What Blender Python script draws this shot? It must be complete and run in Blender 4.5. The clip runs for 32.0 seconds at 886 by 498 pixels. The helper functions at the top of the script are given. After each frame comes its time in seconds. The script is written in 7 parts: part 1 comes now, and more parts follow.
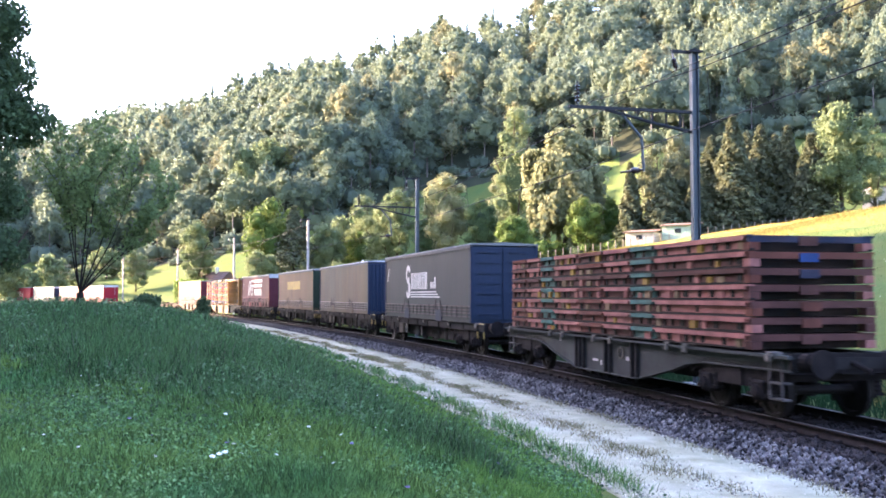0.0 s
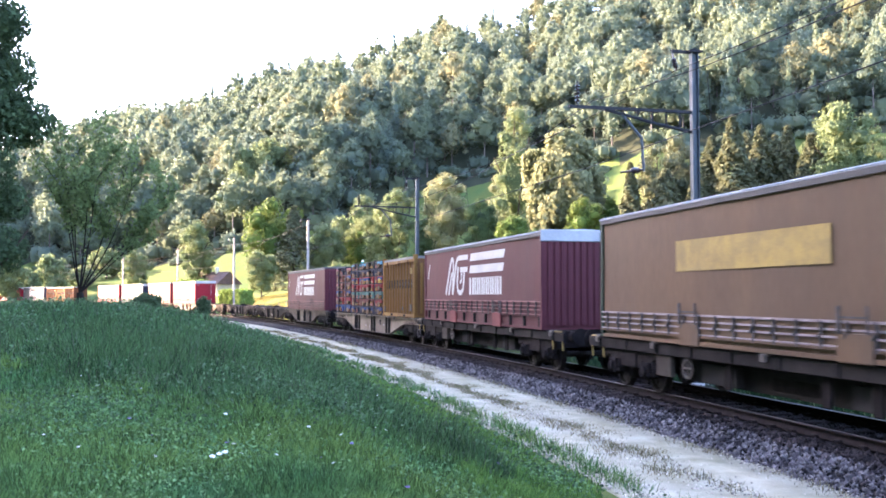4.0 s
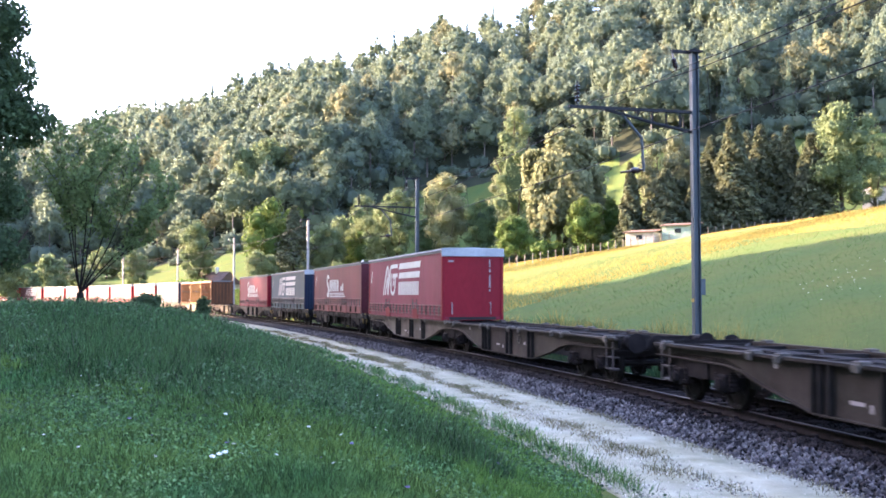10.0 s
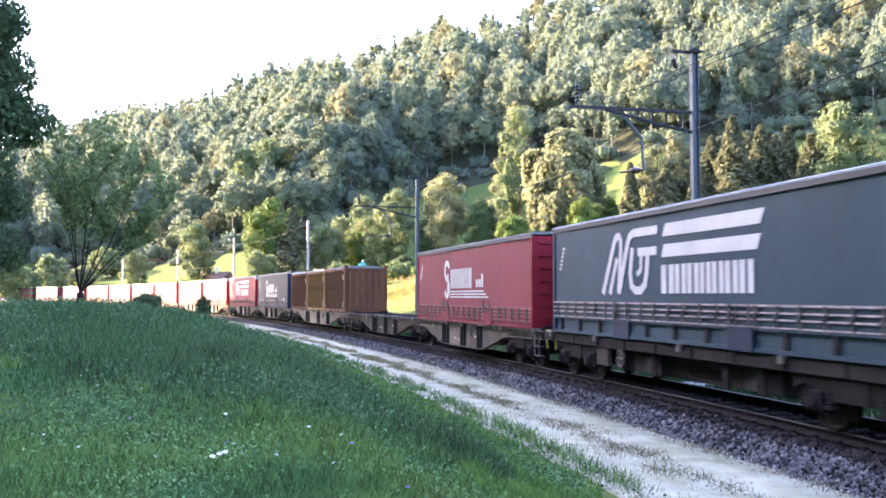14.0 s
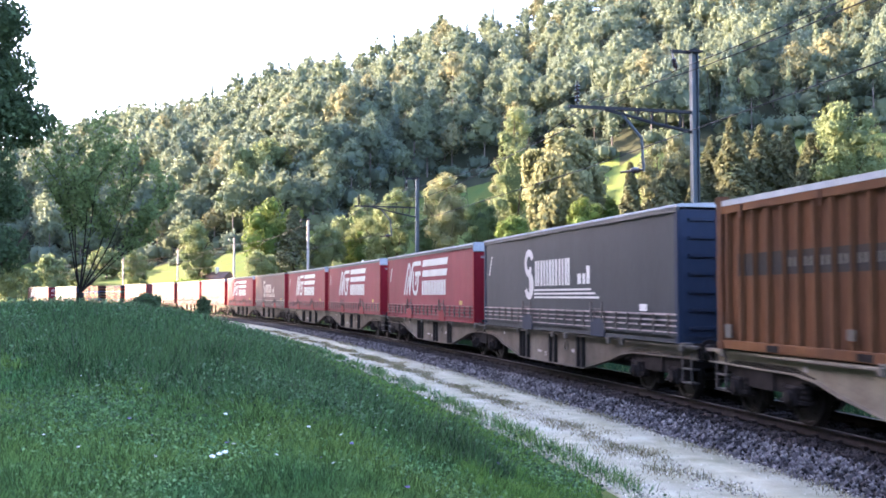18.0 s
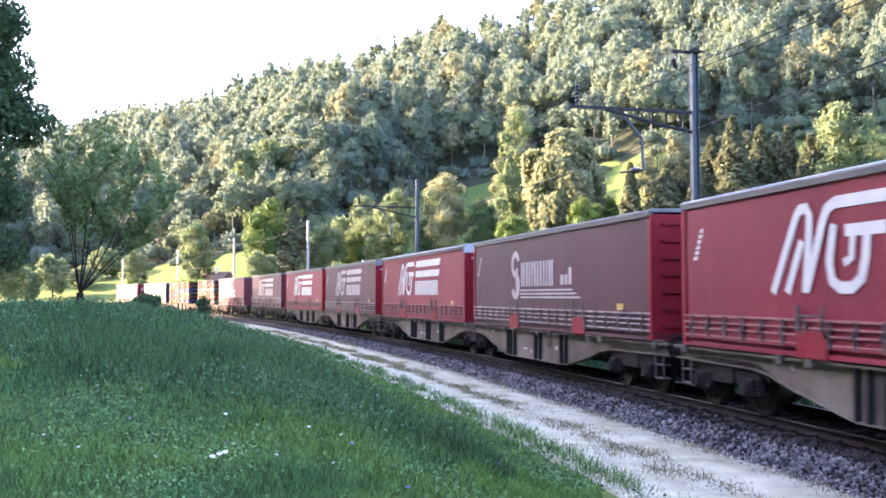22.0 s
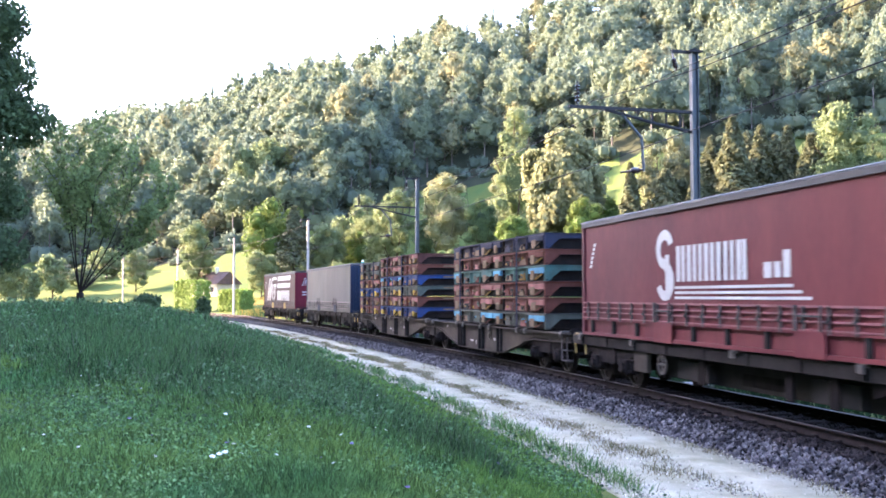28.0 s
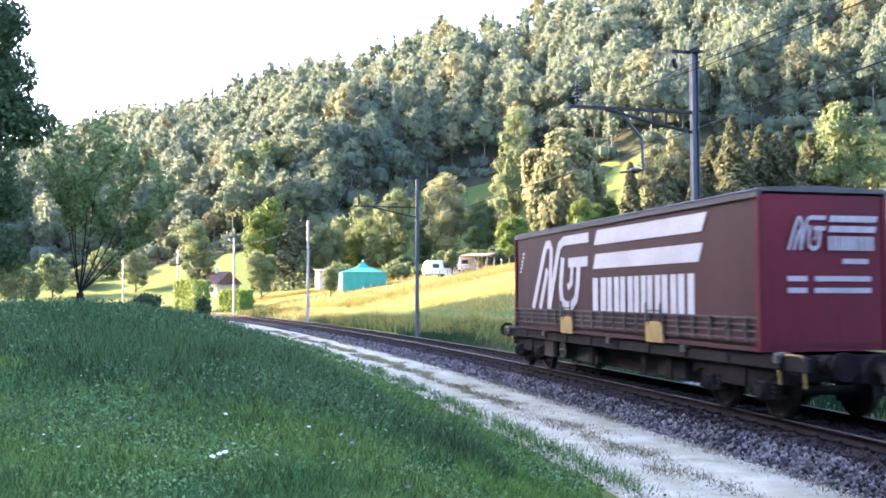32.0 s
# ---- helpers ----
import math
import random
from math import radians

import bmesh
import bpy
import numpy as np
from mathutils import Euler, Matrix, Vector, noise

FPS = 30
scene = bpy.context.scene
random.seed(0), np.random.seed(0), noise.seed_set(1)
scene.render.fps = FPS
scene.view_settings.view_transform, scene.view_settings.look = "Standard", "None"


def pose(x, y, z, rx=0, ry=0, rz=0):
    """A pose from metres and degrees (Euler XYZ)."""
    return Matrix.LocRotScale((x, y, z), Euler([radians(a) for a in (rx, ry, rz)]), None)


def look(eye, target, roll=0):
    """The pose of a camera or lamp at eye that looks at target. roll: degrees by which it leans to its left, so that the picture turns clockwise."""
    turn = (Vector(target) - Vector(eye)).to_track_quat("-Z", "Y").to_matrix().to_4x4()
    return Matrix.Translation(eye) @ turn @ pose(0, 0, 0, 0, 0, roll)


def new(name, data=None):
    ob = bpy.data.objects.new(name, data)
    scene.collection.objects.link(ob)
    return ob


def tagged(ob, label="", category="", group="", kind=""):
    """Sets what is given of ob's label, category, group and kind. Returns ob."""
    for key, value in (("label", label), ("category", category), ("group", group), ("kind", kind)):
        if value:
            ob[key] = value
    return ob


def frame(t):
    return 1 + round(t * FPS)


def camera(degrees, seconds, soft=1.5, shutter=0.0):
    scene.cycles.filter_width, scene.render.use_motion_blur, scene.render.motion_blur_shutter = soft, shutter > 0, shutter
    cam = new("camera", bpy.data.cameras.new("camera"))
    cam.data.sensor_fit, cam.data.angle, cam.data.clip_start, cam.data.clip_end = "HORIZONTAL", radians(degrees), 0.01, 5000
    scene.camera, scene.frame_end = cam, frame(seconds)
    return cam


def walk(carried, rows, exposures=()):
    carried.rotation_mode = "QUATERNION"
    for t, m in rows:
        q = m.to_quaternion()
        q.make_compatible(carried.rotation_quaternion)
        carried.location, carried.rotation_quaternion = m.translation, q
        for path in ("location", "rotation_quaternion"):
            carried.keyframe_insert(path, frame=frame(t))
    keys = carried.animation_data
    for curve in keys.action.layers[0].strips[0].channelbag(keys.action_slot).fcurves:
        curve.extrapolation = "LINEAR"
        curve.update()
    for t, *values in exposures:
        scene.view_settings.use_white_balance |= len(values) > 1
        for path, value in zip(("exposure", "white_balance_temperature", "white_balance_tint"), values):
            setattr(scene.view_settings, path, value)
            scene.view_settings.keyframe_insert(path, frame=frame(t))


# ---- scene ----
# ---- plan numbers ----
EYE_Z = 2.07          # eye over the rail tops
SPEED = 14.62         # train, metres per second
LENS = 48.8
DURATION = 32.0

# the clip's camera brightens and darkens a little as the train passes
EXPOSURE = ((0.0, 3.5), (2.0, 3.7), (6.0, 3.68), (9.0, 3.34), (10.0, 3.31), (12.0, 3.48), (14.0, 3.66), (17.0, 3.48), (20.0, 3.58), (23.0, 3.7), (29.0, 3.75), (30.0, 3.75), (DURATION, 3.6))

cam = camera(LENS, DURATION, soft=1.7, shutter=0.25)
eye = pose(0, 0, EYE_Z, 90 + 2.756, 0, 0)
walk(cam, [(0.0, eye), (DURATION, eye)], exposures=[(t, e, 5820, 31) for t, e in EXPOSURE])

# ---- light ----
SUN_TO = Vector((-0.86, 0.40, 0.33)).normalized()     # towards the sun: low, from the left and a little ahead
world = bpy.data.worlds.new("morning_sky")
scene.world = world
world.use_nodes = True
wn = world.node_tree
sky = wn.nodes.new("ShaderNodeTexSky")
sky.sky_type = "NISHITA"
sky.sun_disc = False
sky.sun_elevation = math.asin(SUN_TO.z)
sky.sun_rotation = math.atan2(SUN_TO.x, SUN_TO.y)
sky.air_density = 1.0
sky.dust_density = 2.5
wn.links.new(sky.outputs[0], wn.nodes["Background"].inputs[0])
wn.nodes["Background"].inputs[1].default_value = 0.15
sun_data = bpy.data.lights.new("sun", "SUN")
sun_data.energy = 5.0
sun_data.angle = radians(0.5)
sun_data.color = (1.0, 0.72, 0.39)
sun = new("sun", sun_data)
sun.matrix_world = look(SUN_TO * 50, (0, 0, 0))

# ---- the line of the track ----
S_NODES = (-60, -40, 0, 30, 60, 90, 120, 160, 220, 600)
K_NODES = (0, 0.00426, 0.00426, 0.00218, 0.00161, 0.0021, 0.00237, 0.0024, 0.0024, 0.0024)
TRK_S = np.arange(-640, 600, 0.5)
_k = np.interp(TRK_S, S_NODES, K_NODES)
_k[TRK_S < -60] = 0
_turn = np.cumsum(_k) * 0.5
_i20 = int(np.searchsorted(TRK_S, 20))
TRK_A = 0.23125 + _turn - _turn[_i20]
_x, _y = np.cumsum(-np.sin(TRK_A)) * 0.5, np.cumsum(np.cos(TRK_A)) * 0.5
_th, _d = 0.23125, 10.178
TRK_X = _x - _x[_i20] + _d * math.cos(_th) - 20 * math.sin(_th)
TRK_Y = _y - _y[_i20] + _d * math.sin(_th) + 20 * math.cos(_th)


def on_track(s, o=0.0):
    """x, y and heading of the track at s metres along it, o metres towards the camera's side."""
    a = np.interp(s, TRK_S, TRK_A)
    return np.interp(s, TRK_S, TRK_X) - o * np.cos(a), np.interp(s, TRK_S, TRK_Y) - o * np.sin(a), a


def track_so(x, y):
    """Arrays of s and o of points."""
    x, y = np.atleast_1d(np.asarray(x, float)), np.atleast_1d(np.asarray(y, float))
    step = 4
    tx, ty, ta, tss = TRK_X[::step], TRK_Y[::step], TRK_A[::step], TRK_S[::step]
    s, o = np.empty_like(x), np.empty_like(x)
    for b in range(0, len(x), 4000):
        q = slice(b, b + 4000)
        i = np.argmin((x[q, None] - tx) ** 2 + (y[q, None] - ty) ** 2, axis=1)
        dx, dy, a = x[q] - tx[i], y[q] - ty[i], ta[i]
        s[q] = tss[i] - dx * np.sin(a) + dy * np.cos(a)
        o[q] = -(dx * np.cos(a) + dy * np.sin(a))
    return s, o


def smooth(a, b, v):
    t = np.clip((v - a) / (b - a), 0, 1)
    return t * t * (3 - 2 * t)


AZ = (-60, -24, -19, -12.5, -7.4, 0, 6, 12, 24.4, 60)
RIDGE_TAN = (0.14, 0.157, 0.180, 0.212, 0.239, 0.277, 0.304, 0.342, 0.40, 0.42)
BROW_TAN = (0.11, 0.135, 0.150, 0.178, 0.205, 0.236, 0.245, 0.255, 0.283, 0.29)
RIDGE_R = (620, 620, 600, 520, 490, 490, 490, 490, 510, 520)
FOOT_R = (320, 300, 285, 256, 250, 284, 278, 254, 265, 290)
FOOT_Z = (6, 7, 9, 16, 23, 41, 46, 46, 51, 52)


def ripple(x, y):
    return (np.sin(x * 0.21 + 1.3) * np.sin(y * 0.17) + 0.6 * np.sin(x * 0.53 - y * 0.41) + 0.4 * np.sin(x * 1.1 + y * 0.9))


def ground_z(x, y):
    x, y = np.atleast_1d(np.asarray(x, float)), np.atleast_1d(np.asarray(y, float))
    s, o = track_so(x, y)
    r = np.hypot(x, y)
    az = np.degrees(np.arctan2(x, y))
    az = np.clip(az, -60, 60)
    # camera side: gravel way, then a bank rising to the meadow
    bank = -0.42 + 0.92 * smooth(5.1, 9.8, o)
    rise = 0.95 * smooth(9, 34, r) * smooth(7.0, 14.0, o) * (y > 0)
    left = bank + rise - 0.45 * smooth(46, 80, r) * smooth(5, 10, o) + 0.05 * ripple(x, y) * smooth(5, 8, o)
    left = left + smooth(40, 110, o) * smooth(25, 95, o) * np.where(y < 60, 18, 2)
    # far side: a ditch of weeds, then the meadow slope
    w = np.maximum(-o - 6.5, 0)
    wc = np.minimum(w, 130)
    slope = np.interp(s, (-50, 60, 130, 200, 300), (1.0, 1.0, 0.72, 0.45, 0.32))
    right = -0.25 + slope * (0.285 * wc - 0.00105 * wc * wc) + 0.06 * ripple(x * 0.6, y * 0.6) * smooth(1, 6, w)
    right = np.where(-o < 6.5, -0.45 + 0.2 * smooth(3, 6.5, -o), right)
    base = np.where(o > 0, left, right)
    # the wooded hill
    rr, rf, zf = np.interp(az, AZ, RIDGE_R), np.interp(az, AZ, FOOT_R), np.interp(az, AZ, FOOT_Z)
    top = 2.07 + np.interp(az, AZ, RIDGE_TAN) * rr * np.cos(np.radians(az)) - 13
    g = np.clip((r - rf) / (rr - rf), 0, 1)
    # a steep lower flank, a brow with a narrow bench behind it, then the upper slope
    rb = 0.16
    brow = 2.07 + np.interp(az, AZ, BROW_TAN) * (rf + rb * (rr - rf)) * np.cos(np.radians(az)) - 15
    upper = np.clip((g - rb - 0.12) / (1 - rb - 0.12), 0, 1)
    hill = np.where(g < rb, zf + (brow - zf) * (g / rb), brow + (top - brow) * (0.06 * np.clip((g - rb) / 0.12, 0, 1) + 0.94 * upper ** 0.9))
    fold = 4.5 * np.sin((az + 9.5) / 8.5 * 2 * np.pi + 0.01 * (r - 300)) + 2.0 * np.sin(az * 1.9 + r * 0.02)
    hill = hill + fold * np.clip(4 * g * (1 - g), 0, 1)
    hill = np.where(r > rr, top - 0.05 * (r - rr), hill)
    near = smooth(0.80, 1.06, r / rf)
    out = np.where(o > 0, base, base * (1 - near) + np.maximum(hill, 0) * near)
    return np.where(y < -20, np.where(o > 0, base, np.minimum(base, 25)), out)


def gz(x, y):
    return float(ground_z(x, y)[0])


def at_px(x, r):
    """Ground place on the bearing given as sideways tangent, r metres off."""
    a = math.atan(x)
    px, py = r * math.sin(a), r * math.cos(a)
    return px, py, gz(px, py)


# ---- materials ----
def mat(name, col, col2=None, rough=0.7, metal=0.0, scale=6.0, fine=60.0, bump=0.15, mix=0.5, island=0.0, obj_rand=0.0, spec=0.4, grime=0.0, grime_col=(0.05, 0.045, 0.04), translucent=0.0, streak=None):
    """A worn surface: two colours mixed by coarse and fine noise, fine relief, optional grime and variation by piece."""
    m = bpy.data.materials.new(name)
    m.use_nodes = True
    nt = m.node_tree
    bsdf = nt.nodes["Principled BSDF"]
    N, L = nt.nodes.new, nt.links.new
    tc = N("ShaderNodeTexCoord")
    mp = N("ShaderNodeMapping")
    L(tc.outputs["Object"], mp.inputs[0])
    if streak:
        mp.inputs["Scale"].default_value = streak
    n1, n2 = N("ShaderNodeTexNoise"), N("ShaderNodeTexNoise")
    for n, sc, det in ((n1, scale, 5.0), (n2, fine, 3.0)):
        n.inputs["Scale"].default_value = sc
        n.inputs["Detail"].default_value = det
        L(mp.outputs[0], n.inputs["Vector"])
    ramp = N("ShaderNodeMapRange")
    ramp.inputs["From Min"].default_value, ramp.inputs["From Max"].default_value = 0.32, 0.68
    L(n1.outputs["Fac"], ramp.inputs["Value"])
    mx = N("ShaderNodeMix")
    mx.data_type = "RGBA"
    mx.inputs["A"].default_value = (*col, 1)
    mx.inputs["B"].default_value = (*(col2 or tuple(c * 0.7 for c in col)), 1)
    mul = N("ShaderNodeMath")
    mul.operation = "MULTIPLY"
    mul.inputs[1].default_value = mix * 2
    L(ramp.outputs[0], mul.inputs[0])
    L(mul.outputs[0], mx.inputs["Factor"])
    out = mx.outputs["Result"]
    hsv = N("ShaderNodeHueSaturation")
    L(out, hsv.inputs["Color"])
    val = N("ShaderNodeMapRange")
    val.inputs["To Min"].default_value, val.inputs["To Max"].default_value = 0.78, 1.22
    L(n2.outputs["Fac"], val.inputs["Value"])
    vout = val.outputs[0]
    if island or obj_rand:
        src = N("ShaderNodeNewGeometry").outputs["Random Per Island"] if island else N("ShaderNodeObjectInfo").outputs["Random"]
        k = island or obj_rand
        mr = N("ShaderNodeMapRange")
        mr.inputs["To Min"].default_value, mr.inputs["To Max"].default_value = 1 - k, 1 + k
        L(src, mr.inputs["Value"])
        mm = N("ShaderNodeMath")
        mm.operation = "MULTIPLY"
        L(vout, mm.inputs[0])
        L(mr.outputs[0], mm.inputs[1])
        vout = mm.outputs[0]
    L(vout, hsv.inputs["Value"])
    out = hsv.outputs[0]
    if grime:
        n3 = N("ShaderNodeTexNoise")
        n3.inputs["Scale"].default_value = scale * 0.35
        n3.inputs["Detail"].default_value = 8
        n3.inputs["Roughness"].default_value = 0.7
        L(mp.outputs[0], n3.inputs["Vector"])
        gr = N("ShaderNodeMapRange")
        gr.inputs["From Min"].default_value, gr.inputs["From Max"].default_value = 0.42, 0.75
        gr.inputs["To Max"].default_value = grime
        L(n3.outputs["Fac"], gr.inputs["Value"])
        gm = N("ShaderNodeMix")
        gm.data_type = "RGBA"
        gm.inputs["B"].default_value = (*grime_col, 1)
        L(out, gm.inputs["A"])
        L(gr.outputs[0], gm.inputs["Factor"])
        out = gm.outputs["Result"]
    L(out, bsdf.inputs["Base Color"])
    bsdf.inputs["Roughness"].default_value = rough
    bsdf.inputs["Metallic"].default_value = metal
    bsdf.inputs["Specular IOR Level"].default_value = spec
    if bump:
        bp = N("ShaderNodeBump")
        bp.inputs["Strength"].default_value = bump
        bp.inputs["Distance"].default_value = 0.02
        L(n2.outputs["Fac"], bp.inputs["Height"])
        L(bp.outputs[0], bsdf.inputs["Normal"])
    if translucent:
        tr = N("ShaderNodeBsdfTranslucent")
        L(out, tr.inputs["Color"])
        sh = N("ShaderNodeMixShader")
        sh.inputs[0].default_value = translucent
        L(bsdf.outputs[0], sh.inputs[1])
        L(tr.outputs[0], sh.inputs[2])
        L(sh.outputs[0], nt.nodes["Material Output"].inputs["Surface"])
    return m


def leaf(name, col, col2, k=0.35, tr=0.35, scale=0.25, spec=0.06, fine=3.0):
    return mat(name, col, col2, rough=0.65, scale=scale, fine=fine, bump=0, mix=0.5, island=k, translucent=tr, spec=spec)


M = {}
M["forest"] = leaf("forest_leaves", (0.152, 0.184, 0.105), (0.112, 0.155, 0.128), 0.08, 0.5, 0.11, 0.02, 0.5)
M["forest_gold"] = leaf("forest_leaves_golden", (0.195, 0.195, 0.105), (0.16, 0.175, 0.11), 0.1, 0.48, 0.11, 0.02, 0.5)
M["conifer"] = leaf("conifer_needles", (0.085, 0.105, 0.062), (0.115, 0.125, 0.07), 0.3, 0.35, 0.3, 0.05)
M["dark_leaf"] = leaf("shade_tree_leaves", (0.07, 0.11, 0.05), (0.05, 0.085, 0.042), 0.4, 0.45)
M["cherry"] = leaf("young_tree_leaves", (0.125, 0.18, 0.068), (0.092, 0.145, 0.058), 0.3, 0.5)
M["light_leaf"] = leaf("light_leaves", (0.145, 0.18, 0.085), (0.105, 0.145, 0.07), 0.25, 0.45, 0.25, 0.05)
M["willow"] = leaf("willow_leaves", (0.205, 0.215, 0.115), (0.155, 0.175, 0.09), 0.2, 0.42, 0.25, 0.03)
M["hedge"] = leaf("clipped_hedge_leaves", (0.15, 0.22, 0.05), (0.11, 0.18, 0.045), 0.25, 0.35, 0.4, 0.04)
M["bush"] = leaf("bush_leaves", (0.06, 0.11, 0.03), (0.10, 0.13, 0.03), 0.35, 0.3)
M["grass_edge"] = leaf("verge_grass_blades", (0.07, 0.15, 0.035), (0.105, 0.185, 0.038), 0.6, 0.35, 1.1)
M["grass"] = leaf("grass_blades", (0.05, 0.118, 0.042), (0.10, 0.168, 0.04), 0.7, 0.35, 0.7)
M["grass_tall"] = leaf("tall_grass_blades", (0.034, 0.084, 0.03), (0.062, 0.118, 0.042), 0.75, 0.35, 0.9)
# half the tall grass colour: the shade under the train put into weeds
M["shaded_weed"] = leaf("shaded_weed_blades", (0.016, 0.042, 0.017), (0.03, 0.06, 0.024), 0.5, 0.2, 0.9)
# colour of dry weeds, and of low sunlight painted into the upper meadow
M["grass_dry_sunlit"] = leaf("ripe_sunlit_grass", (0.30, 0.235, 0.065), (0.23, 0.195, 0.055), 0.35, 0.35, 0.3, 0.05)
M["meadow_blade"] = leaf("meadow_blades", (0.12, 0.18, 0.062), (0.10, 0.165, 0.055), 0.25, 0.35, 0.1, 0.03)
M["bark_dark"] = mat("dark_stem_bark", (0.022, 0.018, 0.015), (0.014, 0.012, 0.01), 0.9, scale=3, fine=30, bump=0.5, streak=(4, 4, 0.6), spec=0.06)
M["stem"] = mat("pale_wood_stems", (0.17, 0.15, 0.14), (0.10, 0.09, 0.085), 0.9, scale=0.5, fine=4, bump=0, spec=0.05)
M["bark"] = mat("bark", (0.07, 0.055, 0.04), (0.04, 0.032, 0.025), 0.9, scale=3, fine=30, bump=0.6, streak=(4, 4, 0.6), spec=0.06)
M["grass_seed"] = leaf("grass_seed_heads", (0.085, 0.085, 0.06), (0.06, 0.075, 0.05), 0.4, 0.3, 0.9, 0.05)
M["petal"] = mat("white_petals", (0.75, 0.75, 0.7), None, 0.7, bump=0, mix=0.1)
M["violet"] = mat("violet_petals", (0.12, 0.085, 0.19), None, 0.7, bump=0, mix=0.2)
M["gravel"] = mat("pale_gravel", (0.41, 0.395, 0.295), (0.27, 0.26, 0.185), 0.95, scale=2.2, fine=45, bump=1.0, grime=0.7, grime_col=(0.16, 0.16, 0.08), spec=0.06)
M["ballast"] = mat("ballast_stone", (0.075, 0.066, 0.066), (0.03, 0.027, 0.03), 0.8, scale=1.5, fine=40, bump=0.4, island=1.0, spec=0.06)
# oil by the rails, darkened further to imitate shade below the wagons
M["ballast_oily_shaded"] = mat("oily_shaded_ballast_stone", (0.034, 0.027, 0.026), (0.018, 0.015, 0.015), 0.8, scale=1.5, fine=40, bump=0.4, island=0.8, spec=0.06)
M["ballast_pale"] = mat("pale_ballast_stone", (0.175, 0.16, 0.155), (0.10, 0.092, 0.09), 0.85, scale=1.5, fine=40, bump=0.3, island=0.5, spec=0.06)
M["pebble"] = mat("pale_pebbles", (0.45, 0.42, 0.345), (0.24, 0.215, 0.165), 0.95, scale=2, fine=40, bump=0.2, island=0.6, spec=0.06)
M["ballast_bed"] = mat("ballast_bed", (0.03, 0.028, 0.029), (0.018, 0.017, 0.017), 0.95, scale=12, fine=70, bump=1.0, spec=0.06)
M["sleeper"] = mat("sleeper_wood", (0.035, 0.028, 0.026), (0.022, 0.018, 0.017), 0.9, scale=5, fine=40, bump=0.5, obj_rand=0.25, streak=(1, 6, 6), spec=0.06)
M["rail"] = mat("rusty_rail", (0.02, 0.015, 0.014), (0.012, 0.01, 0.01), 0.9, 0.0, scale=8, fine=80, spec=0.06)
M["rail_head"] = mat("polished_rail_head", (0.085, 0.078, 0.075), (0.06, 0.054, 0.052), 0.5, 0.6, scale=2, fine=40, bump=0.03)
M["mast"] = mat("painted_mast_steel", (0.05, 0.07, 0.082), (0.036, 0.05, 0.058), 0.55, 0.1, scale=2, fine=30, bump=0.1, grime=0.35)
# pale copy of the mast steel: sunlight on the far masts put into colour
M["mast_sunlit"] = mat("sunlit_mast_steel", (0.36, 0.34, 0.33), (0.25, 0.23, 0.22), 0.6, 0.1, scale=2, fine=30, bump=0.1, grime=0.3)
M["arm_steel"] = mat("dark_arm_steel", (0.028, 0.03, 0.034), (0.02, 0.02, 0.022), 0.7, 0.1, scale=3, fine=30, bump=0.05, spec=0.15)
M["insul"] = mat("insulator_glaze", (0.03, 0.018, 0.015), None, 0.2, bump=0)
M["wire"] = mat("overhead_wire_copper", (0.025, 0.025, 0.026), None, 0.7, 0.0, bump=0, spec=0.1)
M["concrete"] = mat("concrete", (0.35, 0.34, 0.32), (0.25, 0.24, 0.22), 0.9, scale=3, fine=50, bump=0.3)
M["wood_post"] = mat("weathered_post", (0.28, 0.24, 0.19), (0.18, 0.15, 0.12), 0.85, scale=6, fine=40, bump=0.3)
M["tent"] = mat("green_tent_canvas", (0.03, 0.30, 0.22), (0.025, 0.24, 0.18), 0.7, scale=1.2, fine=40, bump=0.1, translucent=0.15)
M["white"] = mat("white_paint", (0.72, 0.71, 0.68), (0.6, 0.58, 0.54), 0.5, scale=2, fine=30, bump=0.05, grime=0.2)
M["roof_tile"] = mat("brown_roof_tiles", (0.16, 0.09, 0.07), (0.10, 0.065, 0.05), 0.85, scale=2, fine=20, bump=0.4)
M["render_wall"] = mat("pale_render", (0.55, 0.47, 0.38), (0.45, 0.39, 0.32), 0.9, scale=1, fine=30, bump=0.2)
M["shed_wood"] = mat("shed_boards", (0.32, 0.2, 0.13), (0.2, 0.12, 0.08), 0.8, scale=3, fine=40, bump=0.3)
M["pale_green"] = mat("pale_green_boards", (0.33, 0.42, 0.32), (0.26, 0.34, 0.26), 0.7, scale=2, fine=30)
M["glass"] = mat("dark_window_glass", (0.03, 0.035, 0.04), None, 0.08, bump=0)
# train
M["frame"] = mat("grimy_wagon_steel", (0.052, 0.041, 0.034), (0.026, 0.021, 0.019), 0.8, 0.1, scale=1.4, fine=25, bump=0.2, grime=0.5, grime_col=(0.10, 0.088, 0.065), spec=0.06)
M["frame_mid"] = mat("grey_beige_wagon_steel", (0.15, 0.13, 0.105), (0.085, 0.07, 0.058), 0.8, 0.05, scale=1.4, fine=25, bump=0.2, grime=0.6, grime_col=(0.05, 0.04, 0.032), spec=0.06)
M["frame_dark"] = mat("dark_wagon_steel", (0.022, 0.019, 0.018), (0.013, 0.011, 0.011), 0.85, 0.1, scale=1.6, fine=25, bump=0.2, grime=0.5, spec=0.06)
M["bogie"] = mat("bogie_brake_dust", (0.02, 0.016, 0.015), (0.011, 0.009, 0.009), 0.9, 0.1, scale=4, fine=30, bump=0.3, spec=0.06)
M["wheel"] = mat("wheel_steel", (0.024, 0.02, 0.018), (0.014, 0.012, 0.011), 0.6, 0.5, scale=5, fine=40, spec=0.06)
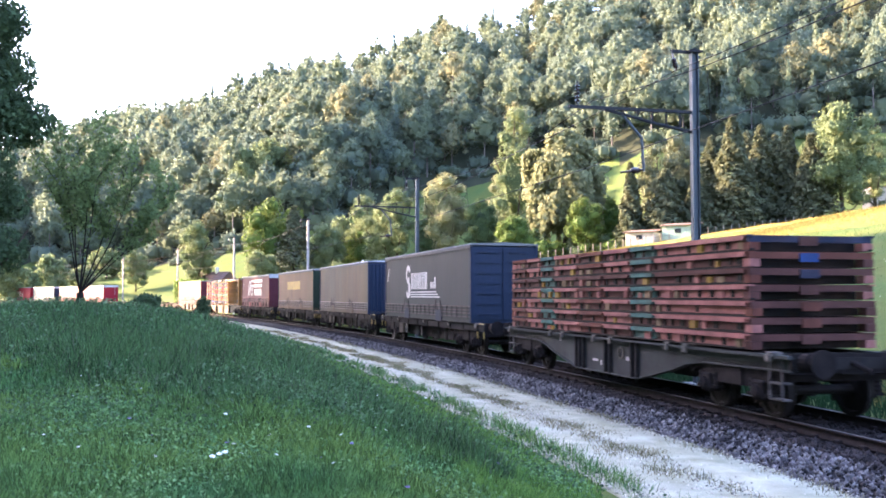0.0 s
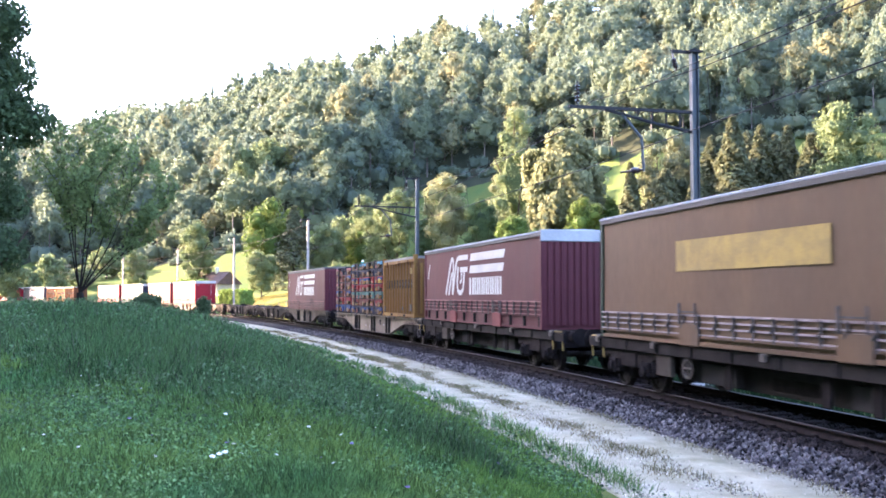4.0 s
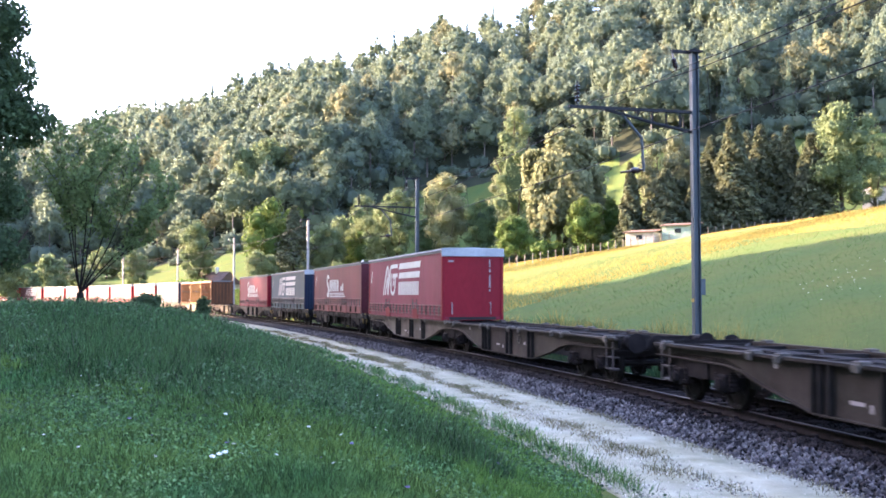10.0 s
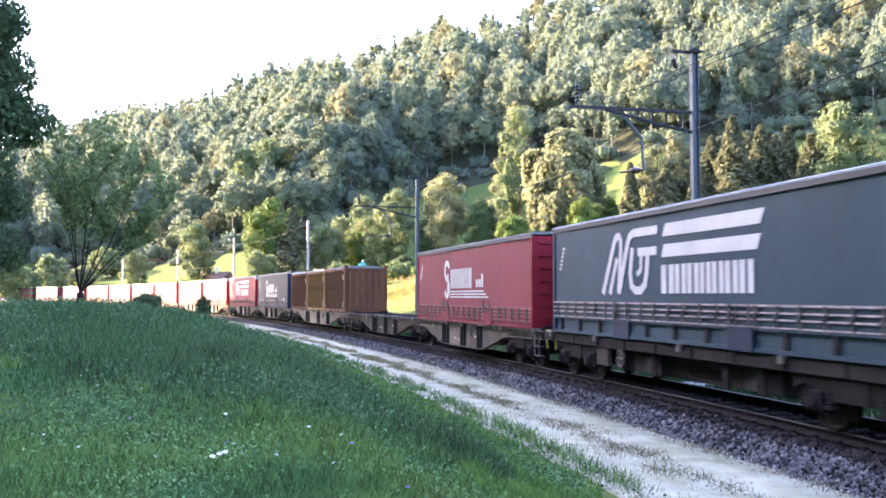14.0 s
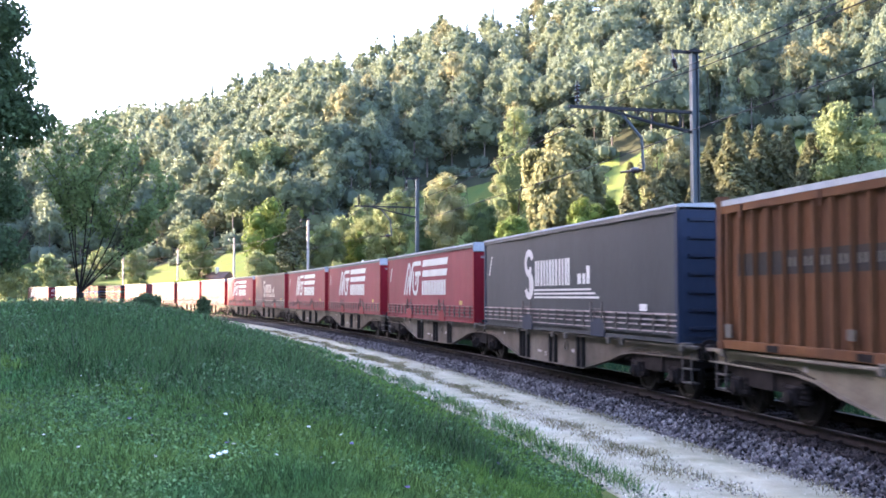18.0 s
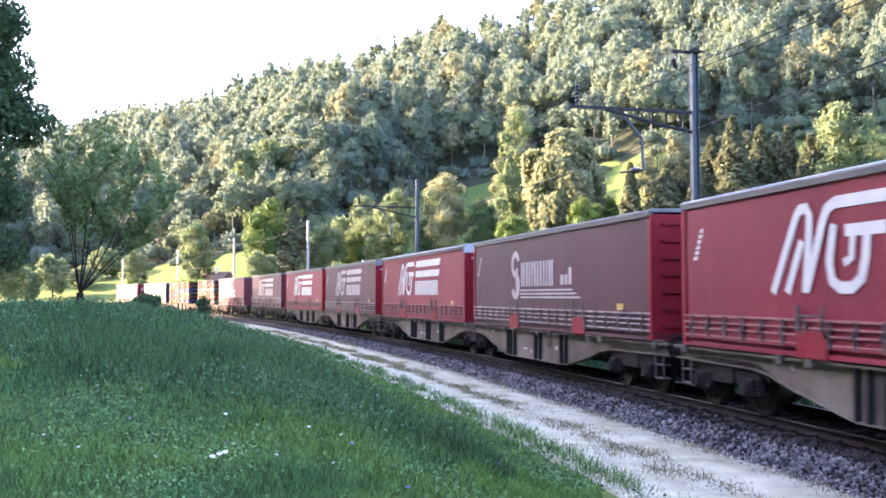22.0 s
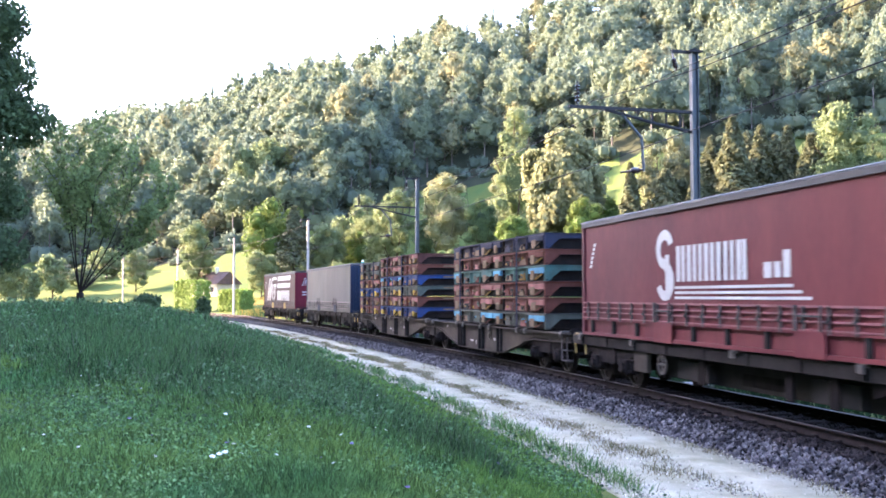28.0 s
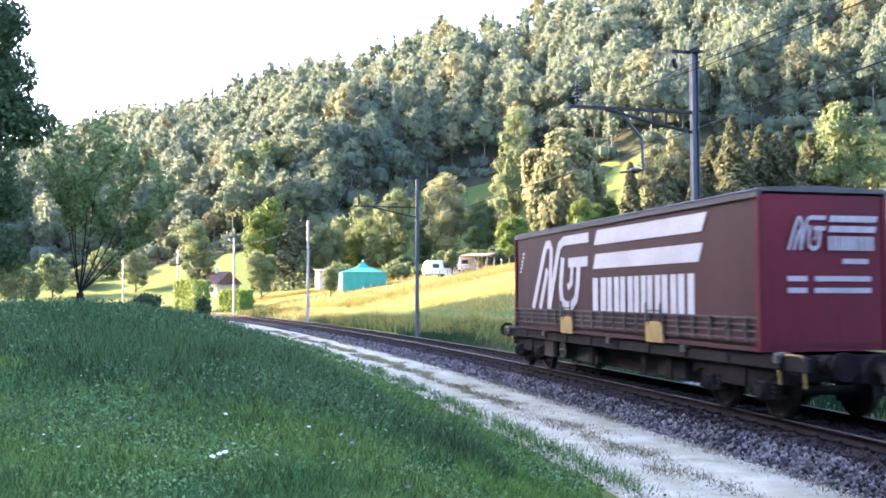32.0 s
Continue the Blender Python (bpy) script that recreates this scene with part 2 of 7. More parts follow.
M["yellow"] = mat("yellow_marking", (0.38, 0.25, 0.05), (0.28, 0.19, 0.05), 0.7, scale=4, fine=40, grime=0.5)
M["hem"] = mat("worn_hem_rail", (0.34, 0.29, 0.29), (0.22, 0.17, 0.17), 0.6, 0.2, scale=3, fine=30, bump=0.05, grime=0.5)
M["hem_red"] = mat("red_hem_rail", (0.26, 0.085, 0.09), (0.15, 0.045, 0.05), 0.6, 0.1, scale=3, fine=30, bump=0.05, grime=0.5)
M["frame_charcoal"] = mat("charcoal_wagon_steel", (0.055, 0.058, 0.055), (0.035, 0.036, 0.035), 0.8, 0.1, scale=1.4, fine=25, bump=0.2, grime=0.4, spec=0.06)
M["strap"] = mat("strap_steel", (0.08, 0.07, 0.07), (0.045, 0.04, 0.04), 0.6, 0.4, scale=6, fine=40, bump=0.1)
M["mark_white"] = mat("white_lettering_paint", (0.50, 0.50, 0.49), (0.41, 0.41, 0.40), 0.6, scale=1.5, fine=20, bump=0.05, grime=0.3, grime_col=(0.27, 0.2, 0.18))
M["mark_grey"] = mat("faded_lettering_paint", (0.34, 0.30, 0.30), (0.26, 0.22, 0.22), 0.7, scale=1.5, fine=20, bump=0.05, grime=0.3)
M["tarp_roof"] = mat("grey_roof_tarpaulin", (0.16, 0.16, 0.15), (0.10, 0.10, 0.10), 0.7, scale=0.8, fine=20, bump=0.2, grime=0.4)
M["tarp_white"] = mat("pale_roof_tarpaulin", (0.36, 0.37, 0.38), (0.24, 0.25, 0.26), 0.6, scale=0.8, fine=20, bump=0.15, grime=0.5, grime_col=(0.12, 0.12, 0.12))


def curtain(name, c, c2, grime=0.5, stain=None):
    return mat(name, c, c2, 0.6, scale=0.8, fine=9, bump=0.12, mix=0.6, grime=grime, grime_col=stain or tuple(0.35 * v + 0.02 for v in c), spec=0.12, streak=(1, 1, 0.4))


M["c_dark"] = curtain("dark_grey_curtain", (0.027, 0.033, 0.032), (0.021, 0.026, 0.026))
M["c_brown"] = curtain("grey_brown_curtain", (0.080, 0.072, 0.055), (0.064, 0.056, 0.044), 0.6, (0.15, 0.092, 0.043))
M["c_orange"] = curtain("weathered_orange_curtain", (0.140, 0.084, 0.044), (0.112, 0.068, 0.039), 0.6, (0.085, 0.065, 0.046))
M["c_maroon"] = curtain("maroon_curtain", (0.095, 0.024, 0.026), (0.075, 0.02, 0.023))
M["c_brick"] = curtain("brick_red_curtain", (0.115, 0.026, 0.030), (0.085, 0.021, 0.026), 0.6, (0.21, 0.048, 0.045))
M["c_red"] = curtain("red_curtain", (0.170, 0.015, 0.028), (0.13, 0.014, 0.025), 0.5, (0.235, 0.04, 0.05))
M["c_blue"] = curtain("slate_blue_curtain", (0.026, 0.054, 0.070), (0.021, 0.043, 0.056))
M["c_slate"] = curtain("slate_grey_curtain", (0.036, 0.040, 0.045), (0.029, 0.032, 0.036))
M["c_purple"] = curtain("faded_purple_brown_curtain", (0.058, 0.025, 0.030), (0.046, 0.021, 0.026), 0.5, (0.095, 0.034, 0.038))
M["c_grey"] = curtain("light_grey_curtain", (0.13, 0.125, 0.112), (0.10, 0.096, 0.085), 0.55, (0.05, 0.052, 0.05))
M["c_chocolate"] = curtain("chocolate_curtain", (0.042, 0.02, 0.019), (0.033, 0.016, 0.016), 0.6, (0.085, 0.03, 0.026))
M["c_crimson"] = curtain("crimson_curtain", (0.165, 0.020, 0.040), (0.125, 0.017, 0.032), 0.5, (0.22, 0.045, 0.06))
M["e_crimson"] = curtain("dark_crimson_end", (0.105, 0.009, 0.016), (0.075, 0.008, 0.013), 0.4, (0.03, 0.012, 0.014))
M["frame_pale"] = mat("pale_grey_wagon_paint", (0.24, 0.205, 0.155), (0.15, 0.125, 0.095), 0.75, scale=1.2, fine=20, bump=0.15, grime=0.55, grime_col=(0.07, 0.05, 0.035), spec=0.06)
M["panel_orange"] = mat("rust_orange_panel", (0.185, 0.092, 0.032), (0.135, 0.062, 0.025), 0.65, scale=1.6, fine=12, bump=0.1, grime=0.85, grime_col=(0.085, 0.042, 0.024), streak=(1, 1, 0.25), spec=0.06)
M["panel_brown"] = mat("rust_brown_panel", (0.125, 0.052, 0.023), (0.08, 0.034, 0.017), 0.7, scale=1.6, fine=12, bump=0.1, grime=0.85, grime_col=(0.05, 0.027, 0.018), streak=(1, 1, 0.25), spec=0.06)
M["post_brown"] = mat("dark_brown_post_paint", (0.10, 0.042, 0.02), (0.07, 0.03, 0.016), 0.7, scale=2, fine=15, bump=0.1, grime=0.4, spec=0.06)
M["e_blue"] = curtain("blue_end_steel", (0.014, 0.023, 0.046), (0.011, 0.018, 0.035))
M["e_green"] = curtain("green_end_steel", (0.024, 0.036, 0.021), (0.019, 0.029, 0.018))
M["e_maroon"] = curtain("maroon_end_steel", (0.10, 0.025, 0.03), (0.075, 0.02, 0.025))
M["e_red"] = curtain("red_end_steel", (0.20, 0.009, 0.016), (0.16, 0.009, 0.015), 0.3)
M["yel_box"] = mat("ochre_container_paint", (0.235, 0.132, 0.032), (0.165, 0.086, 0.026), 0.6, scale=1.4, fine=12, bump=0.1, grime=0.8, grime_col=(0.10, 0.05, 0.022), streak=(1, 1, 0.3), spec=0.06)
M["yel_rust"] = mat("rust_brown_container_paint", (0.145, 0.062, 0.024), (0.10, 0.042, 0.019), 0.7, scale=1.4, fine=12, bump=0.1, grime=0.8, grime_col=(0.06, 0.032, 0.02), streak=(1, 1, 0.3), spec=0.06)
M["band"] = mat("dark_band_paint", (0.028, 0.028, 0.030), (0.05, 0.038, 0.028), 0.8, scale=1.5, fine=20, bump=0.05, spec=0.05)
FR = {}
# dark: near-black for dark fittings, and for the shade between rack parts
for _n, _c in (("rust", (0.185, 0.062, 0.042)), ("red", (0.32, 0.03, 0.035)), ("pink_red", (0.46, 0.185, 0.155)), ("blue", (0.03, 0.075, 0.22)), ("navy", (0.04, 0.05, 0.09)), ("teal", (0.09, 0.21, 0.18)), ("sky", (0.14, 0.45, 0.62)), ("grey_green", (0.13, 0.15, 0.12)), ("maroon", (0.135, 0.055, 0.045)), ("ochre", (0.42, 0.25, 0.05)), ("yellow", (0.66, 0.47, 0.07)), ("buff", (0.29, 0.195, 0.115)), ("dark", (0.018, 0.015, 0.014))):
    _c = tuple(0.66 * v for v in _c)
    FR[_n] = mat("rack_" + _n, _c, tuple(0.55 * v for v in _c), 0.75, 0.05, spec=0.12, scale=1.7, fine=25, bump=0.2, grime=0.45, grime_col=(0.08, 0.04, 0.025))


# ---- mesh helpers ----
def np_mesh(name, verts, faces, material, smooth_faces=False):
    """Mesh from an array of vertices and an array of faces of one size."""
    verts, faces = np.asarray(verts, np.float32), np.asarray(faces, np.int32)
    me = bpy.data.meshes.new(name)
    n, k = faces.shape
    me.vertices.add(len(verts))
    me.vertices.foreach_set("co", verts.ravel())
    me.loops.add(n * k)
    me.loops.foreach_set("vertex_index", faces.ravel())
    me.polygons.add(n)
    me.polygons.foreach_set("loop_start", np.arange(0, n * k, k, dtype=np.int32))
    me.polygons.foreach_set("loop_total", np.full(n, k, np.int32))
    if smooth_faces:
        me.polygons.foreach_set("use_smooth", np.ones(n, bool))
    me.update(calc_edges=True)
    me.materials.append(material)
    return me


class Build:
    """Collects boxes, prisms, tubes and turned forms into one mesh."""

    def __init__(self):
        self.v, self.f = [], []

    def add(self, vs, fs):
        b = len(self.v)
        self.v += [tuple(v) for v in vs]
        self.f += [tuple(b + i for i in f) for f in fs]
        return self

    def box(self, x0, x1, y0, y1, z0, z1, bev=0.0):
        if bev <= 0:
            vs = [(x, y, z) for x in (x0, x1) for y in (y0, y1) for z in (z0, z1)]
            return self.add(vs, [(0, 1, 3, 2), (4, 6, 7, 5), (0, 4, 5, 1), (2, 3, 7, 6), (0, 2, 6, 4), (1, 5, 7, 3)])
        bm = bmesh.new()
        m = Matrix.Translation(((x0 + x1) / 2, (y0 + y1) / 2, (z0 + z1) / 2)) @ Matrix.Diagonal((x1 - x0, y1 - y0, z1 - z0, 1))
        bmesh.ops.create_cube(bm, size=1, matrix=m)
        bmesh.ops.bevel(bm, geom=bm.edges[:], offset=bev, segments=1, affect="EDGES")
        bm.verts.index_update()
        self.add([v.co for v in bm.verts], [[v.index for v in f.verts] for f in bm.faces])
        bm.free()
        return self

    def prism(self, poly, y0, y1, axis="y"):
        """A polygon of (x, z) pulled along y (axis "y"), of (x, y) along z ("z") or of (y, z) along x ("x")."""
        n = len(poly)
        put = {"y": lambda a, b, c: (a, c, b), "z": lambda a, b, c: (a, b, c), "x": lambda a, b, c: (c, a, b)}[axis]
        vs = [put(a, b, y0) for a, b in poly] + [put(a, b, y1) for a, b in poly]
        fs = [tuple(range(n)), tuple(range(2 * n - 1, n - 1, -1))] + [(i, i + n, (i + 1) % n + n, (i + 1) % n) for i in range(n)]
        return self.add(vs, fs)

    def tube(self, a, b, r, r2=None, n=8):
        a, b = Vector(a), Vector(b)
        q = (b - a).to_track_quat("Z", "Y")
        r2 = r if r2 is None else r2
        vs = []
        for c, rad in ((a, r), (b, r2)):
            vs += [c + q @ Vector((rad * math.cos(2 * math.pi * i / n), rad * math.sin(2 * math.pi * i / n), 0)) for i in range(n)]
        fs = [(i, (i + 1) % n, n + (i + 1) % n, n + i) for i in range(n)] + [tuple(range(n - 1, -1, -1)), tuple(range(n, 2 * n))]
        return self.add(vs, fs)

    def pipe(self, pts, r, n=6):
        for a, b in zip(pts[:-1], pts[1:]):
            self.tube(a, b, r, r, n)
        return self

    def sweep(self, pts, r, n=6):
        """One unbroken tube along a line of points."""
        pts = [Vector(p) for p in pts]
        vs = []
        for i, p in enumerate(pts):
            d = pts[min(i + 1, len(pts) - 1)] - pts[max(i - 1, 0)]
            q = d.to_track_quat("Z", "Y")
            vs += [p + q @ Vector((r * math.cos(2 * math.pi * k / n), r * math.sin(2 * math.pi * k / n), 0)) for k in range(n)]
        m = len(pts)
        fs = [(i * n + k, i * n + (k + 1) % n, (i + 1) * n + (k + 1) % n, (i + 1) * n + k) for i in range(m - 1) for k in range(n)]
        return self.add(vs, fs + [tuple(range(n - 1, -1, -1)), tuple(range((m - 1) * n, m * n))])

    def turned(self, prof, axis="z", at=(0, 0, 0), n=16, ring=False):
        """Profile of (radius, height) turned about an axis, its ends closed; ring: an open hoop."""
        vs, fs = [], []
        for r, h in prof:
            for i in range(n):
                c, s = r * math.cos(2 * math.pi * i / n), r * math.sin(2 * math.pi * i / n)
                p = {"z": (c, s, h), "y": (c, h, s), "x": (h, c, s)}[axis]
                vs.append(tuple(p[j] + at[j] for j in range(3)))
        k = len(prof)
        for j in range(k - 1):
            fs += [(j * n + i, j * n + (i + 1) % n, (j + 1) * n + (i + 1) % n, (j + 1) * n + i) for i in range(n)]
        if ring:
            fs += [((k - 1) * n + i, (k - 1) * n + (i + 1) % n, (i + 1) % n, i) for i in range(n)]
        else:
            fs += [tuple(range(n - 1, -1, -1)), tuple(range((k - 1) * n, k * n))]
        return self.add(vs, fs)

    def mesh(self, name, material):
        me = bpy.data.meshes.new(name)
        me.from_pydata(self.v, [], self.f)
        bm = bmesh.new()
        bm.from_mesh(me)
        bmesh.ops.recalc_face_normals(bm, faces=bm.faces[:])
        bm.to_mesh(me)
        bm.free()
        me.materials.append(material)
        return me


CACHE = {}


def cached(key, make):
    if key not in CACHE:
        CACHE[key] = make()
    return CACHE[key]


def part(name, b, material, parent, label="", m=None):
    """One mesh object under a thing or a part. b: a Build or a mesh."""
    me = b if isinstance(b, bpy.types.Mesh) else b.mesh(name, material)
    ob = new(name, me)
    ob.parent = parent
    if m is not None:
        ob.matrix_basis = m
    return tagged(ob, label)


def thing(name, label, category, group="", kind="", m=None):
    ob = new(name)
    ob.empty_display_size = 0.3
    if m is not None:
        ob.matrix_basis = m
    return tagged(ob, label, category, group, kind)


def solid(name, me, label, category, group="", kind="", m=None):
    ob = new(name, me)
    if m is not None:
        ob.matrix_basis = m
    return tagged(ob, label, category, group, kind)


# ---- leaf clouds ----
def leaf_quads(cent, norm, size, rng, aspect=0.62):
    """Rhombic leaves at cent, facing norm."""
    n = len(cent)
    r = rng.normal(size=(n, 3))
    u = np.cross(norm, r)
    u /= np.linalg.norm(u, axis=1, keepdims=True) + 1e-9
    w = np.cross(norm, u)
    w /= np.linalg.norm(w, axis=1, keepdims=True) + 1e-9
    size = np.asarray(size).reshape(-1, 1)
    v = np.stack([cent - u * size, cent - w * size * aspect, cent + u * size, cent + w * size * aspect], axis=1).reshape(-1, 3)
    return v, np.arange(4 * n).reshape(n, 4)


def lobes_cloud(lobes, n, size, rng, jitter=0.55, fill=0.25, core=False):
    """Leaves on the outsides of overlapping lobes (x, y, z, rx, ry, rz)."""
    L = np.asarray(lobes, float)
    wts = (L[:, 3] * L[:, 4] + L[:, 4] * L[:, 5] + L[:, 3] * L[:, 5])
    pick = rng.choice(len(L), size=n, p=wts / wts.sum())
    d = rng.normal(size=(n, 3))
    d /= np.linalg.norm(d, axis=1, keepdims=True)
    rad = 1 - fill * rng.random(n) ** 1.5 + rng.normal(size=n) * 0.05
    c = L[pick, :3] + d * L[pick, 3:] * rad[:, None]
    keep = np.ones(n, bool)
    for q in L:
        keep &= (((c - q[:3]) / q[3:]) ** 2).sum(1) > 0.40
    c, d = c[keep], d[keep]
    nm = d + jitter * rng.normal(size=d.shape)
    nm /= np.linalg.norm(nm, axis=1, keepdims=True)
    sz = size * (0.65 + 0.7 * rng.random(len(c)))
    v, f = leaf_quads(c, nm, sz, rng)
    if core:
        # the dense inner foliage of each lobe
        sv, sf = cube_ball()
        V, F, off = [v], [f], len(v)
        for q in L:
            ph = rng.random(3) * 6.28
            lump = 1 + 0.13 * np.sin(sv[:, :1] * 4.1 + ph[0]) * np.sin(sv[:, 1:2] * 3.7 + ph[1]) + 0.1 * np.sin(sv[:, 2:] * 5.3 + sv[:, :1] * 3 + ph[2])
            V.append(sv * q[3:] * core * lump + q[:3])
            F.append(sf + off)
            off += len(sv)
        v, f = np.concatenate(V), np.concatenate(F)
    return v, f


def cube_ball(k=3):
    vs, fs = [], []
    for ax in range(3):
        for sg in (-1, 1):
            b = len(vs)
            for i in range(k):
                for j in range(k):
                    p = [0, 0, 0]
                    p[ax], p[(ax + 1) % 3], p[(ax + 2) % 3] = sg, (2 * i / (k - 1) - 1) * sg, 2 * j / (k - 1) - 1
                    vs.append(p)
            fs += [(b + i * k + j, b + i * k + j + k, b + i * k + j + k + 1, b + i * k + j + 1) for i in range(k - 1) for j in range(k - 1)]
    vs = np.array(vs, float)
    return vs / np.linalg.norm(vs, axis=1, keepdims=True), np.array(fs)


def crown_lobes(h, w, rng, n=14, base=0.3, top_heavy=0.0):
    """Lobes of an uneven, rounded broadleaf crown for a tree h high and w wide."""
    mid, half = h * (1 + base) / 2, h * (1 - base) / 2
    out = [(0, 0, mid, w * 0.32, w * 0.32, half * 0.74)]
    for i in range(n):
        f = 1.78 * (i + 0.5) / n - 0.86
        a = i * 2.4 + rng.uniform(-0.5, 0.5)
        rr = w * rng.uniform(0.13, 0.21)
        flat = math.sqrt(max(0.05, 1 - f * f)) * rng.uniform(0.78, 1.08)
        reach = max(0.05, w / 2 - rr) * flat
        z = mid + f * (half - rr * 0.7) + 0.12 * half * top_heavy
        out.append((reach * math.cos(a), reach * math.sin(a), z, rr, rr, rr * rng.uniform(0.7, 0.95)))
    return out


def wood_lobes(h, w, rng, n=15):
    """Lobes of a woodland crown: a full dome of small clumps over a bare stem."""
    out = [(0, 0, h * 0.64, w * 0.38, w * 0.38, h * 0.27)]
    for i in range(n):
        f = (i + 0.5) / n
        a = i * 2.4 + rng.uniform(-0.5, 0.5)
        rr = w * rng.uniform(0.10, 0.19)
        sp = (w * 0.5 - rr * 0.75) * math.cos(math.pi / 2 * f ** 1.3) * rng.uniform(0.85, 1.2)
        out.append((sp * math.cos(a), sp * math.sin(a), h * (0.40 + 0.50 * f) + rng.uniform(-0.5, 0.5), rr, rr, rr * rng.uniform(0.75, 1.0)))
    return out


def spire_lobes(h, w, rng):
    """Lobes of a narrow woodland spruce or larch."""
    return [(rng.uniform(-0.2, 0.2), rng.uniform(-0.2, 0.2), h * (0.3 + 0.085 * k), w * (0.27 - 0.031 * k), w * (0.27 - 0.031 * k), h * 0.075) for k in range(8)]


# ---- ground ----
def wooded(az, r, z, y):
    """Whether the wood covers the hill at this azimuth, distance and height."""
    up = (z - 2.07) / y
    if r < np.interp(az, AZ, FOOT_R) * 0.98:
        return False
    return not (az < -13 and up < 0.03)


def make_ground():
    az = np.concatenate([np.arange(-180, -32, 4.0), np.arange(-32, 30, 0.45), np.arange(30, 180, 4.0)])
    rad = [0.6]
    while rad[-1] < 5000:
        rad.append(rad[-1] * 1.028 + 0.05 if rad[-1] < 700 else rad[-1] * 1.3)
    rad = np.array(rad)
    A, R = np.meshgrid(np.radians(az), rad)
    x, y = (R * np.sin(A)).ravel(), (R * np.cos(A)).ravel()
    z = ground_z(x, y)
    z += left_hill(x, y)
    na, nr = len(az), len(rad)
    i, j = np.meshgrid(np.arange(nr - 1), np.arange(na), indexing="ij")
    jn = (j + 1) % na
    f = np.stack([i * na + j, i * na + jn, (i + 1) * na + jn, (i + 1) * na + j], -1).reshape(-1, 4)[:, ::-1]
    v = np.stack([x, y, z], 1)
    me = np_mesh("ground", v, f, M["ground"], True)
    # close the middle
    bm = bmesh.new()
    bm.from_mesh(me)
    bm.verts.ensure_lookup_table()
    bm.faces.new([bm.verts[k] for k in range(na)])
    bmesh.ops.recalc_face_normals(bm, faces=bm.faces[:])
    me.materials.append(M["forest_floor"])
    for fc in bm.faces:
        c = fc.calc_center_median()
        if c.y > 60 and c.length > 170 and wooded(math.degrees(math.atan2(c.x, c.y)), math.hypot(c.x, c.y), c.z, c.y):
            fc.material_index = 1
    bm.to_mesh(me)
    bm.free()
    return solid("ground", me, "grassy valley floor and meadow slopes below wooded hills", "ground", kind="structure")


def left_hill(x, y):
    """The wooded spur beside the valley that keeps the early sun off the line."""
    ridge = np.interp(y, (-400, -60, 55, 92, 119, 129, 141, 149), (85, 80, 72, 65.5, 57.5, 44, 14, 0))
    return ridge * smooth(-60, -130, x)


M["ground"] = mat("meadow_ground", (0.060, 0.098, 0.032), (0.085, 0.102, 0.029), 0.95, scale=0.22, fine=2.5, bump=0.3, mix=0.5, grime=0.3, grime_col=(0.10, 0.105, 0.036), spec=0.03)
M["forest_floor"] = mat("leafy_wood_floor", (0.04, 0.045, 0.028), (0.028, 0.034, 0.022), 0.95, scale=0.3, fine=3, bump=0.4, spec=0.02)
make_ground()


def strip(name, s0, s1, step, prof, material, label, category, kind="structure"):
    """A body drawn along the track: prof is (o, z) from one edge to the other."""
    ss = np.arange(s0, s1 + 0.01, step)
    vs = []
    for o, z in prof:
        x, y, _ = on_track(ss, o)
        vs.append(np.stack([x, y, np.full_like(x, z)], 1))
    n, k = len(ss), len(prof)
    v = np.concatenate(vs)
    f = [(a * n + i, a * n + i + 1, ((a + 1) % k) * n + i + 1, ((a + 1) % k) * n + i) for a in range(k) for i in range(n - 1)]
    f = np.array(f)
    me = np_mesh(name, v, f, material)
    bm = bmesh.new()
    bm.from_mesh(me)
    bmesh.ops.recalc_face_normals(bm, faces=bm.faces[:])
    bm.to_mesh(me)
    bm.free()
    return solid(name, me, label, category, kind=kind)


strip("gravel_path", 2, 240, 1.0, [(5.15, -0.37), (5.15, -0.6), (2.2, -0.6), (2.2, -0.36), (3.2, -0.33), (3.7, -0.365), (4.3, -0.34)], M["gravel"],
      "pale compacted gravel track with weedy middle beside the railway", "path")
ballast = strip("ballast_bed", -40, 460, 1.0, [(2.75, -0.45), (1.62, -0.2), (-1.9, -0.2), (-2.7, -0.5), (-4.9, -0.62), (-4.9, -0.8), (2.75, -0.7)], M["ballast_bed"],
                "grey crushed-stone ballast bed under the track", "ballast")

# ---- the track ----
track = thing("railway_track", "single railway track of rusty rails on dark sleepers", "railway track", kind="structure")
for side in (0.755, -0.755):
    for name, prof, mt in (("rail", [(-0.065, -0.165), (0.065, -0.165), (0.065, -0.15), (0.012, -0.13), (0.012, -0.045), (0.034, -0.035), (0.034, -0.006), (-0.034, -0.006), (-0.034, -0.035), (-0.012, -0.045), (-0.012, -0.13), (-0.065, -0.15)], M["rail"]),
                           ("rail_head", [(-0.03, -0.006), (0.03, -0.006), (0.026, 0.0), (-0.026, 0.0)], M["rail_head"])):
        ob = strip(name, -40, 460, 2.0, [(side + o, z) for o, z in prof], mt, "", "")
        ob.parent = track
        for key in ("label", "category", "kind"):
            if key in ob:
                del ob[key]
sl = Build().box(-0.13, 0.13, -1.3, 1.3, -0.36, -0.168, 0.015).mesh("sleeper", M["sleeper"])
clip = Build()
for o in (0.755, -0.755):
    for d in (-0.1, 0.1):
        clip.box(-0.07, 0.07, o + d - 0.045, o + d + 0.045, -0.168, -0.11, 0.01)
clip = clip.mesh("rail_fastening", M["rail"])
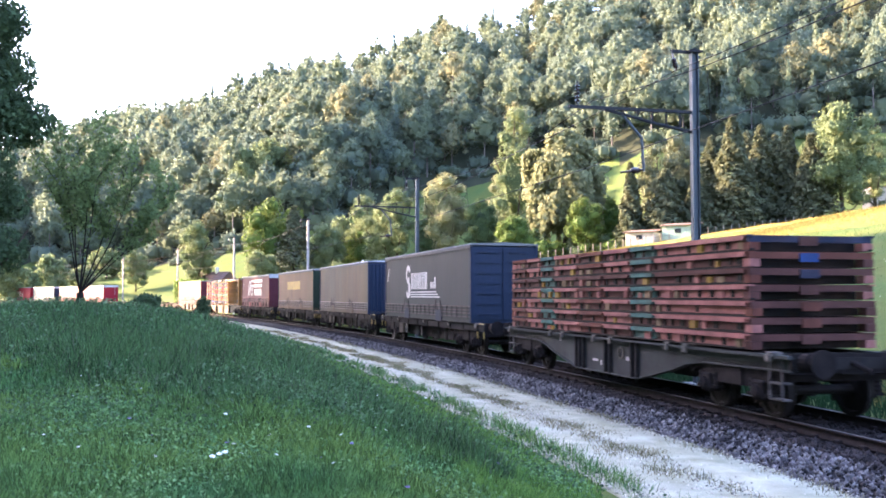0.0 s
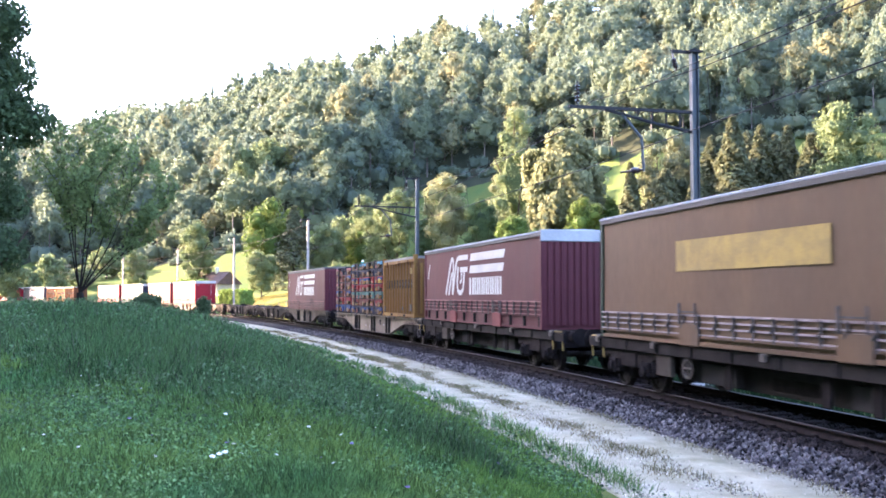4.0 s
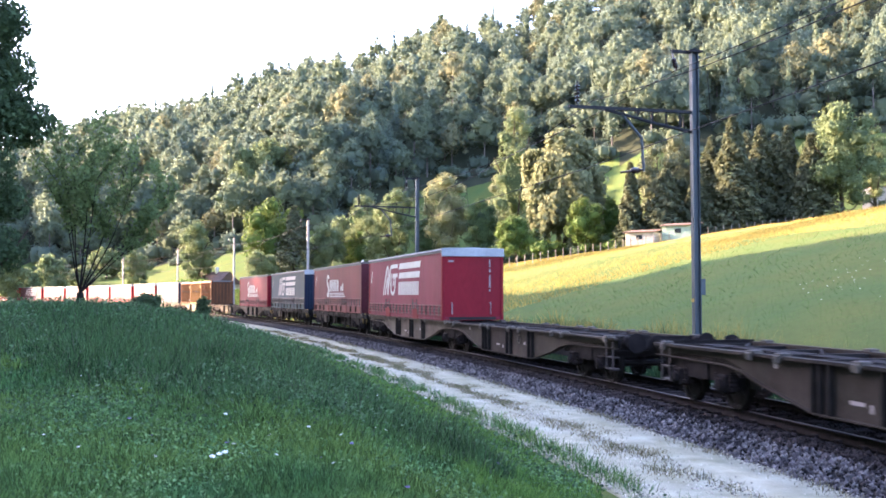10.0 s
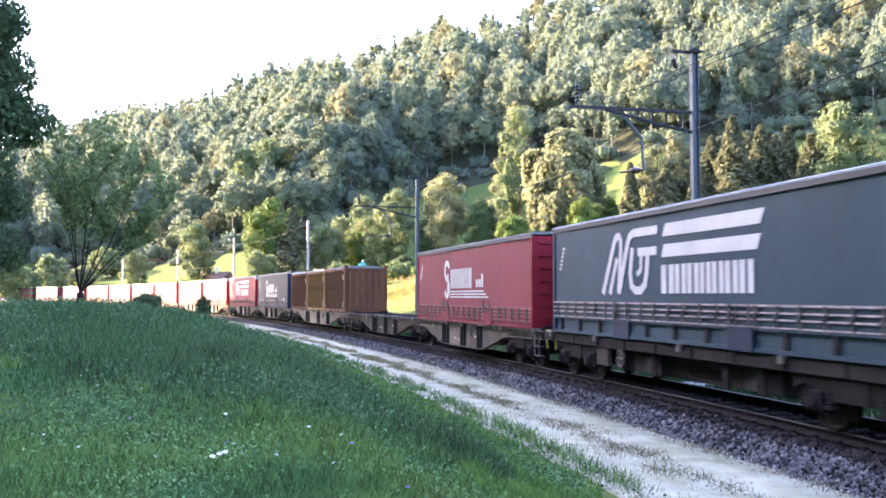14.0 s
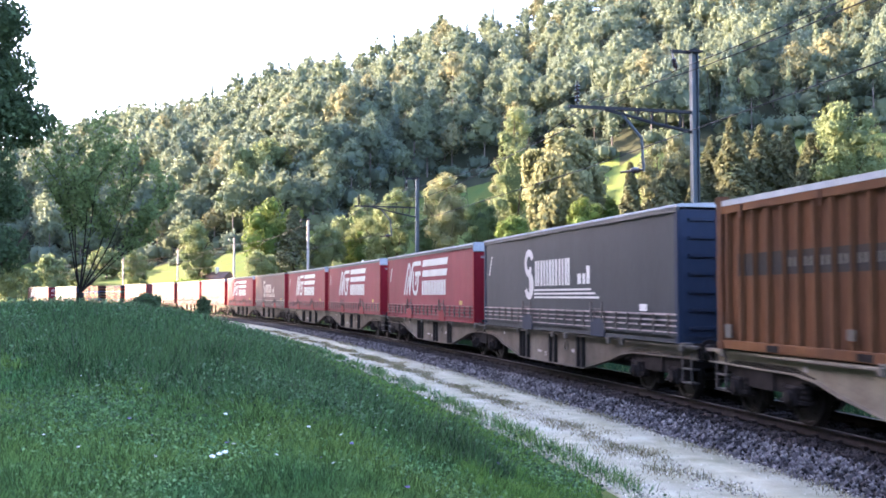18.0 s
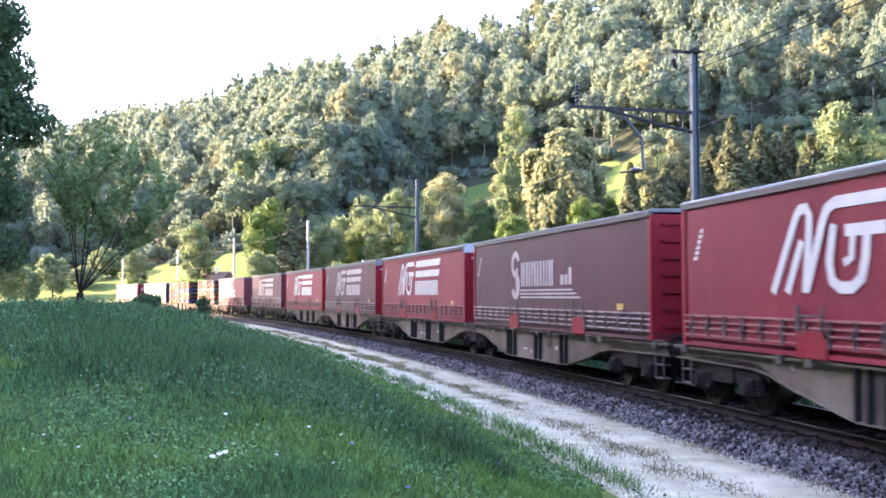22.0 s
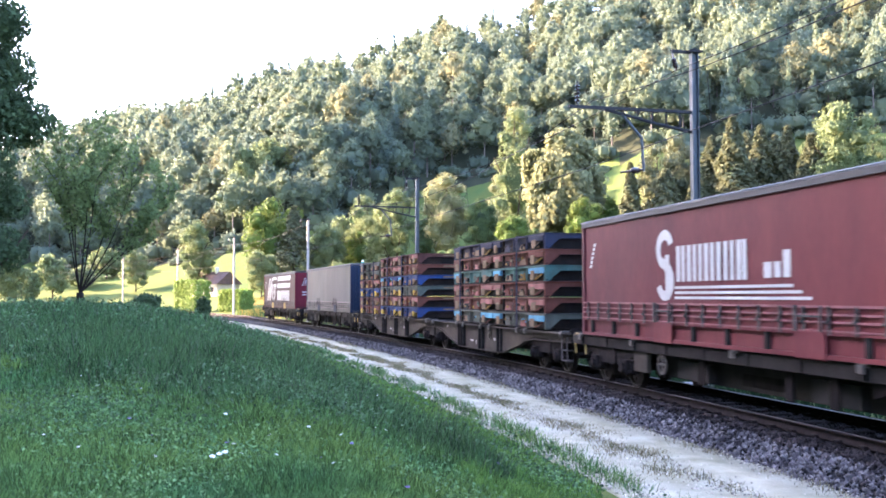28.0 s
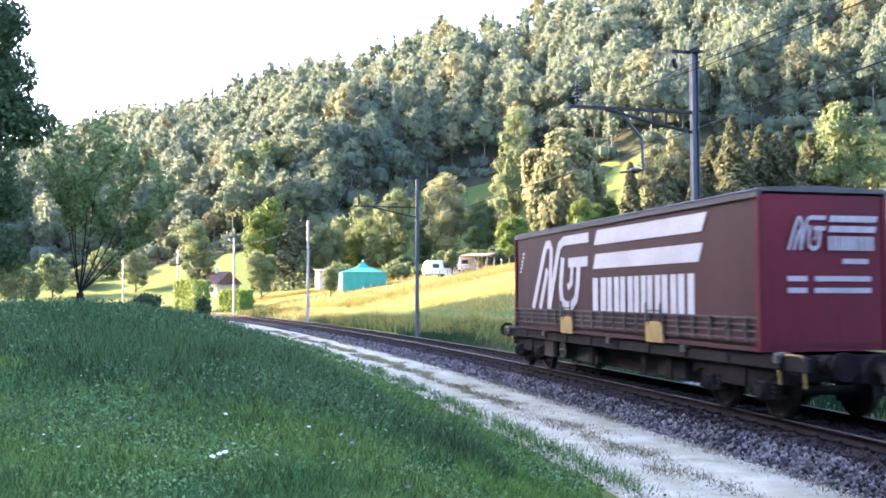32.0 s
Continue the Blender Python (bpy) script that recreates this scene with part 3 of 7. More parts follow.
for i in range(170):
    s = 2 + i * 0.62
    x, y, a = on_track(s)
    m = pose(x, y, 0, 0, 0, math.degrees(a) + 90)
    sp = part("sleeper", sl, None, track, m=m)
    if s < 60:
        part("rail_fastening", clip, None, sp)


def stones(name, n, s0, s1, o0, o1, size, seed, surf, material="ballast"):
    rng = np.random.default_rng(seed)
    s = s0 + (s1 - s0) * rng.random(n) ** 1.7
    o = o0 + (o1 - o0) * rng.random(n)
    x, y, _ = on_track(s, o)
    z = surf(o)
    base = np.array([(1, 0, 0), (-1, 0, 0), (0, 1, 0), (0, -1, 0), (0, 0, 1), (0, 0, -1)], float)
    d = base[None] * (0.55 + 0.7 * rng.random((n, 6, 1))) + 0.25 * rng.normal(size=(n, 6, 3))
    ang = rng.random(n) * 6.28
    c, q = np.cos(ang)[:, None], np.sin(ang)[:, None]
    d = np.stack([d[..., 0] * c - d[..., 1] * q, d[..., 0] * q + d[..., 1] * c, d[..., 2]], -1)
    d *= (size * (0.6 + 0.8 * rng.random(n)))[:, None, None]
    v = (d + np.stack([x, y, z + size * 0.35], 1)[:, None]).reshape(-1, 3)
    tri = np.array([(0, 2, 4), (2, 1, 4), (1, 3, 4), (3, 0, 4), (2, 0, 5), (1, 2, 5), (3, 1, 5), (0, 3, 5)])
    f = (np.arange(n)[:, None, None] * 6 + tri[None]).reshape(-1, 3)
    return np_mesh(name, v, f, M[material])


def bed_z(o):
    o = np.abs(o)
    return np.where(o < 1.62, -0.2, -0.2 - 0.25 * (o - 1.62) / 1.13)


solid("ballast_stones", stones("ballast_stones", 15000, 8, 75, 1.55, 2.95, 0.04, 3, bed_z), "loose grey and brown ballast stones on the track shoulder", "ballast", kind="stuff")
solid("ballast_stones", stones("ballast_stones", 7000, 8, 70, 1.6, 2.9, 0.036, 8, lambda o: bed_z(o) + 0.012, "ballast_pale"), "pale chipped ballast stones among the grey ones", "ballast", kind="stuff")
solid("ballast_stones", stones("ballast_stones", 6000, 8, 75, 0.9, 1.7, 0.04, 9, bed_z, "ballast_oily_shaded"), "oily ballast stones beside the rail, darker for the train's shade", "ballast", kind="stuff")
solid("ballast_stones", stones("ballast_stones", 7000, 12, 90, -1.9, 0.65, 0.04, 4, bed_z, "ballast_oily_shaded"), "loose grey ballast stones between and behind the rails", "ballast", kind="stuff")

solid("gravel_stones", stones("gravel_stones", 12000, 8, 60, 2.3, 5.2, 0.019, 5, lambda o: np.full_like(o, -0.362), "pebble"), "pale loose pebbles strewn over the gravel track", "gravel", kind="stuff")


# ---- overhead line ----
def mast(s, o, top, pale, big, arm=True):
    x, y, a = on_track(s, o)
    z0 = -0.35
    m = pose(float(x), float(y), 0, 0, 0, math.degrees(a) + 180)     # local +x points to the track
    mt = M["mast_sunlit"] if pale else M["mast"]
    t = thing("catenary_mast", "steel catenary mast beside the railway, coloured pale for sunlight" if pale else "blue-grey steel catenary mast with cantilever arm beside the railway", "catenary mast", "overhead line masts", m=m)
    w = 0.09
    post = Build()
    for sx in (-1, 1):
        post.box(sx * w - 0.01, sx * w + 0.01, -w, w, z0, top)
    post.box(-w, w, -0.01, 0.01, z0, top)
    part("post", post, mt, t)
    part("base", Build().box(-0.35, 0.35, -0.35, 0.35, z0 - 0.35, z0 + 0.02, 0.04), M["concrete"], t)
    part("cap", Build().box(-0.2, 0.2, -0.17, 0.17, top, top + 0.05).box(-0.08, 0.08, -0.08, 0.08, top + 0.05, top + 0.1), M["arm_steel"], t)
    foot, head = Vector((0.78, 0.45, top - 0.62)), Vector((0.66, 0, top - 0.02))
    ins = Build().tube(head, foot, 0.02)
    for k in range(5):
        ins.turned([(0.03, -0.035), (0.085, 0), (0.03, 0.035)], "z", head.lerp(foot, 0.42 + 0.11 * k), 8)
    part("insulator", ins, M["insul"], t, "dark brown feeder insulator")
    part("feeder_bracket", Build().box(0.0, 0.7, -0.04, 0.04, top - 0.03, top + 0.05), M["arm_steel"], t)
    if arm:
        za = top - 1.75
        reach = 3.75
        ar = Build()
        ar.box(w, reach, -0.05, 0.05, za + 0.02, za + 0.10)
        ar.pipe([(w, 0, za - 0.50), (1.2, 0, za - 0.30), (2.2, 0, za - 0.08), (2.7, 0, za + 0.02)], 0.045)
        for k in range(4):
            xx = 0.45 + k * 0.42
            ar.tube((xx, 0, za + 0.02), (xx, 0, za - 0.44 + 0.11 * k), 0.025)
        part("arm", ar, M["arm_steel"], t)
        dr = Build().pipe([(2.2, 0, za - 0.08), (1.62, 0, za - 0.72), (1.56, 0, za - 1.65)], 0.04)
        part("drop_bracket", dr, mt, t)
        part("steady_arm", Build().tube((1.56, 0, za - 1.6), (2.25, 0, za - 1.7), 0.03).turned([(0.03, -0.15), (0.085, -0.08), (0.085, 0.08), (0.03, 0.15)], "x", (1.8, 0, za - 1.63), 8), M["insul"], t)
        tip = Build().tube((3.5, 0, za + 0.1), (3.5, 0, za + 0.75), 0.035)
        for k in range(5):
            tip.turned([(0.035, -0.035), (0.09, 0), (0.035, 0.035)], "z", (3.5, 0, za + 0.22 + 0.1 * k), 10)
        part("insulator", tip, M["insul"], t, "dark brown ribbed insulator")
    if big:
        part("junction_box", Build().box(-0.24, -0.1, -0.08, 0.08, 2.1, 2.55, 0.01), mt, t)
        part("marker_plate", Build().box(0.1, 0.13, -0.05, 0.05, 1.9, 2.0), M["yellow"], t, "small yellow marker plate")
    return t


MASTS = ((24.8, -2.95, 8.9, False, True, True), (55.9, -2.95, 8.95, False, False, True), (88.1, -2.95, 8.95, True, False, False),
         (122.0, -2.95, 9.2, True, False, False), (153.2, -2.95, 9.2, True, False, False), (186.0, -2.95, 9.2, True, False, False))
for row in MASTS:
    mast(*row)


def wire(name, ends, sag, r, label, group):
    pts = []
    for a, c in zip(ends[:-1], ends[1:]):
        pts += [Vector(a).lerp(Vector(c), k / 10) - Vector((0, 0, sag * 4 * (k / 10) * (1 - k / 10))) for k in range(10)]
    b = Build().sweep(pts + [Vector(ends[-1])], r, 5)
    return solid(name, b.mesh(name, M["wire"]), label, "cable", group)


def wire_pt(s, o, z):
    x, y, _ = on_track(s, o)
    return (float(x), float(y), z)


SPANS = [-6.5, 24.8, 55.9, 88.1, 122.0, 153.2, 186.0, 220.0]
wire("contact_wire", [wire_pt(s, 0.25 if i % 2 else -0.25, 5.55) for i, s in enumerate(SPANS)], 0.0, 0.012, "thin dark contact wire over the track", "overhead wires")
wire("messenger_wire", [wire_pt(s, 0.1, 7.4) for s in SPANS], 0.9, 0.012, "thin dark sagging messenger wire over the track", "overhead wires")
wire("feeder_wire", [wire_pt(s, -2.35, 8.35) for s in SPANS], 0.5, 0.014, "thin dark feeder wire strung between the mast tops", "overhead wires")
for i in range(len(SPANS) - 2):
    for k in range(1, 5):
        f = k / 5
        s = SPANS[i] + f * (SPANS[i + 1] - SPANS[i])
        p = wire_pt(s, 0.1, 7.4 - 0.9 * 4 * f * (1 - f))
        q = wire_pt(s, 0.0, 5.55)
        solid("dropper", Build().tube(q, p, 0.008, None, 4).mesh("dropper", M["wire"]), "thin wire dropper between messenger and contact wire", "cable", "overhead wires")


# ---- woods ----
def forest(name, spots, protos, material, label, seed):
    rng = np.random.default_rng(seed)
    V, F, off = [], [], 0
    for x, y, z, sc, tall in spots:
        pv, pf = protos[rng.integers(len(protos))]
        a = rng.random() * 6.28
        c, s = math.cos(a), math.sin(a)
        v = np.empty_like(pv)
        v[:, 0] = (pv[:, 0] * c - pv[:, 1] * s) * sc + x
        v[:, 1] = (pv[:, 0] * s + pv[:, 1] * c) * sc + y
        v[:, 2] = pv[:, 2] * sc * tall + z
        V.append(v)
        F.append(pf + off)
        off += len(v)
    return solid(name, np_mesh(name, np.concatenate(V), np.concatenate(F), material, True), label, "woodland", kind="stuff")


rng = np.random.default_rng(11)
pr = random.Random(5)
FAR = [lobes_cloud(wood_lobes(14.5, 9.4, pr), 520, 0.40, rng, 0.55, 0.4, 0.56) for _ in range(6)]
NEAR = [lobes_cloud(wood_lobes(14.5, 9.4, pr), 900, 0.30, rng, 0.55, 0.4, 0.56) for _ in range(8)]
SPIRE = [lobes_cloud(spire_lobes(17.0, 9.0, pr), 420, 0.30, rng, 0.6, 0.3, 0.6) for _ in range(3)]
LOW = [lobes_cloud([(1.6 * math.cos(k * 2.1) * (k > 0), 1.6 * math.sin(k * 2.1) * (k > 0), 1.3, 1.7, 1.7, 1.5) for k in range(4)], 260, 0.22, rng, 0.6, 0.3, 0.7) for _ in range(3)]
spots, gold, spires, edge, stems = [], [], [], [], []
r = 178.0
while r < 640:
    step = 6.9 if r < 300 else 8.4 if r < 430 else 10.0
    dz = math.degrees(step * 1.02 / r)
    azd = -31.0 + dz * rng.random()
    while azd < 31:
        ad, rd = azd + dz * rng.uniform(-0.36, 0.36), r + step * rng.uniform(-0.4, 0.4)
        azd += dz
        rf, rr = np.interp(ad, AZ, FOOT_R), np.interp(ad, AZ, RIDGE_R)
        if rd > rr + 4:
            continue
        a = math.radians(ad)
        x, y = rd * math.sin(a), rd * math.cos(a)
        zz = gz(x, y)
        if not wooded(ad, rd, zz, y):
            continue
        row = (x, y, zz - 0.5, rng.uniform(0.75, 1.3), rng.uniform(0.9, 1.3))
        k = rng.random()
        if k < 0.05 + 0.10 * (ad > 10):
            spires.append(row)
        else:
            (gold if k > 0.93 else spots).append(row)
        if rd < rf + 0.3 * (rr - rf) and rd < 330:
            stems.append((x, y, zz - 1, 0.13 + 0.12 * rng.random(), row[3] * row[4] * 9))
            if rd < rf + 34:
                edge.append((x + rng.uniform(-3, 3), y + rng.uniform(-2, 3), zz - 0.5, rng.uniform(1.1, 2.0), rng.uniform(1.0, 1.5)))
            if not wooded(ad, rd - 9, gz(x * (1 - 9 / rd), y * (1 - 9 / rd)), y * (1 - 9 / rd)):
                for _ in range(4):
                    ex, ey = x + rng.uniform(-4, 4), y - rng.uniform(1, 5)
                    edge.append((ex, ey, gz(ex, ey) - 0.5, rng.uniform(0.5, 1.0), rng.uniform(0.8, 1.2)))
    r += step
forest("hillside_wood", [p for p in spots if math.hypot(p[0], p[1]) < 330], NEAR, M["forest"], "dense green broadleaf wood covering the steep hillside", 21)
forest("hillside_wood", [p for p in spots if math.hypot(p[0], p[1]) >= 330], FAR, M["forest"], "hazy green broadleaf wood high on the hillside", 24)
forest("hillside_wood", gold, NEAR, M["forest_gold"], "golden-green tree crowns scattered through the hillside wood", 22)
forest("hillside_wood", spires, SPIRE, M["forest"], "narrow spruces and larches standing among the broadleaf wood", 25)
forest("wood_edge_scrub", edge, LOW, M["forest"], "low leafy scrub along the foot of the wood", 26)


def stem_mesh():
    """The bare stems at the foot of the wood."""
    n = 6
    ang = np.arange(n) * 2 * math.pi / n
    V, F = [], []
    for i, (x, y, z, rad, ht) in enumerate(stems):
        for zz, q in ((z, 1.0), (z + ht, 0.6)):
            V.append(np.stack([x + rad * q * np.cos(ang), y + rad * q * np.sin(ang), np.full(n, zz)], 1))
        F += [(i * 2 * n + k, i * 2 * n + (k + 1) % n, i * 2 * n + n + (k + 1) % n, i * 2 * n + n + k) for k in range(n)]
    return np_mesh("wood_stems", np.concatenate(V), np.array(F), M["stem"])


solid("wood_stems", stem_mesh(), "slim pale tree stems at the foot of the hillside wood", "woodland", kind="stuff")
spur = []
while len(spur) < 380:
    x, y = rng.uniform(-160, -88), rng.uniform(-90, 154)
    sc = rng.uniform(0.95, 1.3) * (0.8 if y > 80 and x > -118 else 1)
    z = gz(x, y) + float(left_hill(np.array([x]), np.array([y]))[0]) - 1
    spur.append((x, y, z, sc, 1.1))
SPARE = [lobes_cloud(wood_lobes(13.5, 9.6, pr, 4), 60, 1.2, rng, 0.5, 0.2, 0.9) for _ in range(3)]
forest("spur_wood", spur, SPARE, M["forest"], "green broadleaf wood on the shady spur beside the valley", 23)


def limb_mesh(paths, mt=None):
    """Tapered limbs: each path a list of (point, radius)."""
    b = Build()
    for p in paths:
        for (a, ra), (c, rc) in zip(p[:-1], p[1:]):
            b.tube(a, c, ra, rc, 7)
    return b.mesh("trunk", mt or M["bark"])


def trunk_paths(h, w, rng_, base, n=6):
    out = [[((0, 0, -0.4), 0.022 * h), ((0.02 * w, 0, h * base), 0.017 * h), ((0, 0.02 * w, h * 0.6), 0.009 * h), ((0, 0, h * 0.9), 0.003 * h)]]
    for i in range(n):
        a, z = i * 2.4 + rng_.uniform(-0.4, 0.4), h * (base + (0.65 - base) * i / n)
        e = (0.38 * w * math.cos(a), 0.38 * w * math.sin(a), z + h * 0.2)
        mid = (0.2 * w * math.cos(a), 0.2 * w * math.sin(a), z + h * 0.06)
        out.append([((0, 0, z), 0.008 * h), (mid, 0.006 * h), (e, 0.002 * h)])
    return out


def broad_tree(bearing, r, top_tan, width, material, label, seed, base=0.2, leaves=2600, size=0.0, name="tree", category="tree", group="", top_heavy=0.0, core=True):
    """A broadleaf tree on a bearing (sideways tangent), r metres away, its top at the upward tangent top_tan."""
    x, y, z = at_px(bearing, r)
    depth = y
    h = 2.07 + top_tan * depth - z
    g, q = np.random.default_rng(seed), random.Random(seed)
    t = thing(name, label, category, group, m=pose(x, y, z, 0, 0, 0))
    part("trunk", limb_mesh(trunk_paths(h, width, q, base)), None, t)
    lob = crown_lobes(h, width, q, 16, base, top_heavy)
    v, f = lobes_cloud(lob, leaves, size or max(0.11, 0.018 * width), g, 0.62, 0.3, 0.66 if core else 0)
    part("crown", np_mesh("crown", v, f, material), None, t)
    return t


def conifer(bearing, r, top_tan, width, seed, label, group="", lit=None):
    x, y, z = at_px(bearing, r)
    h = 2.07 + top_tan * y - z
    g = np.random.default_rng(seed)
    t = thing("conifer", label, "tree", group, m=pose(x, y, z))
    part("trunk", limb_mesh([[((0, 0, -0.3), 0.22), ((0, 0, h * 0.97), 0.03)]]), None, t)
    n = 7500
    f = g.random(n) ** 0.75
    tier = np.floor(f * 22) / 22
    frac = (f - tier) * 22
    lvl = tier + (1 - frac) * 0.045
    rad = (1 - tier) ** 0.85 * width / 2 * (0.35 + 0.65 * g.random(n) ** 0.5)
    a = g.random(n) * 6.28
    lumps = 1 + 0.17 * np.sin(a * 5 + tier * 40 + seed) + 0.15 * np.sin(a * 3 + tier * 17 + 2 * seed)
    rad = rad * lumps
    c = np.stack([rad * np.cos(a), rad * np.sin(a), h * (0.06 + 0.94 * lvl) - rad * 0.28], 1)
    nm = np.stack([np.cos(a) * 0.5, np.sin(a) * 0.5, np.full(n, 0.8)], 1) + 0.45 * g.normal(size=(n, 3))
    nm /= np.linalg.norm(nm, axis=1, keepdims=True)
    v, fc = leaf_quads(c, nm, 0.22 + 0.25 * g.random(n), g, 0.5)
    part("crown", np_mesh("crown", v, fc, lit or M["conifer"]), None, t)
    return t


TREES = (
    (-0.1730, 190, 0.1036, 13.5, "bush", "broad dark-green tree among the gardens", 0.12),
    (-0.2512, 205, 0.0804, 8.6, "light_leaf", "light green tree behind the house", 0.12),
    (-0.1863, 160, 0.0498, 6.0, "light_leaf", "small yellowish tree beside the gardens", 0.08),
    (-0.0995, 195, 0.0845, 11.8, "light_leaf", "light green garden tree with loose crown", 0.12),
    (-0.0475, 175, 0.1152, 7.9, "light_leaf", "tall pale green tree with open crown", 0.15),
    (0.0035, 172, 0.1314, 10.0, "willow", "tall slender tree, half lit by the sun", 0.1),
    (0.0382, 168, 0.1036, 7.3, "dark_leaf", "dark shady tree at the garden edge", 0.1),
    (0.0631, 235, 0.1354, 9.5, "willow", "pale feathery tree on the slope", 0.1),
    (0.0741, 142, 0.0845, 6.4, "bush", "round dark-green tree beside the gardens", 0.12),
    (0.1464, 152, 0.1036, 6.8, "bush", "round dark-green tree below the willow", 0.12),
    (0.4086, 152, 0.2037, 12.2, "light_leaf", "tall light green tree at the meadow edge", 0.1),
    (-0.1817, 268, 0.1644, 18.3, "light_leaf", "pale green tree lit on the wooded slope", 0.1),
    (-0.1412, 275, 0.1615, 14.2, "light_leaf", "pale green tree lit on the wooded slope", 0.1),
    (-0.2078, 262, 0.1412, 10.4, "light_leaf", "pale green tree lit on the wooded slope", 0.1),
    (0.0735, 212, 0.2037, 12.4, "light_leaf", "large light green tree at the wood edge", 0.1),
    (-0.0370, 300, 0.1846, 16.5, "forest_gold", "golden-brown tree lit on the wooded slope", 0.1),
    (-0.1152, 128, 0.0312, 2.4, "light_leaf", "small light green garden tree by the fence", 0.3),
    (0.0093, 132, 0.0486, 2.4, "light_leaf", "small garden tree beside the caravans", 0.3),
    (-0.078, 190, 0.108, 10.5, "light_leaf", "light green garden tree with loose crown", 0.08),
    (-0.063, 178, 0.096, 8.5, "light_leaf", "light green garden tree with loose crown", 0.06),
    (-0.118, 186, 0.078, 8.0, "light_leaf", "light green garden tree with loose crown", 0.06),
    (-0.0833, 188, 0.0689, 8.1, "bush", "dark green tree behind the tent", 0.1),
    (-0.1296, 200, 0.0660, 6.9, "dark_leaf", "dark shady tree behind the gardens", 0.05),
    (-0.0168, 185, 0.0833, 6.4, "dark_leaf", "dark shady tree behind the gardens", 0.05),
    (0.1742, 165, 0.1036, 5.6, "bush", "leafy green tree beside the shed", 0.1),
    (0.0961, 160, 0.0718, 4.6, "dark_leaf", "dark shady bush tree below the willow", 0.05),
    (0.4433, 160, 0.1788, 5.1, "light_leaf", "light green tree at the meadow edge", 0.1),
    (0.2205, 154, 0.159, 8.6, "conifer", "broad dark yew with a rounded crown at the meadow edge", 0.04),
    (0.2436, 158, 0.171, 8.4, "conifer", "broad dark yew with a rounded crown at the meadow edge", 0.04),
    (-0.3148, 240, 0.0486, 7.9, "light_leaf", "small hazy tree beyond the railway", 0.1),
)
CONIFERS = (
    (0.193, 148, 0.137, 2.7),
    (0.2766, 154, 0.1644, 5.2),
    (0.2986, 150, 0.1858, 5.3),
    (0.3275, 156, 0.1759, 5.1),
    (0.3553, 156, 0.1748, 4.4),
    (0.3796, 152, 0.1667, 5.0),
    (0.3131, 165, 0.1690, 5.6),
    (0.3420, 165, 0.1655, 5.6),
    (-0.1528, 186, 0.0920, 6.3),
    (0.2292, 148, 0.1296, 5.0),
    (0.2639, 150, 0.1325, 4.3),
)
for i, (bx, r, tt, w, mk, lab, bs) in enumerate(TREES):
    broad_tree(bx, r, tt, w, M[mk], lab, 100 + i, bs * 0.5, 7000 if w > 5 else 2500)
for i, (bx, r, tt, w) in enumerate(CONIFERS):
    conifer(bx, r, tt, w * 1.8, 300 + i, "dark spruce at the edge of the meadow", "spruces by the meadow", M["conifer"])


# shrubs along the gardens, behind the fence
for i in range(26):
    q = random.Random(900 + i)
    bx = -0.11 + 0.0125 * i + q.uniform(-0.004, 0.004)
    broad_tree(bx, 147 + 16 * q.random(), 0.022 + 0.028 * max(0, min(1, (bx + 0.1) / 0.3)) + q.uniform(0, 0.02), q.uniform(3.5, 6.5), M[q.choice(["bush", "light_leaf", "dark_leaf", "bush"])], "leafy green shrub behind the garden fence", 900 + i, 0.02, 900, 0.16, "shrub", "shrub", "garden shrubs")


def willow(bearing, r, top_tan, width):
    x, y, z = at_px(bearing, r)
    h = 2.07 + top_tan * y - z
    g, q = np.random.default_rng(77), random.Random(77)
    t = thing("weeping_tree", "tall pale tree with drooping branches, lit from one side", "tree", m=pose(x, y, z))
    part("trunk", limb_mesh(trunk_paths(h, width, q, 0.2)), None, t)
    C, Nn = [], []
    heads = ((0.0, 0.0, 1.0, 0.2), (-0.30, 0.1, 0.84, 0.13), (0.16, -0.1, 0.9, 0.16), (-0.12, -0.15, 0.8, 0.2), (0.3, 0.1, 0.7, 0.16), (-0.26, -0.05, 0.62, 0.16), (0.06, -0.25, 0.66, 0.22), (-0.1, -0.2, 0.5, 0.26), (0.2, -0.1, 0.48, 0.22), (-0.2, 0.1, 0.46, 0.2))
    for k in range(330):
        hx, hy, hz, hr = heads[k % len(heads)]
        a = q.uniform(0, 6.28)
        el = q.random() ** 0.6
        rr = width * math.hypot(hx + hr * el * math.cos(a), hy + hr * el * math.sin(a))
        a = math.atan2(hy + hr * el * math.sin(a), hx + hr * el * math.cos(a))
        top = h * hz - hr * width * (1 - math.sqrt(1 - 0.95 * el * el))
        ln = min(top - 1.5, h * q.uniform(0.22, 0.44) * (0.3 + 0.7 * el))
        n = 90
        u = g.random(n)
        spread = 0.5 + 0.5 * np.sin(np.pi * np.minimum(u + 0.25, 1))
        c = np.stack([rr * math.cos(a) + g.normal(size=n) * 0.42 * spread, rr * math.sin(a) + g.normal(size=n) * 0.42 * spread, top - u * ln], 1)
        C.append(c)
        nm = np.stack([np.full(n, math.cos(a)), np.full(n, math.sin(a)), np.full(n, 0.35)], 1) + 0.5 * g.normal(size=(n, 3))
        Nn.append(nm / np.linalg.norm(nm, axis=1, keepdims=True))
    C, Nn = np.concatenate(C), np.concatenate(Nn)
    v, f = leaf_quads(C, Nn, 0.34 + 0.24 * g.random(len(C)), g, 0.5)
    part("crown", np_mesh("crown", v, f, M["willow"]), None, t)


willow(0.124, 165, 0.1725, 15.5)


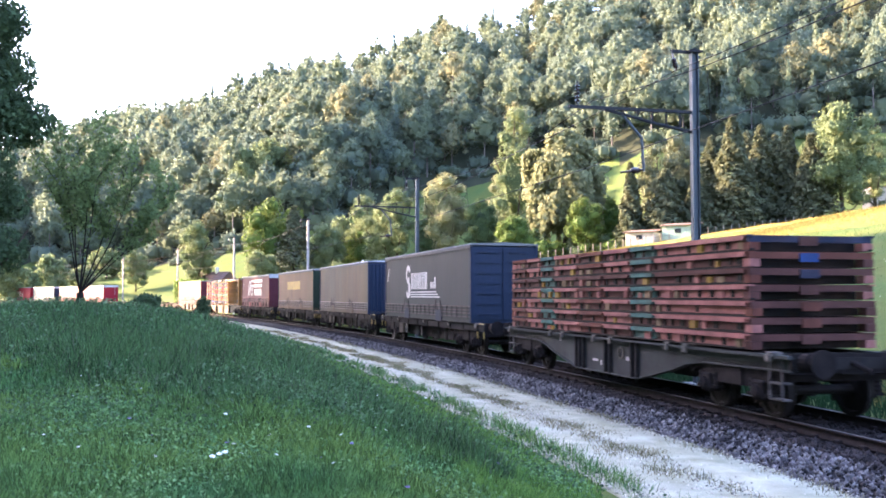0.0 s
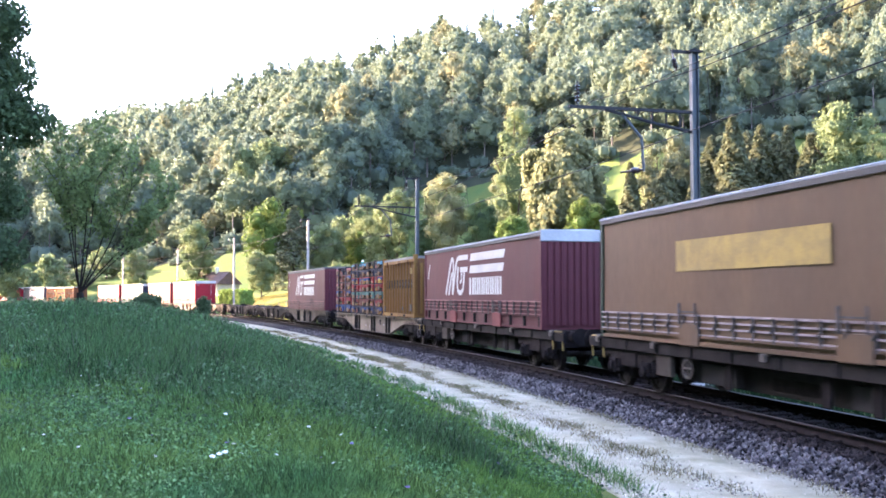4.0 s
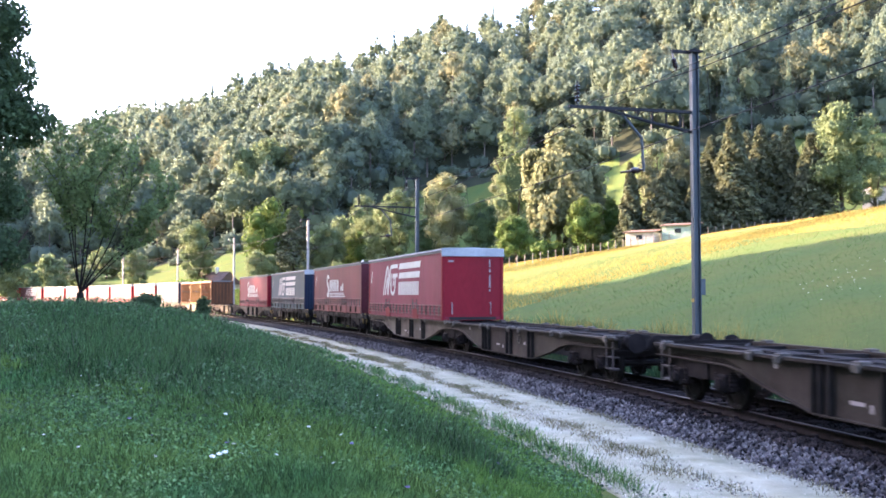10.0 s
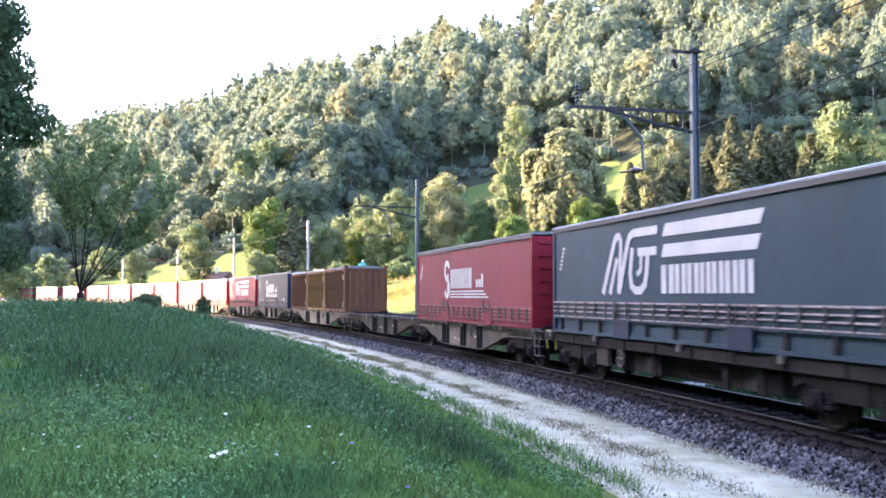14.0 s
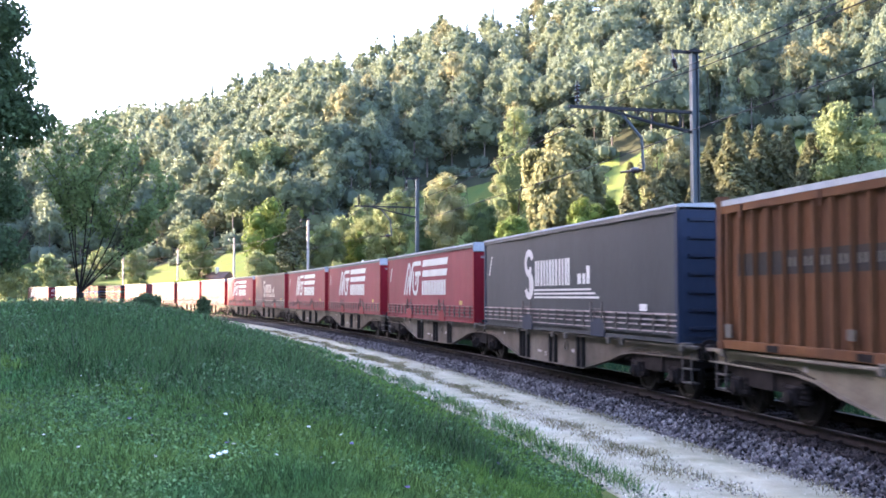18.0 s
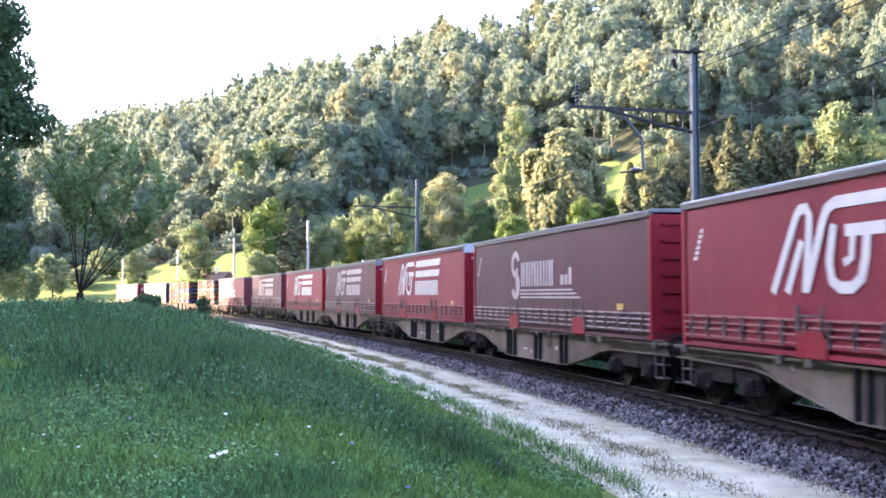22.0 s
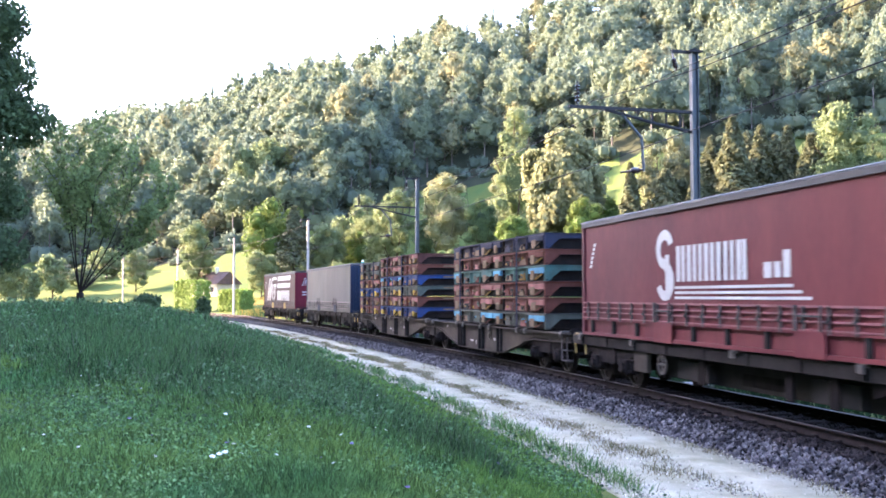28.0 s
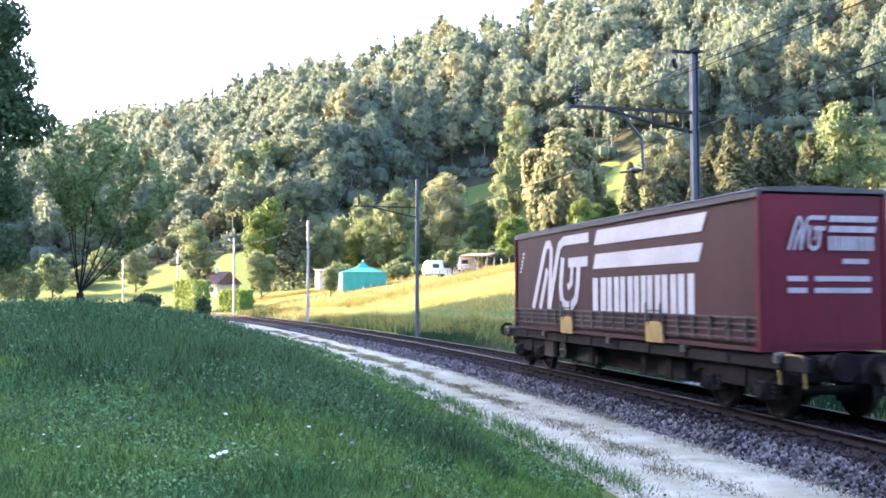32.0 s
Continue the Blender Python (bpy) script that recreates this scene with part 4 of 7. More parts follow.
# ---- the trees on the near bank ----
def stem_tree():
    """A young tree of several stems, its leaves carried along the branches."""
    x, y, z = at_px(-0.3715, 45)
    q, g = random.Random(9), np.random.default_rng(9)
    t = thing("young_tree", "young many-stemmed leafy tree standing on the grassy bank", "tree", m=pose(x, y, z))
    paths, tips = [[((0, 0, -0.4), 0.2), ((0.02, 0, 0.55), 0.16), ((0.0, 0, 0.8), 0.15)]], []

    def grow(p, d, ln, rad, depth):
        pts = [(tuple(p), rad)]
        c = Vector(p)
        steps = 4
        for k in range(steps):
            d = (d + Vector((q.uniform(-.07, .07), q.uniform(-.07, .07), 0.05))).normalized()
            c = c + d * ln / steps
            pts.append((tuple(c), rad * (1 - 0.2 * (k + 1))))
            if depth < 2 and (k or depth):
                for _ in range(2 if depth == 0 else 1):
                    side = Vector((q.uniform(-1, 1), q.uniform(-1, 1), q.uniform(0.0, 0.5))).normalized()
                    grow(c, (d * 0.8 + side * 0.7).normalized(), ln * q.uniform(0.24, 0.36), rad * 0.4, depth + 1)
            if depth >= 1 or k >= 1:
                tips.append((c.copy(), d.copy(), ln / steps))
        paths.append(pts)

    for a, lean, ln in ((0.1, 0.55, 5.0), (0.9, 0.3, 5.6), (2.2, 0.28, 5.6), (3.1, 0.4, 5.2), (4.2, 0.32, 5.6), (5.3, 0.45, 5.3), (0.0, 0.95, 4.6), (1.6, 0.1, 6.0), (3.4, 0.2, 5.8), (0.2, 0.75, 5.1)):
        d = Vector((math.cos(a) * lean + 0.10, math.sin(a) * lean, 1)).normalized()
        grow(Vector((0, 0, 0.75)), d, ln, 0.036, 0)
    part("trunk", limb_mesh(paths, M["bark_dark"]), None, t)
    C, Nn = [], []
    for c, d, ln in tips:
        n = 6
        u = g.random((n, 1)) - 0.9
        out = g.normal(size=(n, 3)) * (0.12, 0.12, 0.10)
        cc = np.array(c) + u * ln * 1.1 * np.array(d) + out
        nm = np.array((0, -0.25, 0.75)) + g.normal(size=(n, 3)) * 0.6
        C.append(cc)
        Nn.append(nm / np.linalg.norm(nm, axis=1, keepdims=True))
    C, Nn = np.concatenate(C), np.concatenate(Nn)
    v, f = leaf_quads(C, Nn, 0.085 + 0.085 * g.random(len(C)), g, 0.42)
    part("crown", np_mesh("crown", v, f, M["cherry"]), None, t)


stem_tree()
broad_tree(-0.505, 40, 0.355, 7.2, M["dark_leaf"], "tall dark-leaved tree in the shade on the grassy bank", 501, 0.03, 42000, 0.095, "shade_tree", core=True)
for b, r, w, hh in ((-0.3025, 50, 1.6, 0.004), (-0.245, 62, 1.2, 0.001)):
    broad_tree(b, r, hh, w, M["dark_leaf"], "low dark bush on the crest of the bank", 510 + int(r), 0.02, 900, 0.08, "bush", "bush")

for i, (b, tt, w) in enumerate(((-0.445, 0.05, 9), (-0.425, 0.03, 7), (-0.40, 0.045, 9), (-0.37, 0.03, 8), (-0.345, 0.05, 10), (-0.318, 0.03, 7), (-0.46, 0.07, 10))):
    broad_tree(b, 235 + 9 * i, tt, w, M["light_leaf"], "distant hazy green tree beyond the railway", 540 + i, 0.05, 1500, 0.4)


def hedge(bearing, r, w, h, d, seed, label):
    x, y, z = at_px(bearing, r)
    g = np.random.default_rng(seed)
    n = 5200
    c = (g.random((n, 3)) - 0.5) * (w, d, h)
    ax = g.integers(0, 3, n)
    sg = np.where(g.random(n) < 0.5, -0.5, 0.5)
    dims = np.array((w, d, h))
    for k in range(3):
        c[ax == k, k] = sg[ax == k] * dims[k]
    nm = np.zeros((n, 3))
    nm[np.arange(n), ax] = np.sign(sg)
    nm += 0.45 * g.normal(size=(n, 3))
    c += 0.12 * g.normal(size=(n, 3)) + (0, 0, h / 2)
    nm /= np.linalg.norm(nm, axis=1, keepdims=True)
    v, f = leaf_quads(c, nm, 0.12 + 0.1 * g.random(n), g, 0.7)
    solid("hedge", np_mesh("hedge", v, f, M["hedge"]), label, "hedge", "garden hedges", m=pose(x, y, z, 0, 0, -45))


hedge(-0.2565, 150, 5.6, 4.6, 2.6, 1, "tall clipped green hedge in the sun")
hedge(-0.212, 140, 5.2, 2.8, 2.0, 2, "clipped green hedge in the sun")


# ---- gardens beyond the meadow ----
def tent():
    x, y, z = at_px(-0.0825, 140)
    t = thing("party_tent", "green canvas party tent with a peaked roof among the gardens", "tent", m=pose(x, y, z, 0, 0, 12))
    w, d, h = 3.1, 2.4, 2.35
    for nm, pl in (("side_wall", [(-w, w, -d, -d + 0.05)]), ("side_wall", [(-w, w, d - 0.05, d)]), ("end_wall", [(-w, -w + 0.05, -d + 0.06, d - 0.06)]), ("end_wall", [(w - 0.05, w, -d + 0.06, d - 0.06)])):
        x0, x1, y0, y1 = pl[0]
        part(nm, Build().box(x0, x1, y0, y1, -0.2, h), M["tent"], t)
    v = [(-w - .15, -d - .15, h), (w + .15, -d - .15, h), (w + .15, d + .15, h), (-w - .15, d + .15, h)]
    k = [(0.28 * a, 0.28 * b, h + 0.75) for a, b in ((-w, -d), (w, -d), (w, d), (-w, d))]
    apex = [(0, 0, h + 1.6)]
    b = Build().add(v + k + apex, [(0, 1, 5, 4), (1, 2, 6, 5), (2, 3, 7, 6), (3, 0, 4, 7), (4, 5, 8), (5, 6, 8), (6, 7, 8), (7, 4, 8), (3, 2, 1, 0)])
    part("roof", b, M["tent"], t)
    part("finial", Build().turned([(0.14, 0), (0.16, 0.1), (0.05, 0.28)], "z", (0, 0, h + 1.52), 8), M["white"], t)


tent()


def caravan(bearing, r, yaw, label):
    x, y, z = at_px(bearing, r)
    t = thing("caravan", label, "caravan", "caravans by the gardens", m=pose(x, y, z, 0, 0, yaw))
    prof = [(-2.2, 0.45), (2.1, 0.45), (2.25, 0.9), (2.15, 1.6), (1.85, 2.25), (-1.7, 2.3), (-2.15, 1.9), (-2.3, 1.0)]
    part("body", Build().prism(prof, -1.05, 1.05), M["white"], t)
    for wx in (-1.2, 0.3):
        part("window", Build().box(wx, wx + 0.9, -1.075, -1.052, 1.25, 1.8), M["glass"], t)
    for yy in (-0.95, 0.95):
        part("wheel", Build().turned([(0.12, -0.09), (0.3, -0.09), (0.3, 0.09), (0.12, 0.09)], "y", (0.1, yy, 0.3), 14), M["insul"], t)
    part("drawbar", Build().box(2.1, 3.2, -0.06, 0.06, 0.38, 0.48), M["strap"], t)


caravan(-0.003, 133, 10, "small white caravan parked by the gardens")
caravan(0.018, 138, -8, "white caravan under trees by the gardens")


def shed(bearing, r, yaw, w, d, h, wall, name, label, boards=12, openb=False):
    x, y, z = at_px(bearing, r)
    t = thing(name, label, "shed", m=pose(x, y, z, 0, 0, yaw))
    if openb:
        for px in (-w / 2, 0, w / 2):
            for py in (-d / 2, d / 2):
                part("post", Build().box(px - 0.07, px + 0.07, py - 0.07, py + 0.07, -0.3, h), M["wood_post"], t)
        for k in range(5):
            part("shelf_board", Build().box(-w / 2, w / 2, -0.3, 0.3, 0.25 + k * 0.4, 0.3 + k * 0.4), wall, t)
    else:
        part("back_wall", Build().box(-w / 2, w / 2, d / 2 - 0.05, d / 2, -0.3, h), wall, t)
        for sx in (-1, 1):
            part("side_wall", Build().box(sx * w / 2 - 0.04, sx * w / 2 + 0.04, -d / 2 + 0.05, d / 2 - 0.05, -0.3, h), wall, t)
        for k in range(boards):
            x0 = -w / 2 + k * w / boards
            part("board", Build().box(x0 + 0.01, x0 + w / boards - 0.01, -d / 2 - 0.02 * (k % 2), -d / 2 + 0.03, -0.3, h), wall, t)
        part("window", Build().box(-0.5, 0.4, -d / 2 - 0.05, -d / 2 - 0.025, h * 0.5, h * 0.8), M["glass"], t)
    part("roof", Build().prism([(-d / 2 - 0.35, h + 0.0), (d / 2 + 0.35, h + 0.45), (d / 2 + 0.35, h + 0.55), (-d / 2 - 0.35, h + 0.1)], -w / 2 - 0.3, w / 2 + 0.3, "x"), M["roof_tile"], t)


shed(0.205, 142, -32, 4.2, 2.6, 1.9, M["render_wall"], "garden_shed", "low pale garden shed with a flat brown roof", 10)
shed(0.2445, 141, -32, 4.6, 2.6, 2.0, M["pale_green"], "garden_shed", "pale green boarded garden shed with a flat roof", 14)
shed(0.0355, 136, -30, 4.0, 2.2, 1.9, M["shed_wood"], "wood_store", "open wooden store with stacked shelves under a flat roof", openb=True)
shed(-0.1165, 165, 20, 4.0, 3.0, 2.6, M["render_wall"], "garden_shed", "small pale hut with a dark roof under trees", 10)
shed(0.46, 165, -10, 7.0, 5.0, 5.0, M["render_wall"], "garden_shed", "pale house corner behind the meadow trees", 10)


def house():
    x, y, z = at_px(-0.2335, 205)
    t = thing("house", "low house with pale gable and grey-brown roof across the railway", "house", m=pose(x, y, z, 0, 0, -35))
    part("wall", Build().box(-4, 4, -3, 3, -1, 2.4), M["render_wall"], t)
    part("roof", Build().prism([(-3.5, 2.3), (3.5, 2.3), (0, 4.9)], -4.4, 4.4, "x"), M["roof_tile"], t)
    part("chimney", Build().box(0.5, 1.1, -0.5, 0.1, 3.9, 5.8, 0.03), M["white"], t)
    for k in range(4):
        part("window", Build().box(-3.6 + k * 1.9, -2.7 + k * 1.9, -3.03, -3.0, 0.7, 1.7), M["glass"], t)


house()

# fence along the gardens
fence = thing("garden_fence", "weathered wooden fence posts with wire along the meadow edge", "fence")
FENCE = [(-0.168, 118), (-0.05, 119), (0.02, 122), (0.10, 128), (0.20, 137), (0.28, 144), (0.40, 150)]
fp = []
for (b0, r0), (b1, r1) in zip(FENCE[:-1], FENCE[1:]):
    n = max(3, int((b1 - b0) * 130))
    fp += [at_px(b0 + (b1 - b0) * k / n, r0 + (r1 - r0) * k / n) for k in range(n)]
post_me = Build().tube((0, 0, -0.4), (0, 0, 1.35), 0.07, 0.06, 7).mesh("post", M["wood_post"])
for p in fp:
    part("post", post_me, None, fence, m=pose(*p))
wb = Build()
for zz in (0.5, 0.95, 1.25):
    wb.pipe([(p[0], p[1], p[2] + zz) for p in fp], 0.012, 4)
part("wire", wb, M["strap"], fence)


# ---- grass ----
def blades(n, pos, h, wd, seed, lean=0.35, simple=False):
    g = np.random.default_rng(seed)
    x, y, z = pos
    a = g.random(n) * 6.28
    dx, dy = np.cos(a) * wd / 2, np.sin(a) * wd / 2
    lx, ly = g.normal(size=n) * lean * h, g.normal(size=n) * lean * h
    mid = 0.55
    if simple:
        v = np.stack([np.stack([x - dx, y - dy, z - 0.03], 1), np.stack([x + dx, y + dy, z - 0.03], 1), np.stack([x + lx, y + ly, z + h], 1)], 1).reshape(-1, 3)
        return v, np.arange(3 * n).reshape(n, 3)
    v = np.stack([np.stack([x - dx, y - dy, z - 0.03], 1), np.stack([x + dx, y + dy, z - 0.03], 1),
                  np.stack([x + dx * 0.7 + lx * 0.35, y + dy * 0.7 + ly * 0.35, z + h * mid], 1),
                  np.stack([x - dx * 0.7 + lx * 0.35, y - dy * 0.7 + ly * 0.35, z + h * mid], 1),
                  np.stack([x + lx, y + ly, z + h], 1)], 1).reshape(-1, 3)
    k = np.arange(n)[:, None] * 5
    tri = np.concatenate([k + np.array([[0, 1, 2]]), k + np.array([[0, 2, 3]]), k + np.array([[3, 2, 4]])], 1).reshape(-1, 3)
    return v, tri


def near_grass():
    g = np.random.default_rng(31)
    n = 300000
    az = np.radians(g.uniform(-26.5, 15, n))
    r = np.exp(g.uniform(math.log(5.5), math.log(66), n))
    x, y = r * np.sin(az), r * np.cos(az)
    s, o = track_so(x, y)
    edge = 5.0 + 0.25 * np.sin(s * 1.9) + 0.2 * np.sin(s * 0.63 + 1)
    keep = o > edge + g.random(n) * 0.25
    x, y, r, o = x[keep], y[keep], r[keep], o[keep]
    z = ground_z(x, y)
    n = len(x)
    patch = np.sin(x * 0.9 + 0.6 * np.sin(y * 0.7)) * np.sin(y * 0.55 + x * 0.3) + 0.5 * np.sin(x * 2.3 + y * 1.7)
    # a diagonal belt of tall grass, shorter grass beyond it, tall again on the crest and short beside the gravel
    d = ((x + 9.5) * 7 + (y - 18) * 8.9) / 11.32
    crest = smooth(26, 31, r + 2 * patch)
    tall = np.maximum(smooth(-0.9, 0.9, d + 0.6 * patch) * smooth(10.5, 6.5, d + 1.2 * patch), crest) * smooth(6.0, 7.8, o + 0.3 * patch)
    far = smooth(20, 30, r)
    h = (0.13 + 0.10 * g.random(n) + 0.12 * smooth(5, 9, d)) * (1 - tall) + tall * (0.34 + 0.22 * g.random(n) + 0.15 * patch)
    clump = 0.5 + 0.5 * np.sin(x * 3.1 + 1.7 * np.sin(y * 2.3)) * np.sin(y * 2.7 + 1.3 * np.sin(x * 1.9))
    h = h * (0.62 + 0.6 * clump)
    h = h * (1 - 0.25 * far) * (0.4 + 0.6 * smooth(5.0, 6.6, o))
    wd = (0.0075 + 0.0008 * r) * (0.6 + 0.9 * g.random(n))
    seedy = (g.random(n) < 0.07) & (tall > 0.5)
    edge = (o + 0.5 * patch < 7.2) & (tall < 0.5)
    for sel, nm, mt, lab in ((edge, "verge_grass", M["grass_edge"], "bright green short grass beside the gravel track"), (~seedy & ~edge & (tall < 0.5), "short_grass", M["grass"], "short damp green grass in the shade"), (~seedy & (tall >= 0.5), "tall_grass", M["grass_tall"], "tall unmown green grass on the bank"), (seedy, "seed_grass", M["grass_seed"], "greyish seeding grass stems on the bank")):
        k = int(sel.sum())
        v, f = blades(k, (x[sel], y[sel], z[sel]), h[sel] * (1.15 if nm == "seed_grass" else 1), wd[sel] * (0.6 if nm == "seed_grass" else 1), 41, 0.3)
        solid(nm, np_mesh(nm, v, f, mt), lab, "grass", kind="stuff")


near_grass()


def leafy(name, n, seed, rmin, rmax, size, zlo, zhi, material, label, tall_only=None):
    """Small broad leaves of clover and weeds among the grass."""
    g = np.random.default_rng(seed)
    az = np.radians(g.uniform(-26.5, 14, n))
    r = np.exp(g.uniform(math.log(rmin), math.log(rmax), n))
    x, y = r * np.sin(az), r * np.cos(az)
    s, o = track_so(x, y)
    lump = np.sin(x * 1.7 + 1.2 * np.sin(y * 1.3)) * np.sin(y * 1.1 + x * 0.6) + 0.5 * np.sin(x * 4.1) * np.sin(y * 3.3)
    keep = (o > 5.5) & (lump > g.uniform(-0.9, 0.7, n))
    x, y, r = x[keep], y[keep], r[keep]
    k = len(x)
    z = ground_z(x, y) + zlo + (zhi - zlo) * g.random(k)
    nm = np.stack([np.zeros(k), np.full(k, -0.3), np.full(k, 0.8)], 1) + 0.6 * g.normal(size=(k, 3))
    nm /= np.linalg.norm(nm, axis=1, keepdims=True)
    v, f = leaf_quads(np.stack([x, y, z], 1), nm, (size + 0.0012 * r) * (0.5 + g.random(k)), g, 0.6)
    solid(name, np_mesh(name, v, f, material), label, "grass", kind="stuff")


M["clover"] = leaf("clover_leaves", (0.075, 0.16, 0.06), (0.12, 0.20, 0.07), 0.6, 0.3, 1.5)
M["herb"] = leaf("bank_herb_leaves", (0.045, 0.10, 0.038), (0.085, 0.13, 0.065), 0.6, 0.3, 1.2)
leafy("clover", 60000, 71, 5.5, 15, 0.006, 0.04, 0.2, M["clover"], "clover and small herbs among the short grass")
leafy("bank_herbs", 40000, 72, 10, 45, 0.006, 0.12, 0.55, M["herb"], "leafy herbs and seed heads through the tall grass")


def side_grass(name, n, s0, s1, o0, o1, hh, w0, material, label, seed, power=1.5, bias=1.0, lean=0.3):
    g = np.random.default_rng(seed)
    s = s0 + (s1 - s0) * g.random(n) ** power
    o = o0 + (o1 - o0) * g.random(n) ** bias
    x, y, _ = on_track(s, o)
    z = ground_z(x, y)
    r = np.hypot(x, y)
    lump = 0.75 + 0.35 * np.sin(s * 0.8 + o) * np.sin(s * 0.31 + 2)
    v, f = blades(n, (x, y, z), hh * lump * (0.6 + 0.8 * g.random(n)), (w0 + 0.0006 * r) * (0.6 + 0.8 * g.random(n)), seed, lean, True)
    return solid(name, np_mesh(name, v, f, material), label, "grass", kind="stuff")


side_grass("verge_weeds", 30000, 16, 125, -4.0, -8.0, 0.75, 0.012, M["grass_tall"], "tall rank weeds on the verge behind the track", 51)
side_grass("verge_weeds", 16000, 16, 125, -4.0, -8.6, 0.9, 0.009, M["grass_dry_sunlit"], "dry seeding weeds on the verge behind the track", 52)
side_grass("verge_weeds", 32000, -8, 60, -2.9, -7.5, 0.6, 0.016, M["shaded_weed"], "rank weeds behind the track, coloured dark for the train's shade", 50, 1.2)
side_grass("meadow_grass", 60000, 5, 150, -8, -45, 0.12, 0.012, M["meadow_blade"], "thick meadow grass on the slope", 53, 1.3, 1.6, 1.1)
# golden blades fill the sunlit part of the slope: sunlight put into colour
side_grass("meadow_grass", 70000, 5, 75, -34, -90, 0.27, 0.014, M["grass_dry_sunlit"], "seeding meadow grass on the slope, coloured golden for sunlight", 54, 1.0, 1.2, 0.7)
side_grass("meadow_grass", 75000, 62, 160, -11, -85, 0.27, 0.014, M["grass_dry_sunlit"], "seeding meadow grass on the slope, coloured golden for sunlight", 59, 1.0, 1.3, 0.7)
side_grass("path_weeds", 12000, 8, 75, 3.3, 4.1, 0.08, 0.007, M["grass_dry_sunlit"], "thin dry weeds along the middle of the gravel track", 55)


def patch_weeds(name, n, o_mid, spread, s0, s1, hh, material, label, seed):
    """Tufts of weeds in ragged patches along the gravel track."""
    g = np.random.default_rng(seed)
    k = 170
    cs, co = s0 + (s1 - s0) * g.random(k) ** 1.4, o_mid + spread * g.normal(size=k)
    i = g.integers(0, k, n)
    s, o = cs[i] + g.normal(size=n) * 0.28, co[i] + g.normal(size=n) * 0.11
    x, y, _ = on_track(s, o)
    r = np.hypot(x, y)
    v, f = blades(n, (x, y, np.full(n, -0.36)), hh * (0.4 + g.random(n)), (0.006 + 0.0004 * r) * (0.6 + 0.8 * g.random(n)), seed, 0.6)
    solid(name, np_mesh(name, v, f, material), label, "grass", kind="stuff")


M["weed_brown"] = leaf("dry_brown_weeds", (0.20, 0.165, 0.10), (0.13, 0.13, 0.06), 0.5, 0.2, 2.0)
patch_weeds("path_weeds", 14000, 3.7, 0.24, 8, 70, 0.06, M["weed_brown"], "low brown withered weeds in patches on the gravel track", 56)
patch_weeds("path_weeds", 6000, 4.95, 0.12, 8, 70, 0.16, M["grass"], "green tufts creeping over the gravel edge", 57)
patch_weeds("path_weeds", 3500, 2.55, 0.12, 8, 60, 0.07, M["weed_brown"], "sparse weeds at the foot of the ballast", 58)


def flowers():
    g, q = np.random.default_rng(61), random.Random(61)
    n = 52
    for k in range(n):
        az = math.radians(q.uniform(-23, 4))
        r = math.exp(q.uniform(math.log(8), math.log(20)))
        x, y = r * math.sin(az), r * math.cos(az)
        _, o = track_so(x, y)
        if o[0] < 6:
            continue
        z = gz(x, y)
        big = q.random() < 0.5
        me = cached(("flower", big), lambda: flower_mesh(big))
        solid("wild_flower", me, "small white meadow flower in the grass" if big else "small violet meadow flower in the grass", "flower", "meadow flowers", m=pose(x, y, z + q.uniform(0.12, 0.3) * (1 if r < 12 else 1.5), q.uniform(-25, 25), q.uniform(-25, 25), 0))
    for dx in (0.0, 0.09, 0.05):
        x, y = -1.87 + dx, 8.0 + dx * 0.5
        solid("wild_flower", cached(("flower", "umbel"), lambda: flower_mesh(True, 0.02)), "white umbel flower head in the short grass", "flower", "meadow flowers", m=pose(x, y, gz(x, y) + 0.22 + dx * 0.3, 20, 10, 0))


def slope_flowers():
    q = random.Random(67)
    me = flower_mesh(True, 0.026)
    for k in range(34):
        x, y, z = at_px(q.uniform(0.365, 0.455), q.gauss(45, 2.2))
        solid("wild_flower", me, "white umbel flower head on the meadow slope", "flower", "meadow flowers", m=pose(x, y, z + q.uniform(0.25, 0.45), q.uniform(-20, 20), q.uniform(-20, 20), q.uniform(0, 90)))


def flower_mesh(white, s=0.018):
    b = Build()
    for k in range(6):
        a = k * math.pi / 3
        b.add([(0, 0, 0), (s * math.cos(a - 0.4), s * math.sin(a - 0.4), 0.25 * s), (1.5 * s * math.cos(a), 1.5 * s * math.sin(a), 0.3 * s), (s * math.cos(a + 0.4), s * math.sin(a + 0.4), 0.25 * s)], [(0, 1, 2, 3)])
    b.turned([(0.3 * s, -0.1 * s), (0.45 * s, 0.1 * s), (0.2 * s, 0.4 * s)], "z", (0, 0, 0), 6)
    return b.mesh("wild_flower", M["petal"] if white else M["violet"])


flowers()
slope_flowers()


# ---- the train ----
# local axes of every wagon and load: x forward, -y towards the camera's side, z from the rail tops
DECK = 1.12
MOVERS, WHEELS = [], []      # (object, q of its middle), (wheelset, q of its axle, resting matrix)


